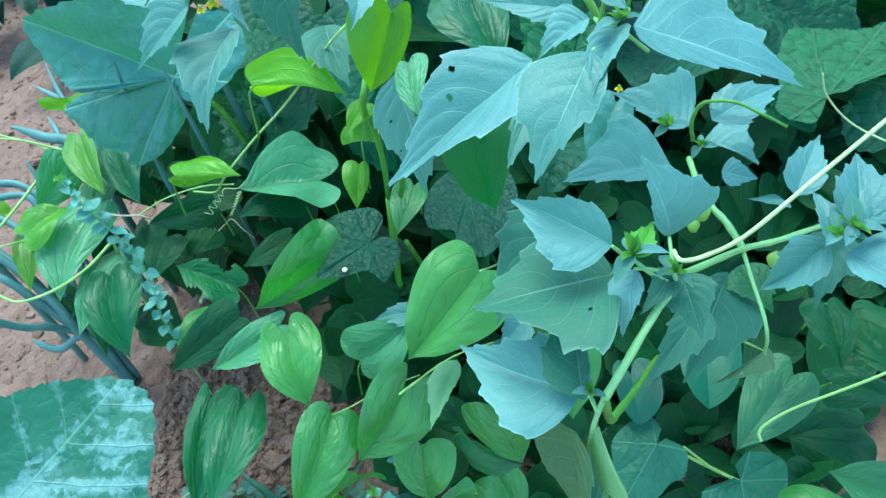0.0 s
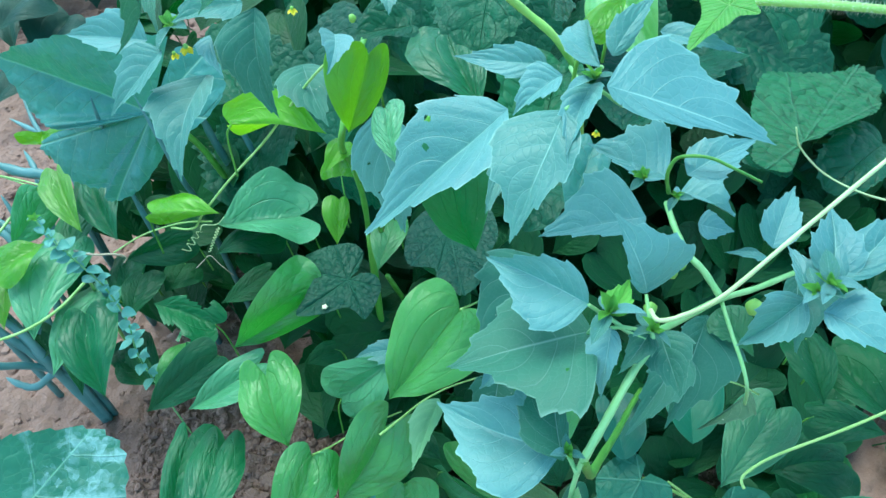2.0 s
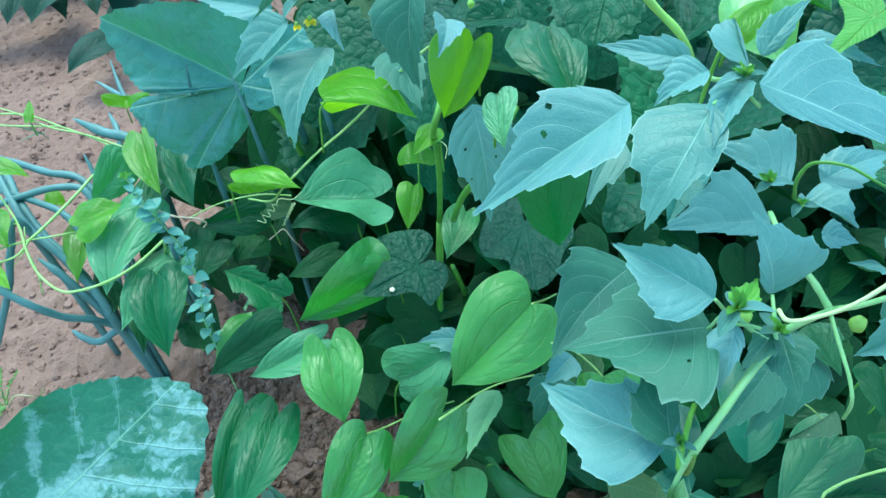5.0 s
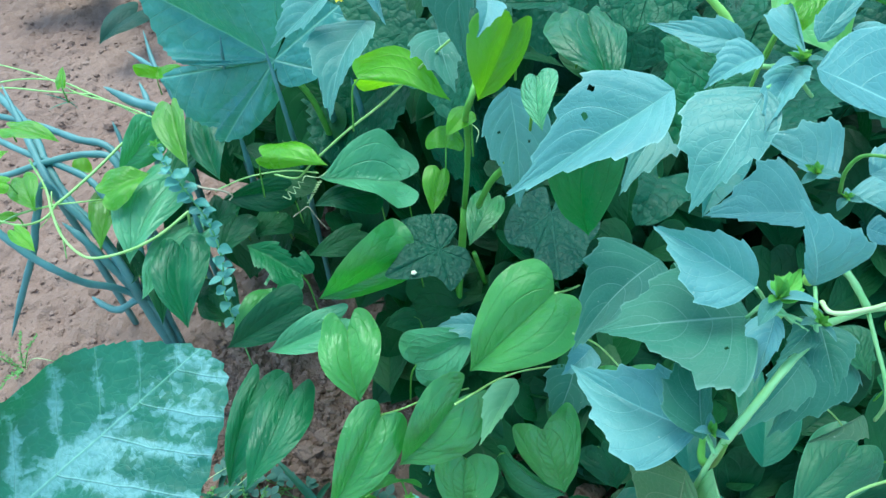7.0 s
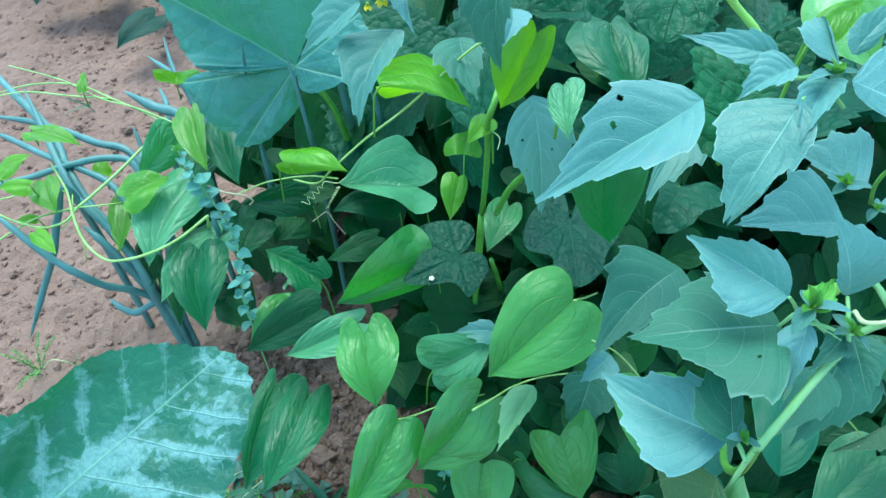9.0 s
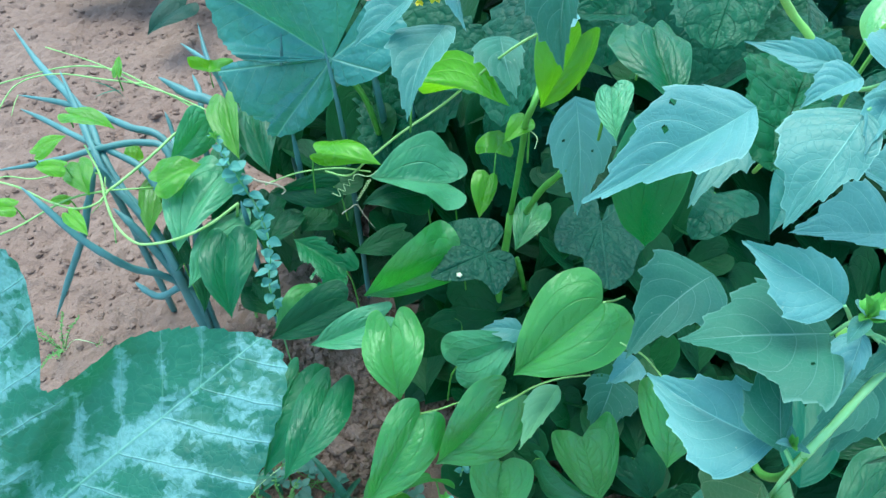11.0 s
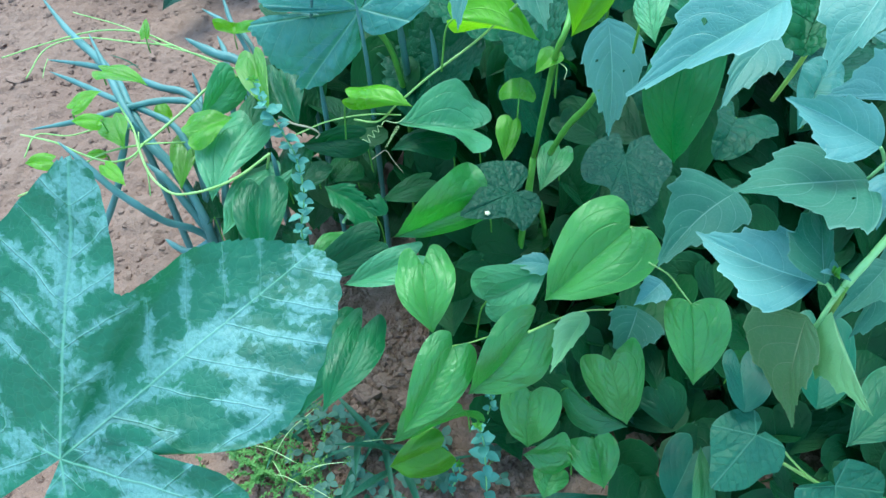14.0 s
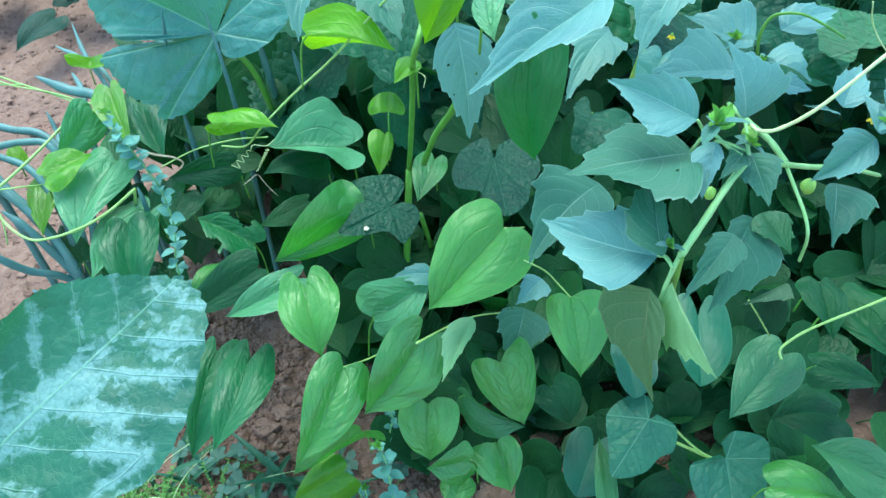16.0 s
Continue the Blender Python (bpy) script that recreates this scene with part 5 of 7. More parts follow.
tube("stem", cherry, [(0.0882, 0.1647, 0.6675), (0.1107, 0.1839, 0.6464), (0.1406, 0.2066, 0.6234), (0.1666, 0.2196, 0.6091), (0.2078, 0.2438, 0.5851), (0.2616, 0.2753, 0.5479)], 0.00166, 0.00151, "stem_pale")
tube("stem", cherry, [(0.1406, 0.2066, 0.6234), (0.1366, 0.2214, 0.6269), (0.1333, 0.2332, 0.6264), (0.1372, 0.2592, 0.6160), (0.1463, 0.2930, 0.5993)], 0.00173, 0.00173, "stem_pale")
tube("petiole", cherry, [(0.1404, 0.2058, 0.6227), (0.1391, 0.1887, 0.6210), (0.1393, 0.1731, 0.6168), (0.1405, 0.1663, 0.6083), (0.1467, 0.1707, 0.5858)], 0.00101, 0.00086, "stem_pale")
tube("stem", cherry, [(-0.0043, 0.3199, 0.7512), (0.0177, 0.3174, 0.7503), (0.0377, 0.3202, 0.7466), (0.0419, 0.3185, 0.7448), (0.0489, 0.3214, 0.7360), (0.0692, 0.3312, 0.7110), (0.0861, 0.3270, 0.6938), (0.1031, 0.3436, 0.6558), (0.1248, 0.4004, 0.5730), (0.1480, 0.4744, 0.4789)], 0.00202, 0.00202, "stem_bright")
tube("stem", cherry, [(0.0804, 0.2370, 0.7409), (0.0809, 0.2622, 0.7165), (0.0918, 0.3202, 0.6814)], 0.00115, 0.00115, "stem_pale")
tube("petiole", cherry, [(0.0863, 0.1587, 0.6706), (0.0774, 0.1624, 0.6747), (0.0691, 0.1680, 0.6791), (0.0638, 0.1686, 0.6684)], 0.00101, 0.00072, "stem_pale")
tube("petiole", cherry, [(0.0863, 0.1587, 0.6706), (0.0856, 0.1658, 0.6785), (0.0864, 0.1737, 0.6817)], 0.00101, 0.00072, "stem_pale")
tube("petiole", cherry, [(0.0517, 0.1275, 0.6364), (0.0503, 0.1347, 0.6361), (0.0495, 0.1398, 0.6312)], 0.00108, 0.00079, "stem_pale")
tube("petiole", cherry, [(0.0734, 0.1741, 0.6683), (0.0667, 0.1715, 0.6795), (0.0633, 0.1708, 0.6843)], 0.00086, 0.00072, "stem_pale")
tube("petiole", cherry, [(0.0933, 0.2438, 0.7157), (0.0757, 0.2345, 0.7347), (0.0626, 0.2185, 0.7383)], 0.00086, 0.00072, "stem_pale")
tube("petiole", cherry, [(0.0874, 0.1621, 0.6712), (0.0775, 0.1637, 0.6759), (0.0705, 0.1636, 0.6779)], 0.00086, 0.00072, "stem_pale")
tube("stem", cherry, [(0.0843, 0.1636, 0.6859), (0.0853, 0.1577, 0.6874), (0.0937, 0.1578, 0.6881), (0.1050, 0.1553, 0.7004), (0.1264, 0.1606, 0.7206), (0.1535, 0.1684, 0.7438)], 0.00090, 0.00072, "stem_cream")
tube("petiole", cherry, [(0.1125, 0.2260, 0.6796), (0.1094, 0.2246, 0.6917), (0.1109, 0.2240, 0.7004), (0.1142, 0.2212, 0.7046), (0.1216, 0.2163, 0.7067), (0.1297, 0.2100, 0.7049), (0.1393, 0.2054, 0.7006)], 0.00094, 0.00058, "stem_dark")
tube("petiole", cherry, [(0.0549, 0.1310, 0.6437), (0.0514, 0.1276, 0.6313), (0.0494, 0.1250, 0.6091), (0.0515, 0.1284, 0.5591)], 0.00115, 0.00101, "stem_pale")
tube("stem", cherry, [(0.2350, 0.4286, 0.1327), (0.1816, 0.3422, 0.2665), (0.1323, 0.2602, 0.3910), (0.0850, 0.1819, 0.5192), (0.0649, 0.1446, 0.5921), (0.0545, 0.1302, 0.6418)], 0.003, 0.0018, "stalk")

# ---- pumpkin with smooth lobed leaf ----
pumpkin = thing("pumpkin_plant", (-0.22, 0.72, 0.0), "pumpkin plant with broad toothed grey-green leaf", "plant")
tube("petiole", pumpkin, [(-0.22, 0.72, -0.02), (-0.21, 0.70, 0.2), (-0.22, 0.66, 0.38), (-0.2561, 0.6576, 0.4435)], 0.005, 0.003, "stalk")

# ---- trailing pumpkin runner ----
runner = thing("pumpkin_runner", (0.35, 0.75, 0.0), "pumpkin runner with dark puckered leaves and hairy stem", "plant")
leaf(runner, "sqd", (0.0724, 0.4333, 0.6796), (0.0532, 0.3823, 0.6548), (0.0307, 0.4262, 0.6618), (0.0891, 0.3891, 0.6649), "rugose", seed=76)
leaf(runner, "sqd", (0.2323, 0.4608, 0.6372), (0.2532, 0.3919, 0.6161), (0.2473, 0.4444, 0.6315), (0.3103, 0.3990, 0.6157), "rugose", seed=77)
leaf(runner, "sqd", (0.0988, 0.3893, 0.6869), (0.0888, 0.3499, 0.6914), (0.0934, 0.3962, 0.6946), (0.0969, 0.3432, 0.6839), "rugose", seed=79)
leaf(runner, "sqd", (0.2837, 0.3150, 0.6010), (0.2379, 0.2875, 0.5964), (0.2389, 0.3163, 0.6033), (0.2685, 0.2839, 0.5942), "rugose", seed=99)
leaf(runner, "sqd", (0.1954, 0.3092, 0.6150), (0.2151, 0.2917, 0.6100), (0.2063, 0.3214, 0.6177), (0.1958, 0.2959, 0.6118), "rugose", seed=100)
leaf(runner, "sqd", (0.0181, 0.4699, 0.6245), (-0.0206, 0.4668, 0.6252), (-0.0018, 0.4844, 0.6299), (0.0003, 0.4554, 0.6209), "rugose", seed=107)
leaf(runner, "sqd", (0.0906, 0.3364, 0.6734), (0.0641, 0.2739, 0.6585), (0.0568, 0.3361, 0.6742), (0.0955, 0.3085, 0.6660), "quilted", seed=120)
petiole(leaf(runner, "yam", (0.1168, 0.3447, 0.6026), (0.0895, 0.2941, 0.5916), (0.0857, 0.3175, 0.5968), (0.1150, 0.3133, 0.5953), "squash", seed=121), (0.1168, 0.3447, 0.6026), (0.0895, 0.2941, 0.5916), 0.06)
tube("stem", runner, [(0.1527, 0.2884, 0.7287), (0.1936, 0.2917, 0.7195), (0.2433, 0.2922, 0.7080), (0.2912, 0.2931, 0.6969)], 0.00200, 0.00215, "stem_bright")
tube("tendril", runner, [(0.1473, 0.3057, 0.7305), (0.1244, 0.3182, 0.7410), (0.1132, 0.3369, 0.7439)], 0.00072, 0.00086, "stem_bright")
tube("tendril", runner, [(0.1617, 0.2285, 0.7053), (0.1677, 0.2288, 0.6926), (0.1818, 0.2263, 0.6776), (0.1977, 0.2178, 0.6708), (0.2232, 0.2181, 0.6585)], 0.00036, 0.00050, "stem_cream")
tube("stem", runner, [(0.85, 0.60, -0.02), (0.82, 0.50, 0.3), (0.68, 0.35, 0.52), (0.2912, 0.2931, 0.6969)], 0.005, 0.0020, "stem_bright")


def hairs(parent, points, r, count, long, seed):
    """Fine stiff hairs that stand out all round a stem."""
    rng = random.Random(seed)
    line = smooth_line(points, 60)
    verts, faces = [], []
    for _ in range(count):
        i = rng.randrange(1, 59)
        p, t = Vector(line[i]), Vector(line[i + 1] - line[i - 1]).normalized()
        side = t.orthogonal().normalized()
        side.rotate(Matrix.Rotation(rng.uniform(0, 2 * math.pi), 3, t))
        out = (side + t * rng.uniform(-0.4, 0.4)).normalized()
        across = out.cross(t).normalized() * 0.00006
        q = p + side * r * 0.9
        start = len(verts)
        verts.extend((q + across, q - across, q + t * 0.00015, q + out * long * rng.uniform(0.5, 1.1)))
        faces.extend(((start, start + 1, start + 3), (start + 1, start + 2, start + 3), (start + 2, start, start + 3)))
    return mesh_part("hairs", verts, faces, MAT["hair"], parent, "fine pale hairs along the stem")


hairs(runner, [(0.1527, 0.2884, 0.7287), (0.1936, 0.2917, 0.7195), (0.2433, 0.2922, 0.7080), (0.2912, 0.2931, 0.6969)], 0.0021, 900, 0.0032, 5)
hairs(runner, [(0.1473, 0.3057, 0.7305), (0.1244, 0.3182, 0.7410), (0.1132, 0.3369, 0.7439)], 0.0008, 300, 0.0024, 6)

# ---- cucumber ----
cucumber = thing("cucumber_plant", (0.0, 0.60, 0.0), "cucumber plant with dark crinkled lobed leaves", "plant")
petiole(leaf(cucumber, "cuc", (0.1083, 0.4388, 0.4852), (0.0854, 0.3947, 0.4758), (0.0795, 0.4218, 0.4818), (0.1444, 0.4336, 0.4832), "rugose", seed=119), (0.1083, 0.4388, 0.4852), (0.0854, 0.3947, 0.4758), 0.06)
tube("stem", cucumber, [(0.0, 0.60, -0.02), (-0.02, 0.57, 0.15), (-0.04, 0.54, 0.27)], 0.004, 0.003, "stalk")

# ---- morning glory ----
glory = thing("morning_glory", (0.24, 0.38, 0.0), "morning glory with dull blue-green heart leaves near the soil", "plant")
petiole(leaf(glory, "mg", (0.1496, 0.3219, 0.0855), (0.1196, 0.2674, 0.0759), (0.1013, 0.2943, 0.0795), (0.1671, 0.2827, 0.0794), "glory", seed=75), (0.1496, 0.3219, 0.0855), (0.1196, 0.2674, 0.0759), 0.06)
petiole(leaf(glory, "mg", (0.1782, 0.3702, 0.2071), (0.1766, 0.3191, 0.1969), (0.1579, 0.3478, 0.2018), (0.2080, 0.3484, 0.2033), "glory", seed=130), (0.1782, 0.3702, 0.2071), (0.1766, 0.3191, 0.1969), 0.06)
petiole(leaf(glory, "mg", (0.2614, 0.3987, 0.2290), (0.2436, 0.3190, 0.2118), (0.2238, 0.3620, 0.2197), (0.2882, 0.3569, 0.2205), "glory", seed=131), (0.2614, 0.3987, 0.2290), (0.2436, 0.3190, 0.2118), 0.06)
tube("stem", glory, [(0.2268, 0.3103, 0.1459), (0.2425, 0.3046, 0.1284), (0.2608, 0.2914, 0.1179), (0.2831, 0.2746, 0.1180)], 0.00144, 0.00130, "vine")
tube("stem", glory, [(0.24, 0.38, -0.02), (0.23, 0.35, 0.06), (0.2831, 0.2746, 0.1180)], 0.0025, 0.002, "vine")

# ---- far bean bush ----
far = thing("bean_bush", (-0.95, 1.75, 0.0), "bean bush at the bed's edge, leaves coloured as in shade", "plant")
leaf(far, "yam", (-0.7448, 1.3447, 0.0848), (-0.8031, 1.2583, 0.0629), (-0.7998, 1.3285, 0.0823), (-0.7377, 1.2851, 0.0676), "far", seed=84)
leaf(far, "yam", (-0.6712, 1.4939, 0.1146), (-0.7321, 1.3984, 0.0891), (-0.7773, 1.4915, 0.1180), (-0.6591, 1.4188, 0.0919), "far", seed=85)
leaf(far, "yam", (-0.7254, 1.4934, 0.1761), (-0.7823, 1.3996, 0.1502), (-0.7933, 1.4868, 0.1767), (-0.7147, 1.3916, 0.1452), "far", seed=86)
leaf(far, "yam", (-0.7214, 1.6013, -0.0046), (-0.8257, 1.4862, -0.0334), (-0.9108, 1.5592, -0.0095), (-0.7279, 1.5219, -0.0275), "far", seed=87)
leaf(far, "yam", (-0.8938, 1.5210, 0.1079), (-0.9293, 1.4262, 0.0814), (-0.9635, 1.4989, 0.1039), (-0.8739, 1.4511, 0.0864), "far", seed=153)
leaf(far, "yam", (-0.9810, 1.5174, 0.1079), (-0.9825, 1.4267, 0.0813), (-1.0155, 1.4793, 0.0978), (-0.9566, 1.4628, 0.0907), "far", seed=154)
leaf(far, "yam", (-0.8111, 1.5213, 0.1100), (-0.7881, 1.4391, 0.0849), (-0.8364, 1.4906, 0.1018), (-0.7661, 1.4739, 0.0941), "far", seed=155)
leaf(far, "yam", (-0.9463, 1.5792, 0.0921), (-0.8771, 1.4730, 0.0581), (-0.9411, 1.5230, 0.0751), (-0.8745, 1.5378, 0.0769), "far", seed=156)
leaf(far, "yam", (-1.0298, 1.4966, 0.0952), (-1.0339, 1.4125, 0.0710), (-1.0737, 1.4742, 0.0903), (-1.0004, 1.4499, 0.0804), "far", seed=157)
tube("stem", far, [(-0.95, 1.75, -0.02), (-0.93, 1.70, 0.1), (-0.95, 1.62, 0.2)], 0.004, 0.003, "stalk")

# ---- spring onions ----
onion = thing("spring_onion", (-0.473, 0.563, 0.0), "spring onion with several hollow bent blue-green leaves", "onion", "spring onions")
tube("leaf", onion, [(-0.7743, 0.8658, 0.3266), (-0.7209, 0.8143, 0.3043), (-0.6602, 0.7626, 0.2944), (-0.6139, 0.7169, 0.2909), (-0.5794, 0.6659, 0.2839), (-0.5400, 0.6196, 0.2672), (-0.5006, 0.5889, 0.2376), (-0.4716, 0.5594, 0.1837), (-0.4726, 0.5626, 0.1339), (-0.4726, 0.5726, -0.0100)], 0.0055, 0.0072, "onion", tip=True, flat=0.8)
tube("leaf", onion, [(-0.6614, 0.7704, 0.3274), (-0.6244, 0.7188, 0.3066), (-0.5812, 0.6578, 0.2903), (-0.5483, 0.6175, 0.2794), (-0.5075, 0.5891, 0.2515), (-0.4721, 0.5610, 0.1982), (-0.4726, 0.5626, 0.1339), (-0.4726, 0.5726, -0.0100)], 0.0047, 0.0061, "onion", tip=True, flat=0.8)
tube("leaf", onion, [(-0.7468, 0.7785, 0.2763), (-0.6668, 0.7530, 0.2869), (-0.6088, 0.7315, 0.2896), (-0.5523, 0.7069, 0.2898), (-0.5023, 0.6912, 0.2851), (-0.4592, 0.6402, 0.2380), (-0.4575, 0.5817, 0.1487), (-0.4651, 0.5822, -0.0100)], 0.0043, 0.0055, "onion", tip=True, flat=0.8)
tube("leaf", onion, [(-0.7235, 0.7417, 0.2824), (-0.6755, 0.7180, 0.2842), (-0.6117, 0.6829, 0.2881), (-0.5524, 0.6574, 0.2873), (-0.5062, 0.6343, 0.2767), (-0.4764, 0.5961, 0.2284), (-0.4745, 0.5653, 0.1363), (-0.4736, 0.5740, -0.0100)], 0.0038, 0.0050, "onion", tip=True, flat=0.8)
tube("leaf", onion, [(-0.7035, 0.6266, 0.2750), (-0.6544, 0.6373, 0.2795), (-0.6125, 0.6482, 0.2850), (-0.5778, 0.6593, 0.2913), (-0.5217, 0.6713, 0.2964), (-0.4843, 0.6609, 0.2841), (-0.4646, 0.5948, 0.1999), (-0.4670, 0.5662, 0.1364), (-0.4698, 0.5744, -0.0100)], 0.0038, 0.0050, "onion", tip=True, flat=0.8)
tube("leaf", onion, [(-0.6256, 0.5677, 0.3099), (-0.5935, 0.5507, 0.2926), (-0.5633, 0.5374, 0.2654), (-0.5329, 0.5293, 0.2426), (-0.5116, 0.5371, 0.2078), (-0.4889, 0.5519, 0.1789), (-0.4743, 0.5636, 0.1349), (-0.4735, 0.5731, -0.0100)], 0.0043, 0.0055, "onion", tip=True, flat=0.8)
tube("leaf", onion, [(-0.5359, 0.5849, 0.2638), (-0.5104, 0.5709, 0.2496), (-0.4903, 0.5630, 0.2147), (-0.4751, 0.5600, 0.1714), (-0.4704, 0.5629, 0.1339), (-0.4715, 0.5728, -0.0100)], 0.0047, 0.0061, "onion", tip=True, flat=0.8)
tube("leaf", onion, [(-0.5506, 0.5769, 0.1268), (-0.5273, 0.5626, 0.1257), (-0.5057, 0.5573, 0.1258), (-0.4654, 0.5658, 0.1359), (-0.4690, 0.5742, -0.0100)], 0.0043, 0.0055, "onion", tip=True, flat=0.8)
onion = thing("spring_onion", (-0.548, 0.613, 0.0), "spring onion with hollow bent blue-green leaves", "onion", "spring onions")
tube("leaf", onion, [(-0.6363, 0.5144, 0.1210), (-0.6045, 0.5440, 0.1827), (-0.5750, 0.5651, 0.2374), (-0.5659, 0.5910, 0.2716), (-0.5484, 0.6131, 0.2888), (-0.5484, 0.6231, -0.0100)], 0.0043, 0.0055, "onion", tip=True, flat=0.8)
onion = thing("spring_onion", (-0.430, 0.658, 0.0), "spring onion with hollow bent blue-green leaves", "onion", "spring onions")
tube("leaf", onion, [(-0.5247, 0.7684, 0.3264), (-0.4815, 0.7479, 0.3182), (-0.4396, 0.7320, 0.3141), (-0.4297, 0.7076, 0.2793), (-0.4300, 0.6583, 0.2244), (-0.4300, 0.6683, -0.0100)], 0.0060, 0.0077, "onion", tip=True, flat=0.8)
tube("leaf", onion, [(-0.4928, 0.7998, 0.3107), (-0.4724, 0.7647, 0.3053), (-0.4634, 0.7344, 0.2920), (-0.4521, 0.6920, 0.2418), (-0.4411, 0.6852, -0.0100)], 0.0038, 0.0050, "onion", tip=True, flat=0.8)
onion = thing("spring_onion", (-0.427, 0.719, 0.0), "spring onion with hollow bent blue-green leaves", "onion", "spring onions")
tube("leaf", onion, [(-0.5112, 0.8964, 0.3287), (-0.4868, 0.8445, 0.3087), (-0.4579, 0.8061, 0.2865), (-0.4425, 0.7778, 0.2612), (-0.4275, 0.7195, 0.2103), (-0.4275, 0.7295, -0.0100)], 0.0034, 0.0044, "onion", tip=True, flat=0.8)
tube("leaf", onion, [(-0.5565, 0.9143, 0.2822), (-0.5091, 0.8684, 0.2915), (-0.4714, 0.8398, 0.2901), (-0.4389, 0.7925, 0.2602), (-0.4269, 0.7272, 0.2036), (-0.4272, 0.7333, -0.0100)], 0.0034, 0.0044, "onion", tip=True, flat=0.8)
onion = thing("spring_onion", (-0.253, 0.664, 0.0), "spring onion with hollow bent blue-green leaves", "onion", "spring onions")
tube("leaf", onion, [(-0.2552, 0.6313, 0.4879), (-0.2488, 0.6268, 0.4309), (-0.2473, 0.6327, 0.3700), (-0.2532, 0.6638, 0.2786), (-0.2532, 0.6738, -0.0100)], 0.0017, 0.0044, "onion", tip=True, flat=0.8)
onion = thing("spring_onion", (-0.324, 0.678, 0.0), "spring onion with hollow bent blue-green leaves", "onion", "spring onions")
tube("leaf", onion, [(-0.3016, 0.6449, 0.4840), (-0.3080, 0.6497, 0.4488), (-0.3291, 0.6930, 0.3886), (-0.3447, 0.7111, 0.3322), (-0.3240, 0.6883, -0.0100)], 0.0014, 0.0033, "onion", tip=True, flat=0.8)
tube("leaf", onion, [(-0.3086, 0.6361, 0.3653), (-0.3098, 0.6409, 0.2907), (-0.3192, 0.6613, 0.2036), (-0.3216, 0.6798, -0.0100)], 0.0034, 0.0044, "onion", tip=True, flat=0.8)
onion = thing("spring_onion", (-0.214, 0.729, 0.0), "spring onion with hollow bent blue-green leaves", "onion", "spring onions")
tube("leaf", onion, [(-0.2149, 0.6712, 0.4392), (-0.2109, 0.6722, 0.3871), (-0.2093, 0.6908, 0.3238), (-0.2145, 0.7291, 0.2253), (-0.2145, 0.7391, -0.0100)], 0.0043, 0.0055, "onion", tip=True, flat=0.8)
onion = thing("spring_onion", (-0.170, 0.679, 0.0), "spring onion with hollow bent blue-green leaves", "onion", "spring onions")
tube("leaf", onion, [(-0.1760, 0.6569, 0.4235), (-0.1706, 0.6620, 0.3748), (-0.1695, 0.6795, 0.3106), (-0.1695, 0.6895, -0.0100)], 0.0034, 0.0044, "onion", tip=True, flat=0.8)
onion = thing("spring_onion", (-0.371, 0.583, 0.0), "spring onion with hollow bent blue-green leaves", "onion", "spring onions")
tube("leaf", onion, [(-0.3671, 0.5796, 0.2964), (-0.3638, 0.5738, 0.2650), (-0.3712, 0.5833, 0.1816), (-0.3712, 0.5933, -0.0100)], 0.0030, 0.0039, "onion", tip=True, flat=0.8)
onion = thing("spring_onion", (-0.493, 0.682, 0.0), "spring onion with hollow bent blue-green leaves", "onion", "spring onions")
tube("leaf", onion, [(-0.5175, 0.7421, 0.2903), (-0.5049, 0.7205, 0.2708), (-0.4926, 0.6815, 0.2366), (-0.4926, 0.6915, -0.0100)], 0.0030, 0.0039, "onion", tip=True, flat=0.8)


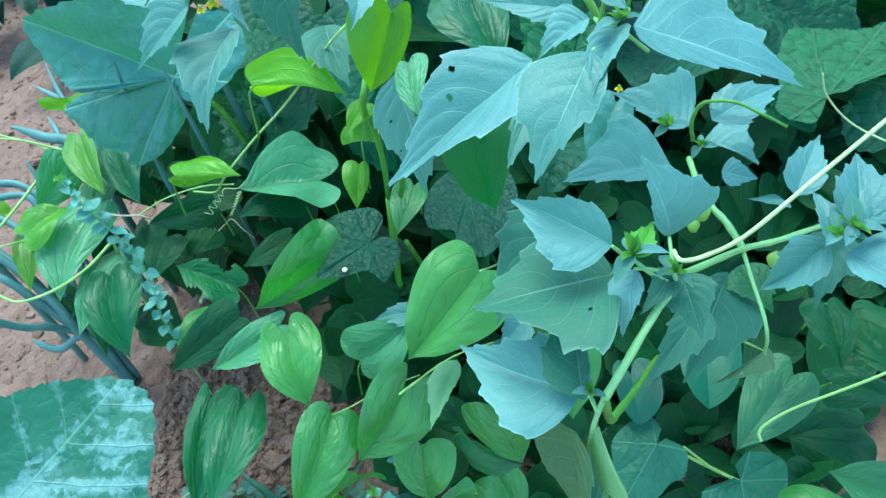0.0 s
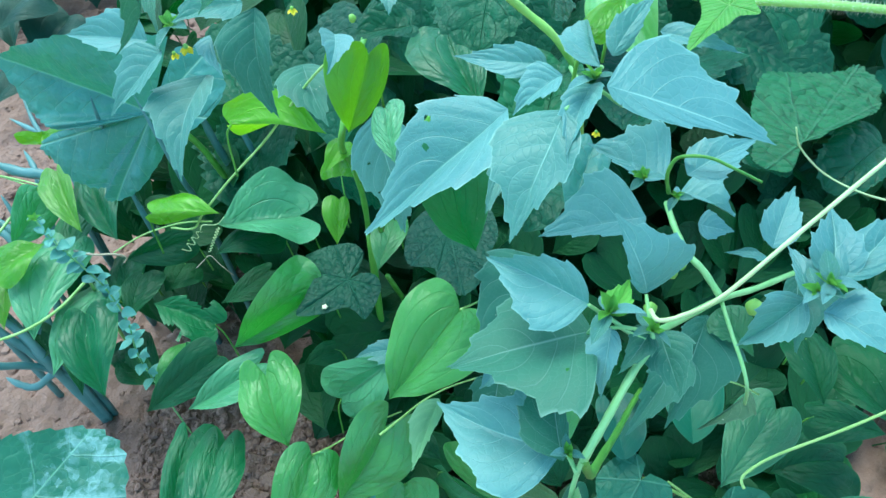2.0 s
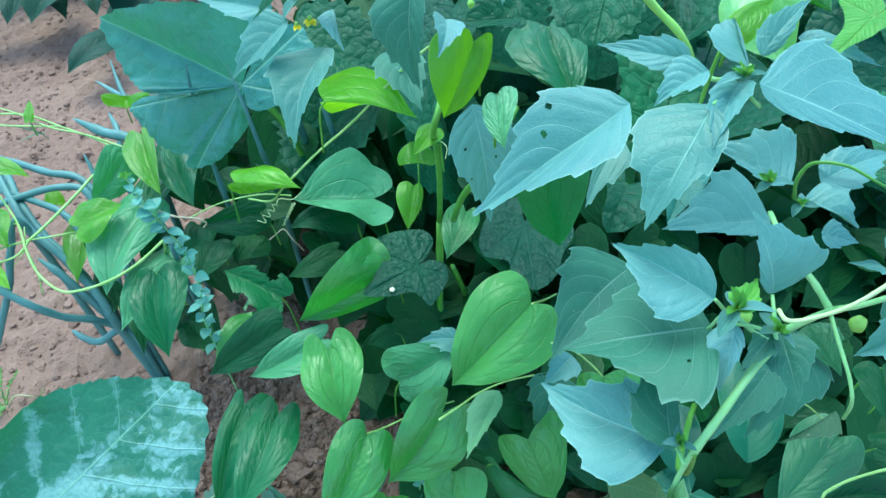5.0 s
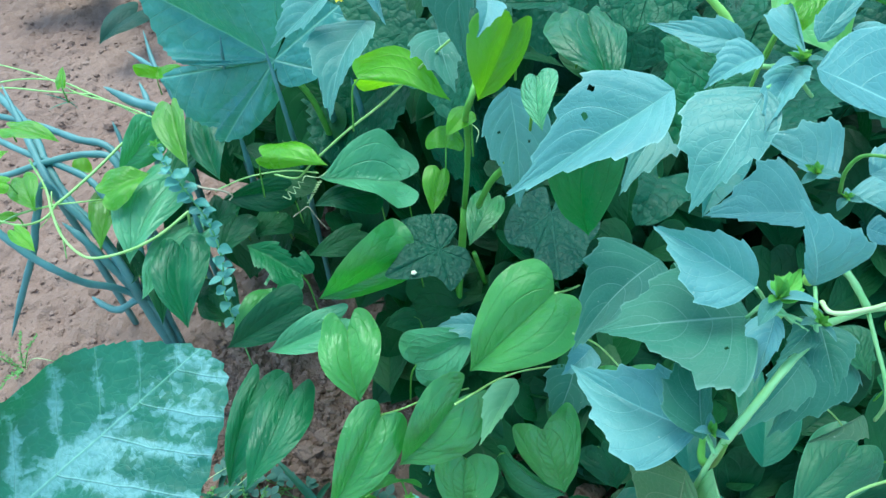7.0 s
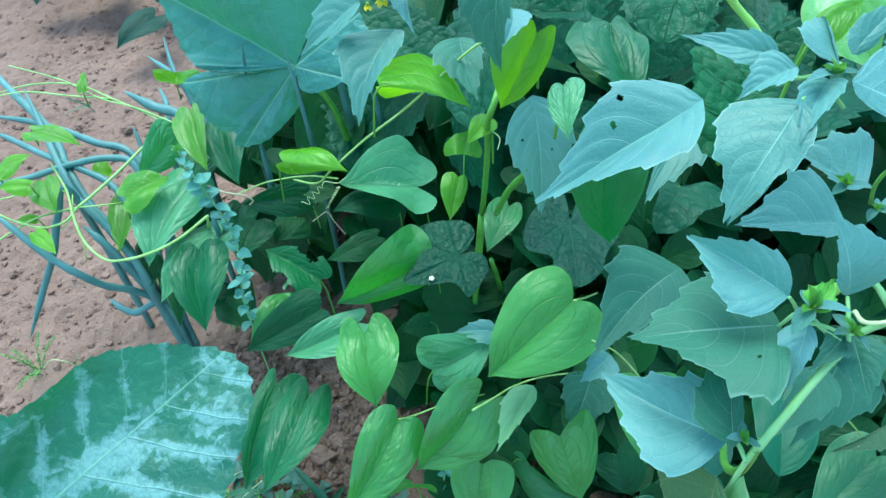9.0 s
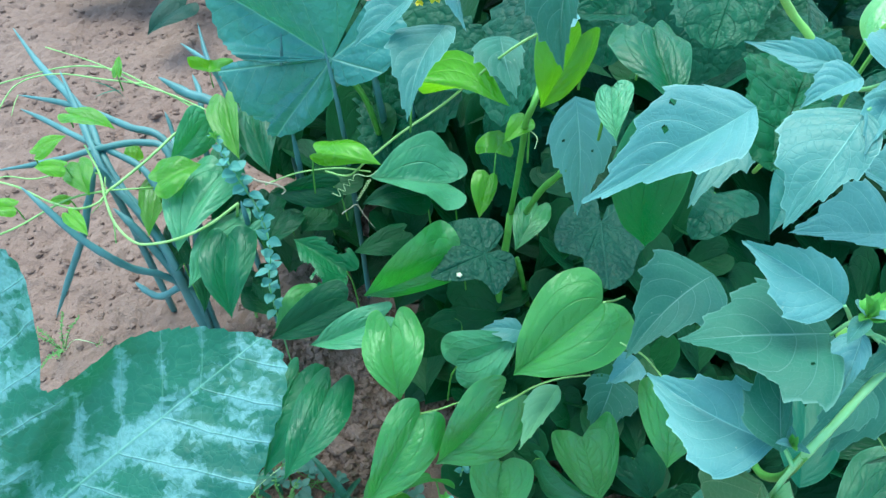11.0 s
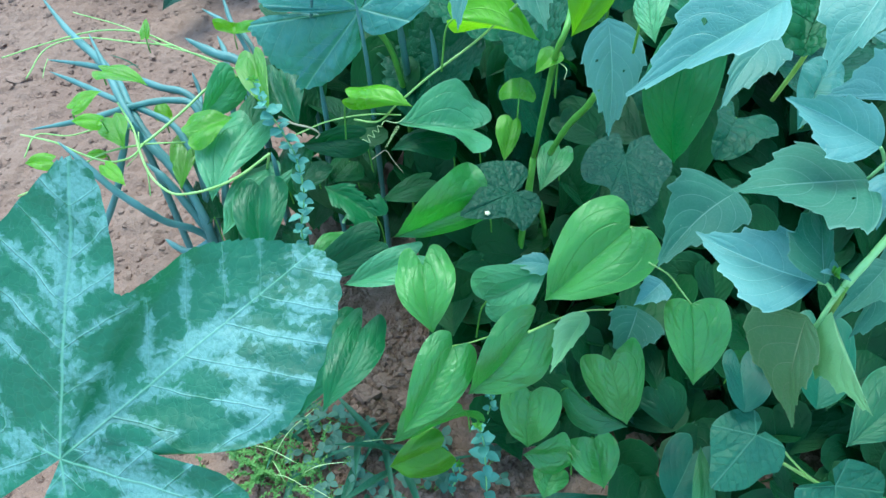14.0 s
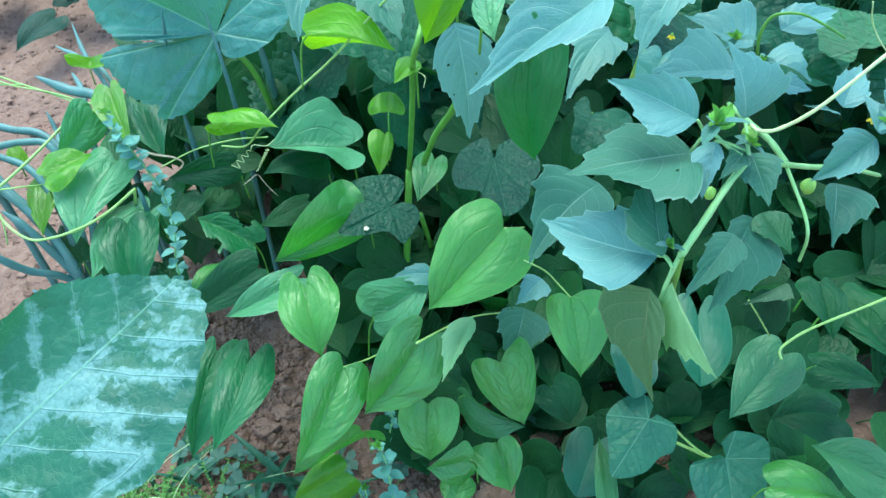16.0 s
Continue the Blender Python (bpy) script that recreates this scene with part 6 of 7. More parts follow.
# ---- broad lobed leaves ----
def palmate(parent, centre, spokes, mat, rows=240, cols=18, seed=3, arch=0.045, tooth=0.014, ripple=0.003):
    """A round lobed blade. Spokes, in order round the leaf: a point of its edge and whether a main vein runs to it."""
    C = Vector(centre)
    arms = [Vector(p) - C for p, _ in spokes]
    veins = [i for i, (_, v) in enumerate(spokes) if v]
    normal = Vector((0, 0, 0))
    for a, b in zip(arms, arms[1:]):
        normal += a.cross(b)
    normal.normalize()
    if normal.z < 0:
        normal = -normal
    edge = smooth_line([tuple(a) for a in arms], rows + 1)
    verts, uvs, faces = [C], [(0.0, 0.5)], []
    n = len(arms) - 1
    reach = sum(arms[v].length for v in veins) / len(veins)
    for i in range(rows + 1):
        x = i / rows * n
        before = max([v for v in veins if v <= x], default=None)
        after = min([v for v in veins if v > x], default=None)
        if before is None:
            side = -min(1.0, (after - x) * 0.5)
        elif after is None:
            side = min(1.0, (x - before) * 0.5)
        else:
            f = (x - before) / (after - before)
            side = 2 * f if f < 0.5 else 2 * f - 2
        rib = arms[min(veins, key=lambda w: arms[w].angle(Vector(edge[i])))].normalized()
        saw = (i * 0.27 + 0.3) % 1.0
        out = Vector(edge[i])
        for k in range(1, cols + 1):
            r = k / cols
            p = C + out * (r + tooth * (saw - 0.5) * r ** 8)
            h = arch * out.length * r * math.sin(math.pi * r * 0.9) * abs(math.sin(math.pi * side))
            h += 0.05 * out.length * noise.noise(p * 15 + Vector((seed, 0, 0))) * r + 0.014 * out.length * noise.noise(p * 48)
            h += ripple * out.length * r * math.sin((r - 0.3 * abs(side)) * 34) * abs(math.sin(math.pi * side))
            verts.append(p + normal * h)
            along = (p - C).dot(rib)
            apart = ((p - C) - rib * along).length / reach
            uvs.append((along / reach - 0.8 * apart, 0.5 + 0.5 * min(1.0, apart)))
    for i in range(rows):
        faces.append((0, 1 + i * cols, 1 + (i + 1) * cols))
        for k in range(cols - 1):
            a = 1 + i * cols + k
            faces.append((a, a + 1, a + 1 + cols, a + cols))
    CANOPY.extend((C + arms[v] * 0.5, arms[v].length * 0.5) for v in veins)
    return mesh_part("leaf", verts, faces, MAT[mat], parent, "", uvs)


squash = thing("squash_plant", (-0.40, 0.10, 0.0), "squash leaf mottled with silver patches on a stout stalk", "plant")
SQ = (-0.3829, 0.1229, 0.4217)
palmate(squash, SQ, [
    ((-0.4356, 0.0927, 0.3971), 0), ((-0.4593, 0.1496, 0.4485), 1), ((-0.4339, 0.2275, 0.5232), 0), ((-0.3915, 0.2596, 0.5607), 0), ((-0.3754, 0.2664, 0.5687), 1),
    ((-0.3567, 0.2563, 0.5590), 0), ((-0.3461, 0.2244, 0.5277), 0), ((-0.3454, 0.2039, 0.5054), 0), ((-0.3290, 0.2132, 0.5063), 0),
    ((-0.3049, 0.2450, 0.5069), 0), ((-0.2808, 0.2573, 0.5034), 0), ((-0.2621, 0.2624, 0.5006), 0), ((-0.2225, 0.2626, 0.4925), 1), ((-0.2026, 0.2468, 0.4777), 0), ((-0.2055, 0.2115, 0.4599), 0),
    ((-0.2158, 0.1715, 0.4449), 0), ((-0.2401, 0.1416, 0.4327), 0), ((-0.2899, 0.1278, 0.4358), 0), ((-0.3201, 0.1383, 0.4463), 0), ((-0.3471, 0.1401, 0.4422), 0),
    ((-0.3125, 0.1258, 0.4349), 0), ((-0.2654, 0.1163, 0.4313), 0), ((-0.2409, 0.0947, 0.4111), 1), ((-0.2816, 0.0674, 0.3819), 0), ((-0.3660, 0.0629, 0.3679), 1), ((-0.4046, 0.0763, 0.3812), 0)], "silver", arch=0.02, tooth=0.017)
tube("petiole", squash, [(-0.40, 0.10, -0.02), (-0.40, 0.10, 0.15), (-0.395, 0.12, 0.30), (SQ[0], SQ[1], SQ[2] - 0.006)], 0.006, 0.003, "stem_pale")

PK = (-0.2517, 0.6460, 0.4532)
palmate(pumpkin, PK, [
    ((-0.2149, 0.6716, 0.5213), 0), ((-0.2496, 0.6637, 0.5353), 0), ((-0.2855, 0.6664, 0.5387), 0), ((-0.3409, 0.6835, 0.5287), 0), ((-0.3990, 0.7101, 0.5004), 1), ((-0.3941, 0.6948, 0.4735), 0), ((-0.3828, 0.6801, 0.4470), 0), ((-0.3648, 0.6534, 0.4502), 0), ((-0.3529, 0.6480, 0.4454), 0), ((-0.3264, 0.6433, 0.4481), 0), ((-0.2986, 0.6471, 0.4442), 0), ((-0.3376, 0.6688, 0.4279), 0), ((-0.3721, 0.6827, 0.4185), 0), ((-0.3956, 0.6802, 0.4054), 1), ((-0.3850, 0.6700, 0.3909), 0), ((-0.3686, 0.6566, 0.3729), 0), ((-0.3514, 0.6482, 0.3640), 0), ((-0.3340, 0.6446, 0.3639), 0), ((-0.3387, 0.6398, 0.3535), 0), ((-0.3279, 0.6353, 0.3496), 1), ((-0.2928, 0.6268, 0.3692), 0), ((-0.2679, 0.6336, 0.3908), 0), ((-0.2540, 0.6398, 0.4073), 1), ((-0.2533, 0.6317, 0.4346), 0), ((-0.2496, 0.6382, 0.4480), 0), ((-0.2456, 0.6281, 0.4373), 0), ((-0.2280, 0.6256, 0.4346), 0), ((-0.1956, 0.6288, 0.4498), 1), ((-0.1690, 0.6453, 0.4769), 0), ((-0.1819, 0.6716, 0.5003), 1), ((-0.2134, 0.6765, 0.5055), 0)], "squash", seed=8, tooth=0.035, ripple=0.008)

palmate(runner, (0.2055, 0.2797, 0.6463), [((0.1902, 0.2582, 0.6536), 0), ((0.1820, 0.2501, 0.6569), 0), ((0.1710, 0.2517, 0.6593), 1), ((0.1683, 0.2614, 0.6584), 0), ((0.1806, 0.2838, 0.6516), 0), ((0.1901, 0.3084, 0.6452), 0), ((0.2042, 0.3330, 0.6377), 1), ((0.2232, 0.3610, 0.6284), 0), ((0.2405, 0.3652, 0.6235), 1), ((0.2607, 0.3668, 0.6183), 0), ((0.2791, 0.3713, 0.6131), 0), ((0.3060, 0.3887, 0.6037), 1), ((0.3060, 0.3660, 0.6075), 0), ((0.2870, 0.3338, 0.6175), 1), ((0.2672, 0.3145, 0.6256), 0), ((0.2418, 0.3021, 0.6338), 0), ((0.2182, 0.2848, 0.6424), 0)], "quilted", seed=11, tooth=0.04, ripple=0.006, arch=0.015)
palmate(runner, (0.1467, 0.2786, 0.7332), [((0.1516, 0.2812, 0.7356), 0), ((0.1512, 0.2887, 0.7367), 1), ((0.1467, 0.2950, 0.7359), 0), ((0.1383, 0.2944, 0.7323), 1), ((0.1377, 0.2867, 0.7308), 0), ((0.1357, 0.2791, 0.7287), 0), ((0.1297, 0.2727, 0.7251), 0), ((0.1263, 0.2648, 0.7224), 1), ((0.1350, 0.2675, 0.7265), 0), ((0.1432, 0.2688, 0.7301), 0), ((0.1482, 0.2705, 0.7324), 0), ((0.1549, 0.2669, 0.7346), 1), ((0.1553, 0.2735, 0.7359), 0), ((0.1557, 0.2803, 0.7372), 1), ((0.1525, 0.2805, 0.7359), 0)], "tender", seed=12, tooth=0.04, ripple=0.002)
leaf(runner, "smooth", (0.1091, 0.3261, 0.7290), (0.1216, 0.2753, 0.7075), (0.1003, 0.3130, 0.7090), (0.1321, 0.2888, 0.7297), "fresh", seed=80, arch=0.16, camber=0.2)
leaf(runner, "smooth", (0.1575, 0.3161, 0.7283), (0.1301, 0.3172, 0.7170), (0.1457, 0.3369, 0.7274), (0.1434, 0.3041, 0.7201), "fresh", seed=158, arch=0.1)
palmate(cucumber, (-0.0762, 0.4944, 0.3273), [((-0.0656, 0.5035, 0.3284), 0), ((-0.0585, 0.5230, 0.3322), 1), ((-0.0679, 0.5353, 0.3357), 0), ((-0.0873, 0.5354, 0.3375), 1), ((-0.1052, 0.5309, 0.3381), 0), ((-0.1184, 0.5238, 0.3376), 0), ((-0.1119, 0.5071, 0.3333), 1), ((-0.1195, 0.4824, 0.3285), 0), ((-0.1294, 0.4607, 0.3245), 1), ((-0.1043, 0.4591, 0.3219), 0), ((-0.0827, 0.4646, 0.3213), 0), ((-0.0724, 0.4599, 0.3193), 0), ((-0.0624, 0.4508, 0.3164), 1), ((-0.0497, 0.4681, 0.3191), 0), ((-0.0436, 0.4840, 0.3221), 1), ((-0.0485, 0.4977, 0.3256), 0), ((-0.0619, 0.5015, 0.3276), 0)], "cucumber", seed=5, tooth=0.008)
palmate(cucumber, (0.0314, 0.4778, 0.4025), [((0.0375, 0.4962, 0.4051), 0), ((0.0571, 0.5070, 0.4052), 1), ((0.0718, 0.4940, 0.4040), 0), ((0.0747, 0.4615, 0.4025), 1), ((0.0618, 0.4372, 0.4023), 0), ((0.0536, 0.4129, 0.4025), 0), ((0.0331, 0.3957, 0.4033), 1), ((0.0143, 0.4138, 0.4033), 0), ((0.0112, 0.4300, 0.4034), 0), ((-0.0089, 0.4372, 0.4040), 1), ((-0.0130, 0.4565, 0.4046), 0), ((-0.0047, 0.4830, 0.4055), 0), ((0.0103, 0.5002, 0.4061), 1), ((0.0260, 0.5075, 0.4062), 0), ((0.0294, 0.4950, 0.4052), 0)], "cucumber", seed=6)
palmate(glory, (0.1911, 0.3038, 0.1776), [((0.2035, 0.3111, 0.1736), 0), ((0.2214, 0.2970, 0.1684), 1), ((0.2146, 0.2750, 0.1596), 0), ((0.1987, 0.2693, 0.1569), 0), ((0.1764, 0.2553, 0.1510), 0), ((0.1447, 0.2550, 0.1501), 1), ((0.1453, 0.2847, 0.1616), 0), ((0.1483, 0.3144, 0.1735), 1), ((0.1710, 0.3303, 0.1806), 0), ((0.1933, 0.3312, 0.1817), 1), ((0.2008, 0.3204, 0.1774), 0)], "glory_round", seed=7)
palmate(glory, (0.2683, 0.2629, 0.1575), [((0.2593, 0.2635, 0.1672), 0), ((0.2478, 0.2609, 0.1660), 0), ((0.2252, 0.2547, 0.1630), 1), ((0.2239, 0.2290, 0.1535), 0), ((0.2357, 0.2072, 0.1459), 0), ((0.2604, 0.1995, 0.1437), 1), ((0.2908, 0.2144, 0.1497), 0), ((0.3111, 0.2560, 0.1657), 1), ((0.3093, 0.2754, 0.1731), 0), ((0.2807, 0.2844, 0.1759), 1), ((0.2630, 0.2743, 0.1715), 0)], "glory_round", seed=9)


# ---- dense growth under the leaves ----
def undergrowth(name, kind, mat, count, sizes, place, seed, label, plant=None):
    """Leaves that fill the bed below the canopy; those hiding it from the camera are dropped."""
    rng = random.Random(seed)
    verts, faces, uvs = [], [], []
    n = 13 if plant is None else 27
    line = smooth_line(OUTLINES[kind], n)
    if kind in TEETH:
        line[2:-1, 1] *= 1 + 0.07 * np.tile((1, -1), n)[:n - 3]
    # near the camera's path; placement is fitted to the view from here
    camera_eye = Vector((-0.04, -0.03, 0.9))
    upper = [((c - camera_eye).normalized(), (c - camera_eye).length, r) for c, r in CANOPY]
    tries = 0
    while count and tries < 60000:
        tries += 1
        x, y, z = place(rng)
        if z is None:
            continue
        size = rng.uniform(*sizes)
        way = Vector((x, y, z)) - camera_eye
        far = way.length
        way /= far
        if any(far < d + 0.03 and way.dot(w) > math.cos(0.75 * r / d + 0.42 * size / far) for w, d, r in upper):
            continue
        m = pose(x, y, z, rng.uniform(-60, 12), rng.uniform(-28, 28), rng.gauss(180, 70)) @ Matrix.Translation((0, -0.4 * size, 0))
        start = len(verts)
        wide = rng.uniform(0.40, 0.52)
        for side in (1, -1):
            for i in range(n):
                for k in range(4):
                    f = k / 3
                    u = (i / (n - 1)) ** 1.3
                    u, v = u + (line[i][0] - u) * f, line[i][1] * f * wide * side
                    verts.append(m @ Vector((v * size, u * size, size * (0.25 * abs(v) - 0.15 * u * u))))
                    uvs.append((i / (n - 1), 0.5 + 0.5 * f * side))
        for side in (0, 1):
            for i in range(n - 1):
                for k in range(3):
                    a = start + side * n * 4 + i * 4 + k
                    faces.append((a, a + 1, a + 5, a + 4))
        foot = m @ Vector((0, 0, 0))
        low = foot + Vector((rng.uniform(-0.03, 0.03), rng.uniform(0, 0.05), -rng.uniform(0.05, 0.12)))
        start = len(verts)
        for p in (foot, (foot + low) * 0.5 + Vector((0, 0, 0.012)), low):
            for dx, dy in ((0.0011, 0), (-0.0006, 0.001), (-0.0006, -0.001)):
                verts.append(p + Vector((dx, dy, 0)))
                uvs.append((0.5, 0.5))
        for i in (0, 3):
            for j in range(3):
                k = (j + 1) % 3
                faces.append((start + i + j, start + i + k, start + i + 3 + k, start + i + 3 + j))
        count -= 1
        if plant is not None:
            mesh_part("leaf", verts, faces, MAT[mat], plant, "", uvs)
            verts, faces, uvs = [], [], []
    if plant is not None:
        return
    ob = mesh_part(name, verts, faces, MAT[mat], None, "", uvs)
    tagged(ob, label, "foliage", kind="stuff")


def low_bed(rng):
    x, y = rng.uniform(-0.42, 1.0), rng.uniform(0.20, 1.5)
    if ((x - 0.3) / 0.8) ** 2 + ((y - 0.85) / 0.8) ** 2 > 1 + 0.5 * noise.noise((x * 4, y * 4, 2)):
        return x, y, None
    if ((x + 0.25) / 0.10) ** 2 + ((y - 0.52) / 0.12) ** 2 < 1:
        return x, y, None
    if x > 0.0 and y < 0.40:
        return x, y, rng.uniform(0.015, 0.06) if rng.random() < 0.16 else None
    if (x < -0.08 and y < 0.47) or (x < 0.13 and y < 0.34) or (x < -0.30 and y < 0.58 + (-0.30 - x)):
        return x, y, None
    return x, y, rng.uniform(0.02, 0.09 + 0.28 * min(1.0, max(0.0, (y - 0.35) / 0.4)))


def back_bed(rng):
    x, y = rng.uniform(-0.22, 1.1), rng.uniform(0.62, 1.7)
    if x < -0.22 + (y - 0.62) * 0.25 or ((x - 0.4) / 0.75) ** 2 + ((y - 0.9) / 0.85) ** 2 > 1 + 0.5 * noise.noise((x * 4, y * 4, 6)):
        return x, y, None
    return x, y, rng.uniform(0.12, 0.52)


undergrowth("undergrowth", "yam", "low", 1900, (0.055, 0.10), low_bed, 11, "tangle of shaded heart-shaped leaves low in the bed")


def far_bed(rng):
    x, y = rng.uniform(-1.6, -0.42), rng.uniform(1.64, 2.5)
    return x, y, rng.uniform(0.03, 0.22)


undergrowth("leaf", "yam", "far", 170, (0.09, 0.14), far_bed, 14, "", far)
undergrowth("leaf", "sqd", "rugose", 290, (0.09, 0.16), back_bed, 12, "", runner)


# ---- small growth, flowers and litter ----
def blade_mesh(name, mat, long, wide, fold, droop, rows=7):
    """A small leaf along y, folded up along its middle."""
    me = bpy.data.meshes.new(name)
    verts, faces, uvs = [], [], []
    for i in range(rows + 1):
        s = i / rows
        w = wide * 0.5 * math.sin(math.pi * s ** 0.8) ** 0.8
        for k in (-1, -0.5, 0, 0.5, 1):
            verts.append((w * k, long * s, fold * abs(k) * w - droop * long * s * s))
            uvs.append((s, 0.5 + 0.5 * k))
    for i in range(rows):
        for k in range(4):
            a = i * 5 + k
            faces.append((a, a + 1, a + 6, a + 5))
    me.from_pydata(verts, [], faces)
    layer = me.uv_layers.new(name="UVMap")
    for loop in me.loops:
        layer.data[loop.index].uv = uvs[loop.vertex_index]
    me.polygons.foreach_set("use_smooth", [True] * len(me.polygons))
    me.materials.append(MAT[mat])
    return me


def place_blade(name, me, parent, p, pitch, turn, size, roll=0.0):
    ob = new(name, me)
    ob.parent = parent
    ob.matrix_parent_inverse = Matrix.Translation(-parent.location)
    ob.matrix_basis = pose(p[0], p[1], p[2], pitch, roll, turn) @ Matrix.Scale(size, 4)
    return ob


HERB_LEAF = blade_mesh("herb_leaf", "herb", 1.0, 0.72, 0.35, 0.12)
SHOOT_LEAF = blade_mesh("shoot_leaf", "tender", 1.0, 0.55, 0.6, 0.15)
CHERRY_LEAF = blade_mesh("small_cherry_leaf", "phys", 1.0, 0.5, 0.5, 0.2)
WEED_LEAF = blade_mesh("weed_leaf", "weed", 1.0, 0.4, 0.3, 0.1, 3)
GRASS_LEAF = blade_mesh("grass_leaf", "grass", 1.0, 0.085, 0.5, 0.45, 9)
CLOVER_LEAF = blade_mesh("round_leaf", "creeper", 1.0, 0.78, 0.15, 0.05, 6)
PETAL = blade_mesh("petal", "petal", 1.0, 0.8, 0.5, -0.25, 5)


def herb(line, pairs, size, label, seed):
    """An upright little herb with crossed pairs of leaves."""
    rng = random.Random(seed)
    line = [Vector(p) for p in line]
    plant = thing("herb", (line[0].x, line[0].y, 0.0), label, "herb", "bluish herbs")
    tube("stem", plant, [(line[0].x, line[0].y, -0.01), *line], 0.0011, 0.0007, "stem_pale", sides=6)
    run = smooth_line(line, pairs)
    for i, p in enumerate(run):
        turn = 90 * (i % 2) + rng.uniform(-25, 25)
        big = size * (1.0 if i < pairs - 4 else 0.45 + 0.12 * (pairs - i)) * rng.uniform(0.75, 1.2)
        for half in (0, 180):
            place_blade("leaf", HERB_LEAF, plant, p, rng.uniform(-12, 38), turn + half + rng.uniform(-12, 12), big, rng.uniform(-20, 20))
    for i in range(5):
        place_blade("bud_leaf", SHOOT_LEAF, plant, run[-1], rng.uniform(25, 60), i * 72, size * 0.5)
    return plant


herb([(-0.3177, 0.4865, 0.2130), (-0.3157, 0.4887, 0.2672), (-0.3041, 0.4871, 0.3174), (-0.3042, 0.4883, 0.3710), (-0.3137, 0.4920, 0.4013), (-0.3276, 0.5000, 0.4291), (-0.3411, 0.5143, 0.4490)], 24, 0.0150, "slender herb with small paired bluish leaves", 1)
herb([(-0.0864, 0.2735, 0.0584), (-0.0900, 0.2821, 0.1204), (-0.0930, 0.2842, 0.1628), (-0.0997, 0.2860, 0.1911)], 8, 0.016, "low herb with rounded pale bluish leaves on soil", 2)
herb([(-0.1268, 0.3058, 0.0303), (-0.1377, 0.3127, 0.0628), (-0.1447, 0.3184, 0.0811)], 5, 0.014, "low herb with rounded pale bluish leaves on soil", 3)
herb([(-0.1270, 0.2892, 0.0286), (-0.1185, 0.2898, 0.0571), (-0.1199, 0.2908, 0.0851)], 4, 0.014, "low herb with rounded pale bluish leaves on soil", 5)
herb([(-0.0894, 0.3578, 0.0811), (-0.0846, 0.3622, 0.1127), (-0.0925, 0.3650, 0.1282)], 5, 0.013, "low herb with rounded pale bluish leaves on soil", 4)


def shoot(parent, p, size, seed, count=7):
    """The tender middle of a shoot: small leaves round a bud."""
    rng = random.Random(seed)
    for i in range(count):
        place_blade("shoot_leaf", SHOOT_LEAF, parent, p, rng.uniform(20, 75), i * 137 + rng.uniform(-20, 20), size * rng.uniform(0.35, 0.95), rng.uniform(-20, 20))


def young_leaves(parent, p, size, seed, count=3):
    rng = random.Random(seed)
    for i in range(count):
        place_blade("young_leaf", CHERRY_LEAF, parent, p, rng.uniform(-10, 35), i * 360 / count + rng.uniform(-25, 25), size * rng.uniform(0.7, 1.2), rng.uniform(-20, 20))


for i, (p, size) in enumerate((((0.0749, 0.2267, 0.7439), 0.008), ((-0.0437, 0.2774, 0.7680), 0.008), ((0.1515, 0.1635, 0.6860), 0.009), ((-0.0434, 0.2792, 0.7680), 0.006),
                               ((-0.1185, 0.3959, 0.6888), 0.012), ((0.1470, 0.1630, 0.6837), 0.008), ((0.0694, 0.1648, 0.6857), 0.011), ((0.0854, 0.1594, 0.6780), 0.008), ((0.1024, 0.2317, 0.6848), 0.007),
                               ((0.1164, 0.2263, 0.6757), 0.006), ((0.0487, 0.1320, 0.6457), 0.006))):
    shoot(cherry, p, size, 40 + i)
    young_leaves(cherry, p, size * 1.3, 60 + i)


def flower(parent, p, face, size, seed):
    """A nodding yellow bell of five petals under its green cup."""
    rng = random.Random(seed)
    cup = ball("flower", parent, Vector(p) + Vector((0, 0, 0.001)), size * 0.3, "fruit", 1.2)
    for i in range(5):
        place_blade("petal", PETAL, cup, p, -48 + rng.uniform(-8, 8), face + i * 72, size)


def ball(name, parent, p, r, mat, tall=1.0, ribs=0.0, label=""):
    """A rounded body, ribbed where asked, drawn out to a tip below."""
    verts, faces = [], []
    rings, segs = 8, 15
    for i in range(rings + 1):
        a = math.pi * i / rings
        for j in range(segs):
            b = 2 * math.pi * j / segs
            q = r * math.sin(a) * (1 + ribs * math.cos(5 * b)) + 0.02 * r
            verts.append(Vector(p) + Vector((q * math.cos(b), q * math.sin(b), r * tall * (math.cos(a) - (0.4 * (i / rings) ** 4 if ribs else 0)))))
    for i in range(rings):
        for j in range(segs):
            k = (j + 1) % segs
            faces.append((i * segs + j, (i + 1) * segs + j, (i + 1) * segs + k, i * segs + k))
    return mesh_part(name, verts, faces, MAT[mat], parent, label)


flower(cherry, (-0.1134, 0.3906, 0.6776), 20, 0.0050, 1)
flower(cherry, (-0.0505, 0.3997, 0.6876), 50, 0.0036, 2)
flower(cherry, (0.1113, 0.3264, 0.6297), 10, 0.0030, 3)
flower(cherry, (-0.1233, 0.3972, 0.6703), 10, 0.0036, 4)
flower(cherry, (0.2873, 0.3364, 0.5478), 10, 0.0045, 5)
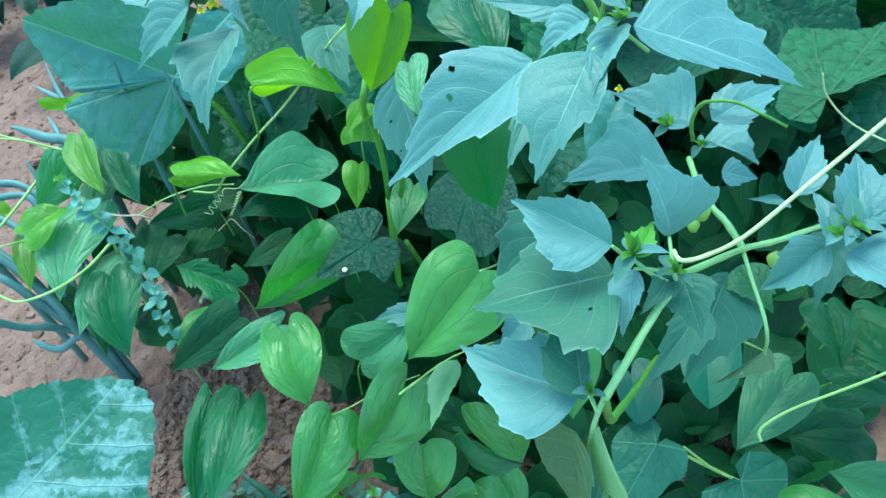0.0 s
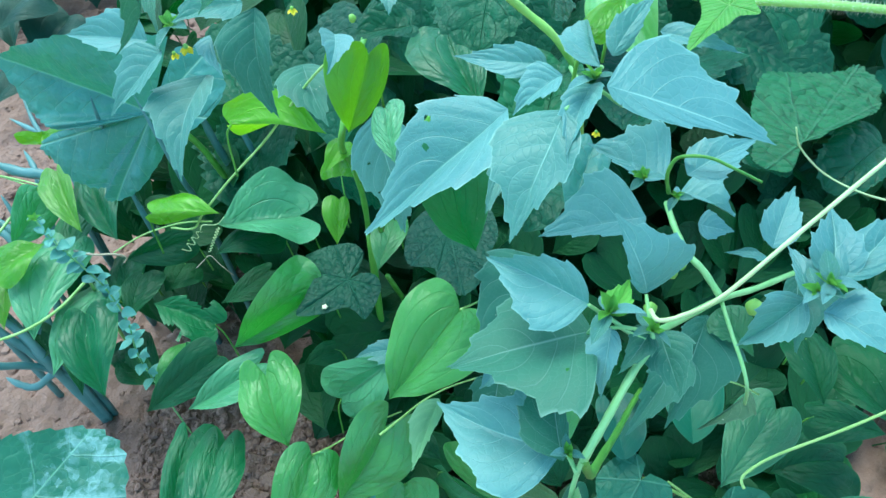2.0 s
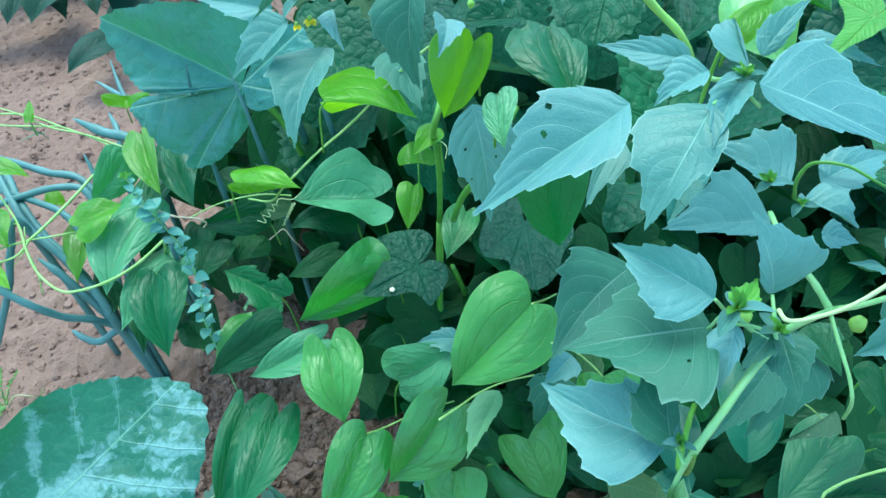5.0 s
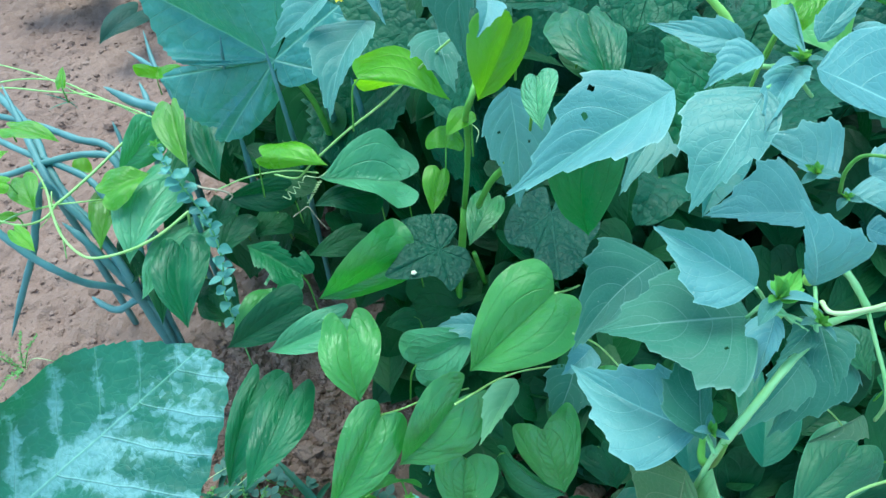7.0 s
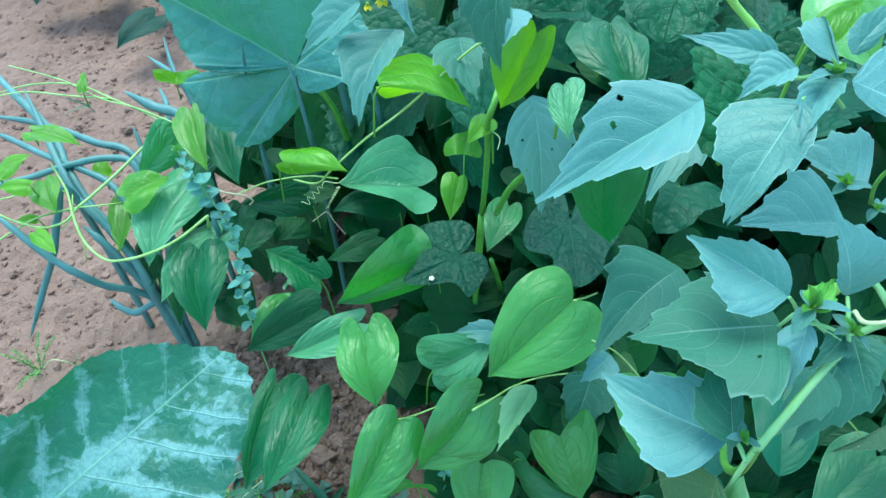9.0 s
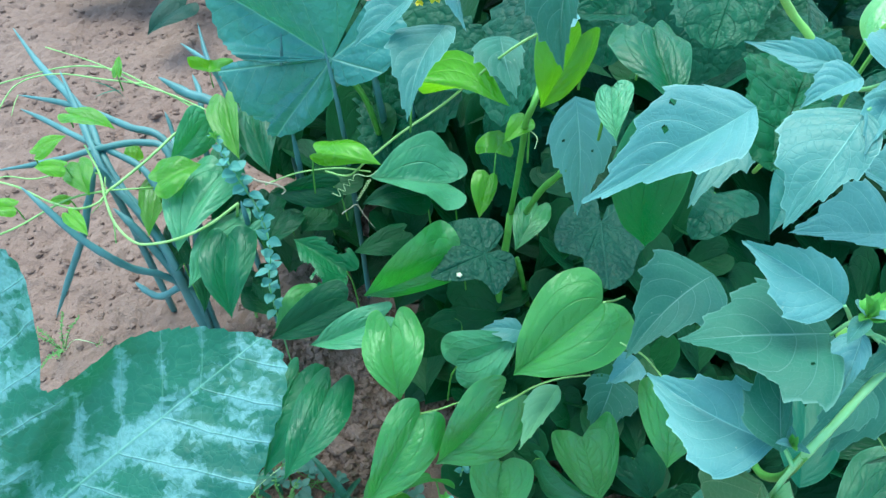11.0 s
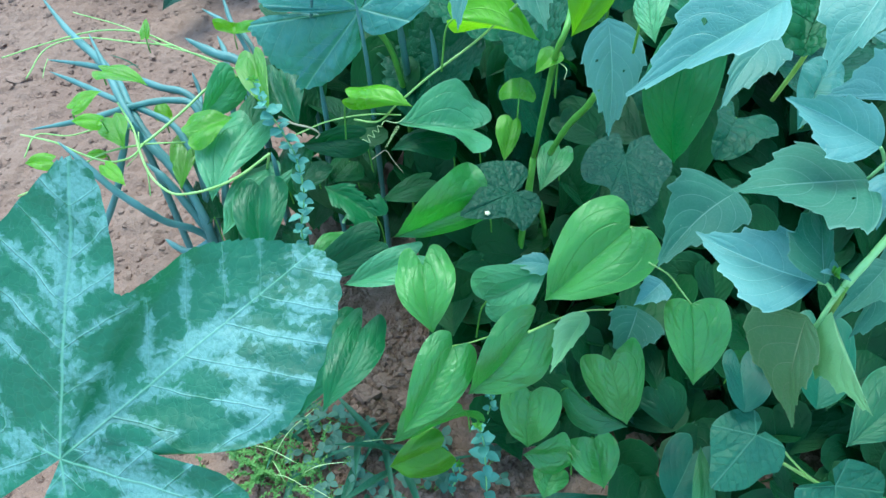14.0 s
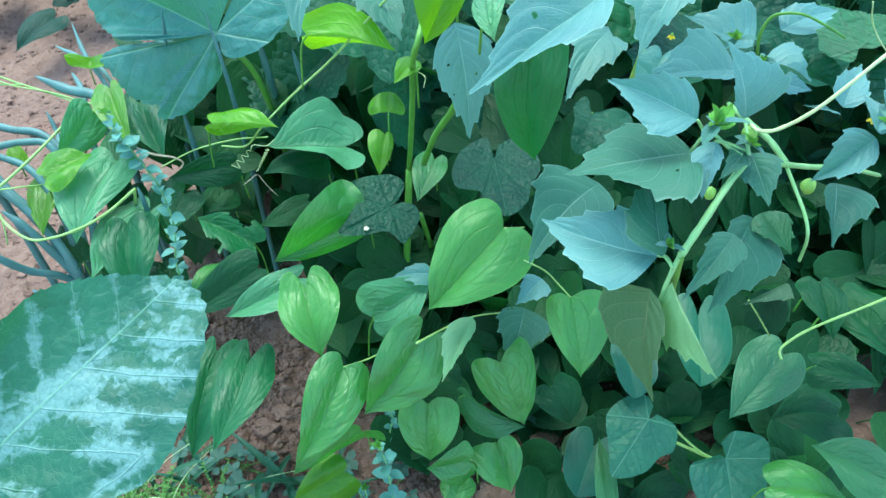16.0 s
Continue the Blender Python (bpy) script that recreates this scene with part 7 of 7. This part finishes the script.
for p, r in (((0.1252, 0.2423, 0.5708), 0.0036), ((0.1275, 0.2293, 0.6274), 0.0042), ((0.1665, 0.2160, 0.5981), 0.0040), ((-0.0184, 0.4102, 0.6712), 0.0022), ((0.1520, 0.2866, 0.7289), 0.0034), ((0.1344, 0.2460, 0.5965), 0.0032)):
    ball("fruit_husk", cherry, p, r, "fruit", 1.15, 0.09, "small green ribbed fruit husk")

# bits on leaves
ball("insect_spot", cucumber, (-0.1009, 0.4647, 0.3265), 0.0028, "white", 0.5, 0.2)
ball("scar", squash, (-0.2473, 0.1859, 0.4458), 0.0034, "white", 0.3, 0.25)
ball("scar_core", squash, (-0.2466, 0.1851, 0.4477), 0.0014, "husk", 0.5)


def twig(name, points, r, mat, label, category):
    p = points[-1]
    ob = thing(name, (p[0], p[1], p[2]), label, category)
    tube("shaft", ob, points, r, r * 0.6, mat, sides=6)
    return ob


twig("dry_stalk", [(-0.3181, 0.5012, 0.4161), (-0.3036, 0.5008, 0.4078), (-0.2884, 0.5066, 0.3983), (-0.2817, 0.5105, 0.3878), (-0.2860, 0.5102, 0.3814)], 0.0012, "husk", "dry pale curled stalk caught on the herb", "stalk")
twig("dry_stalk", [(-0.3885, 0.1909, 0.3486), (-0.3769, 0.1912, 0.3484), (-0.3654, 0.1939, 0.3503)], 0.0014, "husk", "dry straw lying over the feathery weed", "straw")


def weed(place, stems, tall, label, seed):
    """A feathery weed: thin branching stems set with tiny leaflets."""
    rng = random.Random(seed)
    x0, y0 = place
    plant = thing("feathery_weed", (x0, y0, 0.0), label, "weed", "feathery weeds")
    for _ in range(stems):
        turn, lean = rng.uniform(0, 2 * math.pi), rng.uniform(0.3, 1.1)
        end = Vector((x0 + math.cos(turn) * tall * lean, y0 + math.sin(turn) * tall * lean, tall * rng.uniform(0.5, 1.0)))
        line = [Vector((x0, y0, -0.005)), Vector((x0, y0, 0)).lerp(end, 0.5) + Vector((0, 0, tall * 0.12)), end]
        tube("stem", plant, line, 0.0008, 0.0004, "weed", sides=5)
        for p in smooth_line(line, 13)[2:]:
            for _ in range(4):
                place_blade("leaflet", WEED_LEAF, plant, p, rng.uniform(-10, 60), rng.uniform(0, 360), rng.uniform(0.003, 0.006))
    for _ in range(max(1, stems // 7)):
        turn, reach = rng.uniform(-0.9, 0.9), tall * rng.uniform(1.2, 2.2)
        end = Vector((x0 + math.cos(turn) * reach, y0 + math.sin(turn) * reach, tall * rng.uniform(0.6, 1.3)))
        line = [Vector((x0, y0, -0.005)), Vector((x0, y0, 0)).lerp(end, 0.5) + Vector((0, 0, tall * 0.35)), end]
        tube("flower_stem", plant, line, 0.0007, 0.0004, "stem_cream", sides=5)
        for _ in range(6):
            tip = end + Vector((rng.uniform(-1, 1), rng.uniform(-1, 1), rng.uniform(0.2, 1.0))) * 0.010
            tube("ray", plant, [end, end.lerp(tip, 0.5) + Vector((0, 0, 0.001)), tip], 0.0004, 0.0003, "weed", sides=4)
            for _ in range(3):
                place_blade("floret", WEED_LEAF, plant, tip, rng.uniform(10, 80), rng.uniform(0, 360), rng.uniform(0.002, 0.0035))
    return plant


def tuft(place, blades, tall, label, seed):
    rng = random.Random(seed)
    x0, y0 = place
    plant = thing("grass_tuft", (x0, y0, 0.0), label, "grass", "grass tufts")
    for _ in range(blades):
        p = (x0 + rng.uniform(-0.02, 0.02), y0 + rng.uniform(-0.02, 0.02), 0.0)
        place_blade("blade", GRASS_LEAF, plant, p, rng.uniform(15, 75), rng.uniform(0, 360), tall * rng.uniform(0.6, 1.2))
    return plant


def low_herb(place, count, seed):
    """Round-leaved creeping weed."""
    rng = random.Random(seed)
    x0, y0 = place
    plant = thing("creeping_weed", (x0, y0, 0.0), "creeping weed with small round dull leaves on soil", "weed", "creeping weeds")
    for _ in range(count):
        a, d = rng.uniform(0, 2 * math.pi), 0.05 * rng.random() ** 0.6
        p = Vector((x0 + d * math.cos(a), y0 + d * math.sin(a), rng.uniform(0.012, 0.03)))
        tube("stem", plant, [Vector((x0, y0, 0)), p - Vector((0, 0, 0.008)), p], 0.0006, 0.0005, "stem_dark", sides=5)
        size = rng.uniform(0.010, 0.017)
        for k in range(3):
            place_blade("leaf", CLOVER_LEAF, plant, p, rng.uniform(-12, 22), math.degrees(a) - 90 + (k - 1) * 105 + rng.uniform(-15, 15), size * rng.uniform(0.8, 1.1), rng.uniform(-15, 15))
    return plant


def lump(place, r, label, seed):
    """A large hard clod, chipped and half sunk."""
    rng = random.Random(seed)
    verts, faces = [], []
    rings, segs = 10, 16
    turn = rng.uniform(0, math.pi)
    cos_a, sin_a = math.cos(turn), math.sin(turn)
    off = Vector((seed, 0, 0))
    for i in range(rings + 1):
        a = math.pi * i / rings
        for j in range(segs):
            b = 2 * math.pi * j / segs
            d = Vector((math.sin(a) * math.cos(b), math.sin(a) * math.sin(b), math.cos(a)))
            d = Vector([math.copysign(abs(c) ** 0.5, c) for c in d])
            d = Vector((d.x * cos_a - d.y * sin_a, d.x * sin_a + d.y * cos_a, d.z))
            q = r * (0.8 + 0.45 * noise.noise(d * 1.3 + off) + 0.15 * noise.noise(d * 4 + off))
            verts.append((place[0] + d.x * q * 1.3, place[1] + d.y * q, r * 0.2 + d.z * q * 0.7))
    for i in range(rings):
        for j in range(segs):
            k = (j + 1) % segs
            faces.append((i * segs + j, (i + 1) * segs + j, (i + 1) * segs + k, i * segs + k))
    ob = mesh_part("clod", verts, faces, MAT["brickish"], None, smooth=False)
    return tagged(ob, label, "clod", "large clods")


weed((-0.688, 0.538), 6, 0.055, "feathery bright green weed growing on the soil", 130)
weed((-0.369, 0.299), 15, 0.055, "feathery bright green weed growing on the soil", 440)
weed((-0.548, 0.372), 11, 0.055, "feathery bright green weed growing on the soil", 225)
weed((-0.411, 0.337), 11, 0.055, "feathery bright green weed growing on the soil", 395)
weed((-0.331, 0.285), 10, 0.055, "feathery bright green weed growing on the soil", 490)
weed((-0.420, 0.269), 10, 0.055, "feathery bright green weed growing on the soil", 360)
lump((0.104, 0.383), 0.028, "large hard clod of reddish earth half sunk in soil", 0)
lump((0.112, 0.330), 0.022, "large hard clod of reddish earth half sunk in soil", 1)
lump((0.037, 0.300), 0.022, "large hard clod of reddish earth half sunk in soil", 2)
lump((0.080, 0.304), 0.018, "large hard clod of reddish earth half sunk in soil", 3)
lump((-0.255, 0.422), 0.014, "large hard clod of reddish earth half sunk in soil", 4)
lump((-0.264, 0.394), 0.011, "large hard clod of reddish earth half sunk in soil", 5)
lump((-0.235, 0.446), 0.012, "large hard clod of reddish earth half sunk in soil", 6)
lump((-1.055, 1.082), 0.02, "large hard clod of reddish earth half sunk in soil", 7)
lump((-0.743, 1.085), 0.014, "large hard clod of reddish earth half sunk in soil", 8)
lump((-0.158, 0.407), 0.013, "large hard clod of reddish earth half sunk in soil", 9)
lump((-0.195, 0.471), 0.012, "large hard clod of reddish earth half sunk in soil", 10)
lump((-0.198, 0.416), 0.013, "large hard clod of reddish earth half sunk in soil", 11)
lump((0.095, 0.344), 0.022, "large hard clod of reddish earth half sunk in soil", 12)
lump((0.108, 0.313), 0.02, "large hard clod of reddish earth half sunk in soil", 13)
lump((0.059, 0.301), 0.018, "large hard clod of reddish earth half sunk in soil", 14)
lump((0.125, 0.292), 0.016, "large hard clod of reddish earth half sunk in soil", 15)
lump((0.052, 0.326), 0.012, "large hard clod of reddish earth half sunk in soil", 16)
tuft((-0.355, 0.338), 6, 0.1, "thin green grass blades on the soil", 470)
tuft((-0.564, 0.384), 8, 0.1, "thin green grass blades on the soil", 210)
tuft((-0.236, 0.350), 3, 0.13, "thin green grass blades on the soil", 488)
tuft((0.146, 0.377), 4, 0.1, "thin green grass blades on the soil", 1010)
tuft((0.123, 0.301), 4, 0.09, "thin green grass blades on the soil", 1000)
tuft((-0.317, 0.331), 5, 0.09, "thin green grass blades on the soil", 520)
tuft((-0.185, 0.331), 4, 0.12, "thin green grass blades on the soil", 560)
tuft((-0.837, 1.147), 2, 0.07, "thin green grass blades on the soil", 240)
tuft((0.119, 0.355), 4, 0.09, "thin green grass blades on the soil", 1070)
tuft((0.082, 0.309), 3, 0.1, "thin green grass blades on the soil", 1030)
low_herb((-0.292, 0.340), 5, 555)
low_herb((-0.296, 0.293), 5, 540)
low_herb((-0.265, 0.272), 5, 580)
low_herb((-0.286, 0.368), 5, 420)
low_herb((-0.157, 0.329), 5, 600)
low_herb((-0.087, 0.324), 5, 700)
low_herb((-0.297, 0.334), 4, 800)
low_herb((-0.281, 0.304), 4, 801)
low_herb((-0.278, 0.373), 4, 802)
low_herb((-0.209, 0.302), 4, 803)
low_herb((-0.152, 0.292), 4, 804)
low_herb((-0.181, 0.285), 4, 805)
low_herb((-0.257, 0.288), 4, 806)
low_herb((-0.333, 0.350), 4, 807)
weed((-0.369, 0.325), 9, 0.05, "feathery bright green weed growing on the soil", 700)
weed((-0.340, 0.288), 9, 0.05, "feathery bright green weed growing on the soil", 701)
weed((-0.303, 0.323), 9, 0.05, "feathery bright green weed growing on the soil", 702)
weed((-0.540, 0.366), 9, 0.05, "feathery bright green weed growing on the soil", 703)
weed((-0.413, 0.324), 9, 0.05, "feathery bright green weed growing on the soil", 704)
tuft((-0.232, 0.376), 3, 0.11, "broad dark green grass blades on the soil", 900)
tuft((-0.191, 0.328), 3, 0.11, "broad dark green grass blades on the soil", 901)
tuft((0.060, 0.296), 3, 0.11, "broad dark green grass blades on the soil", 902)
tuft((0.089, 0.307), 3, 0.11, "broad dark green grass blades on the soil", 903)
tuft((-0.251, 0.282), 3, 0.11, "broad dark green grass blades on the soil", 904)
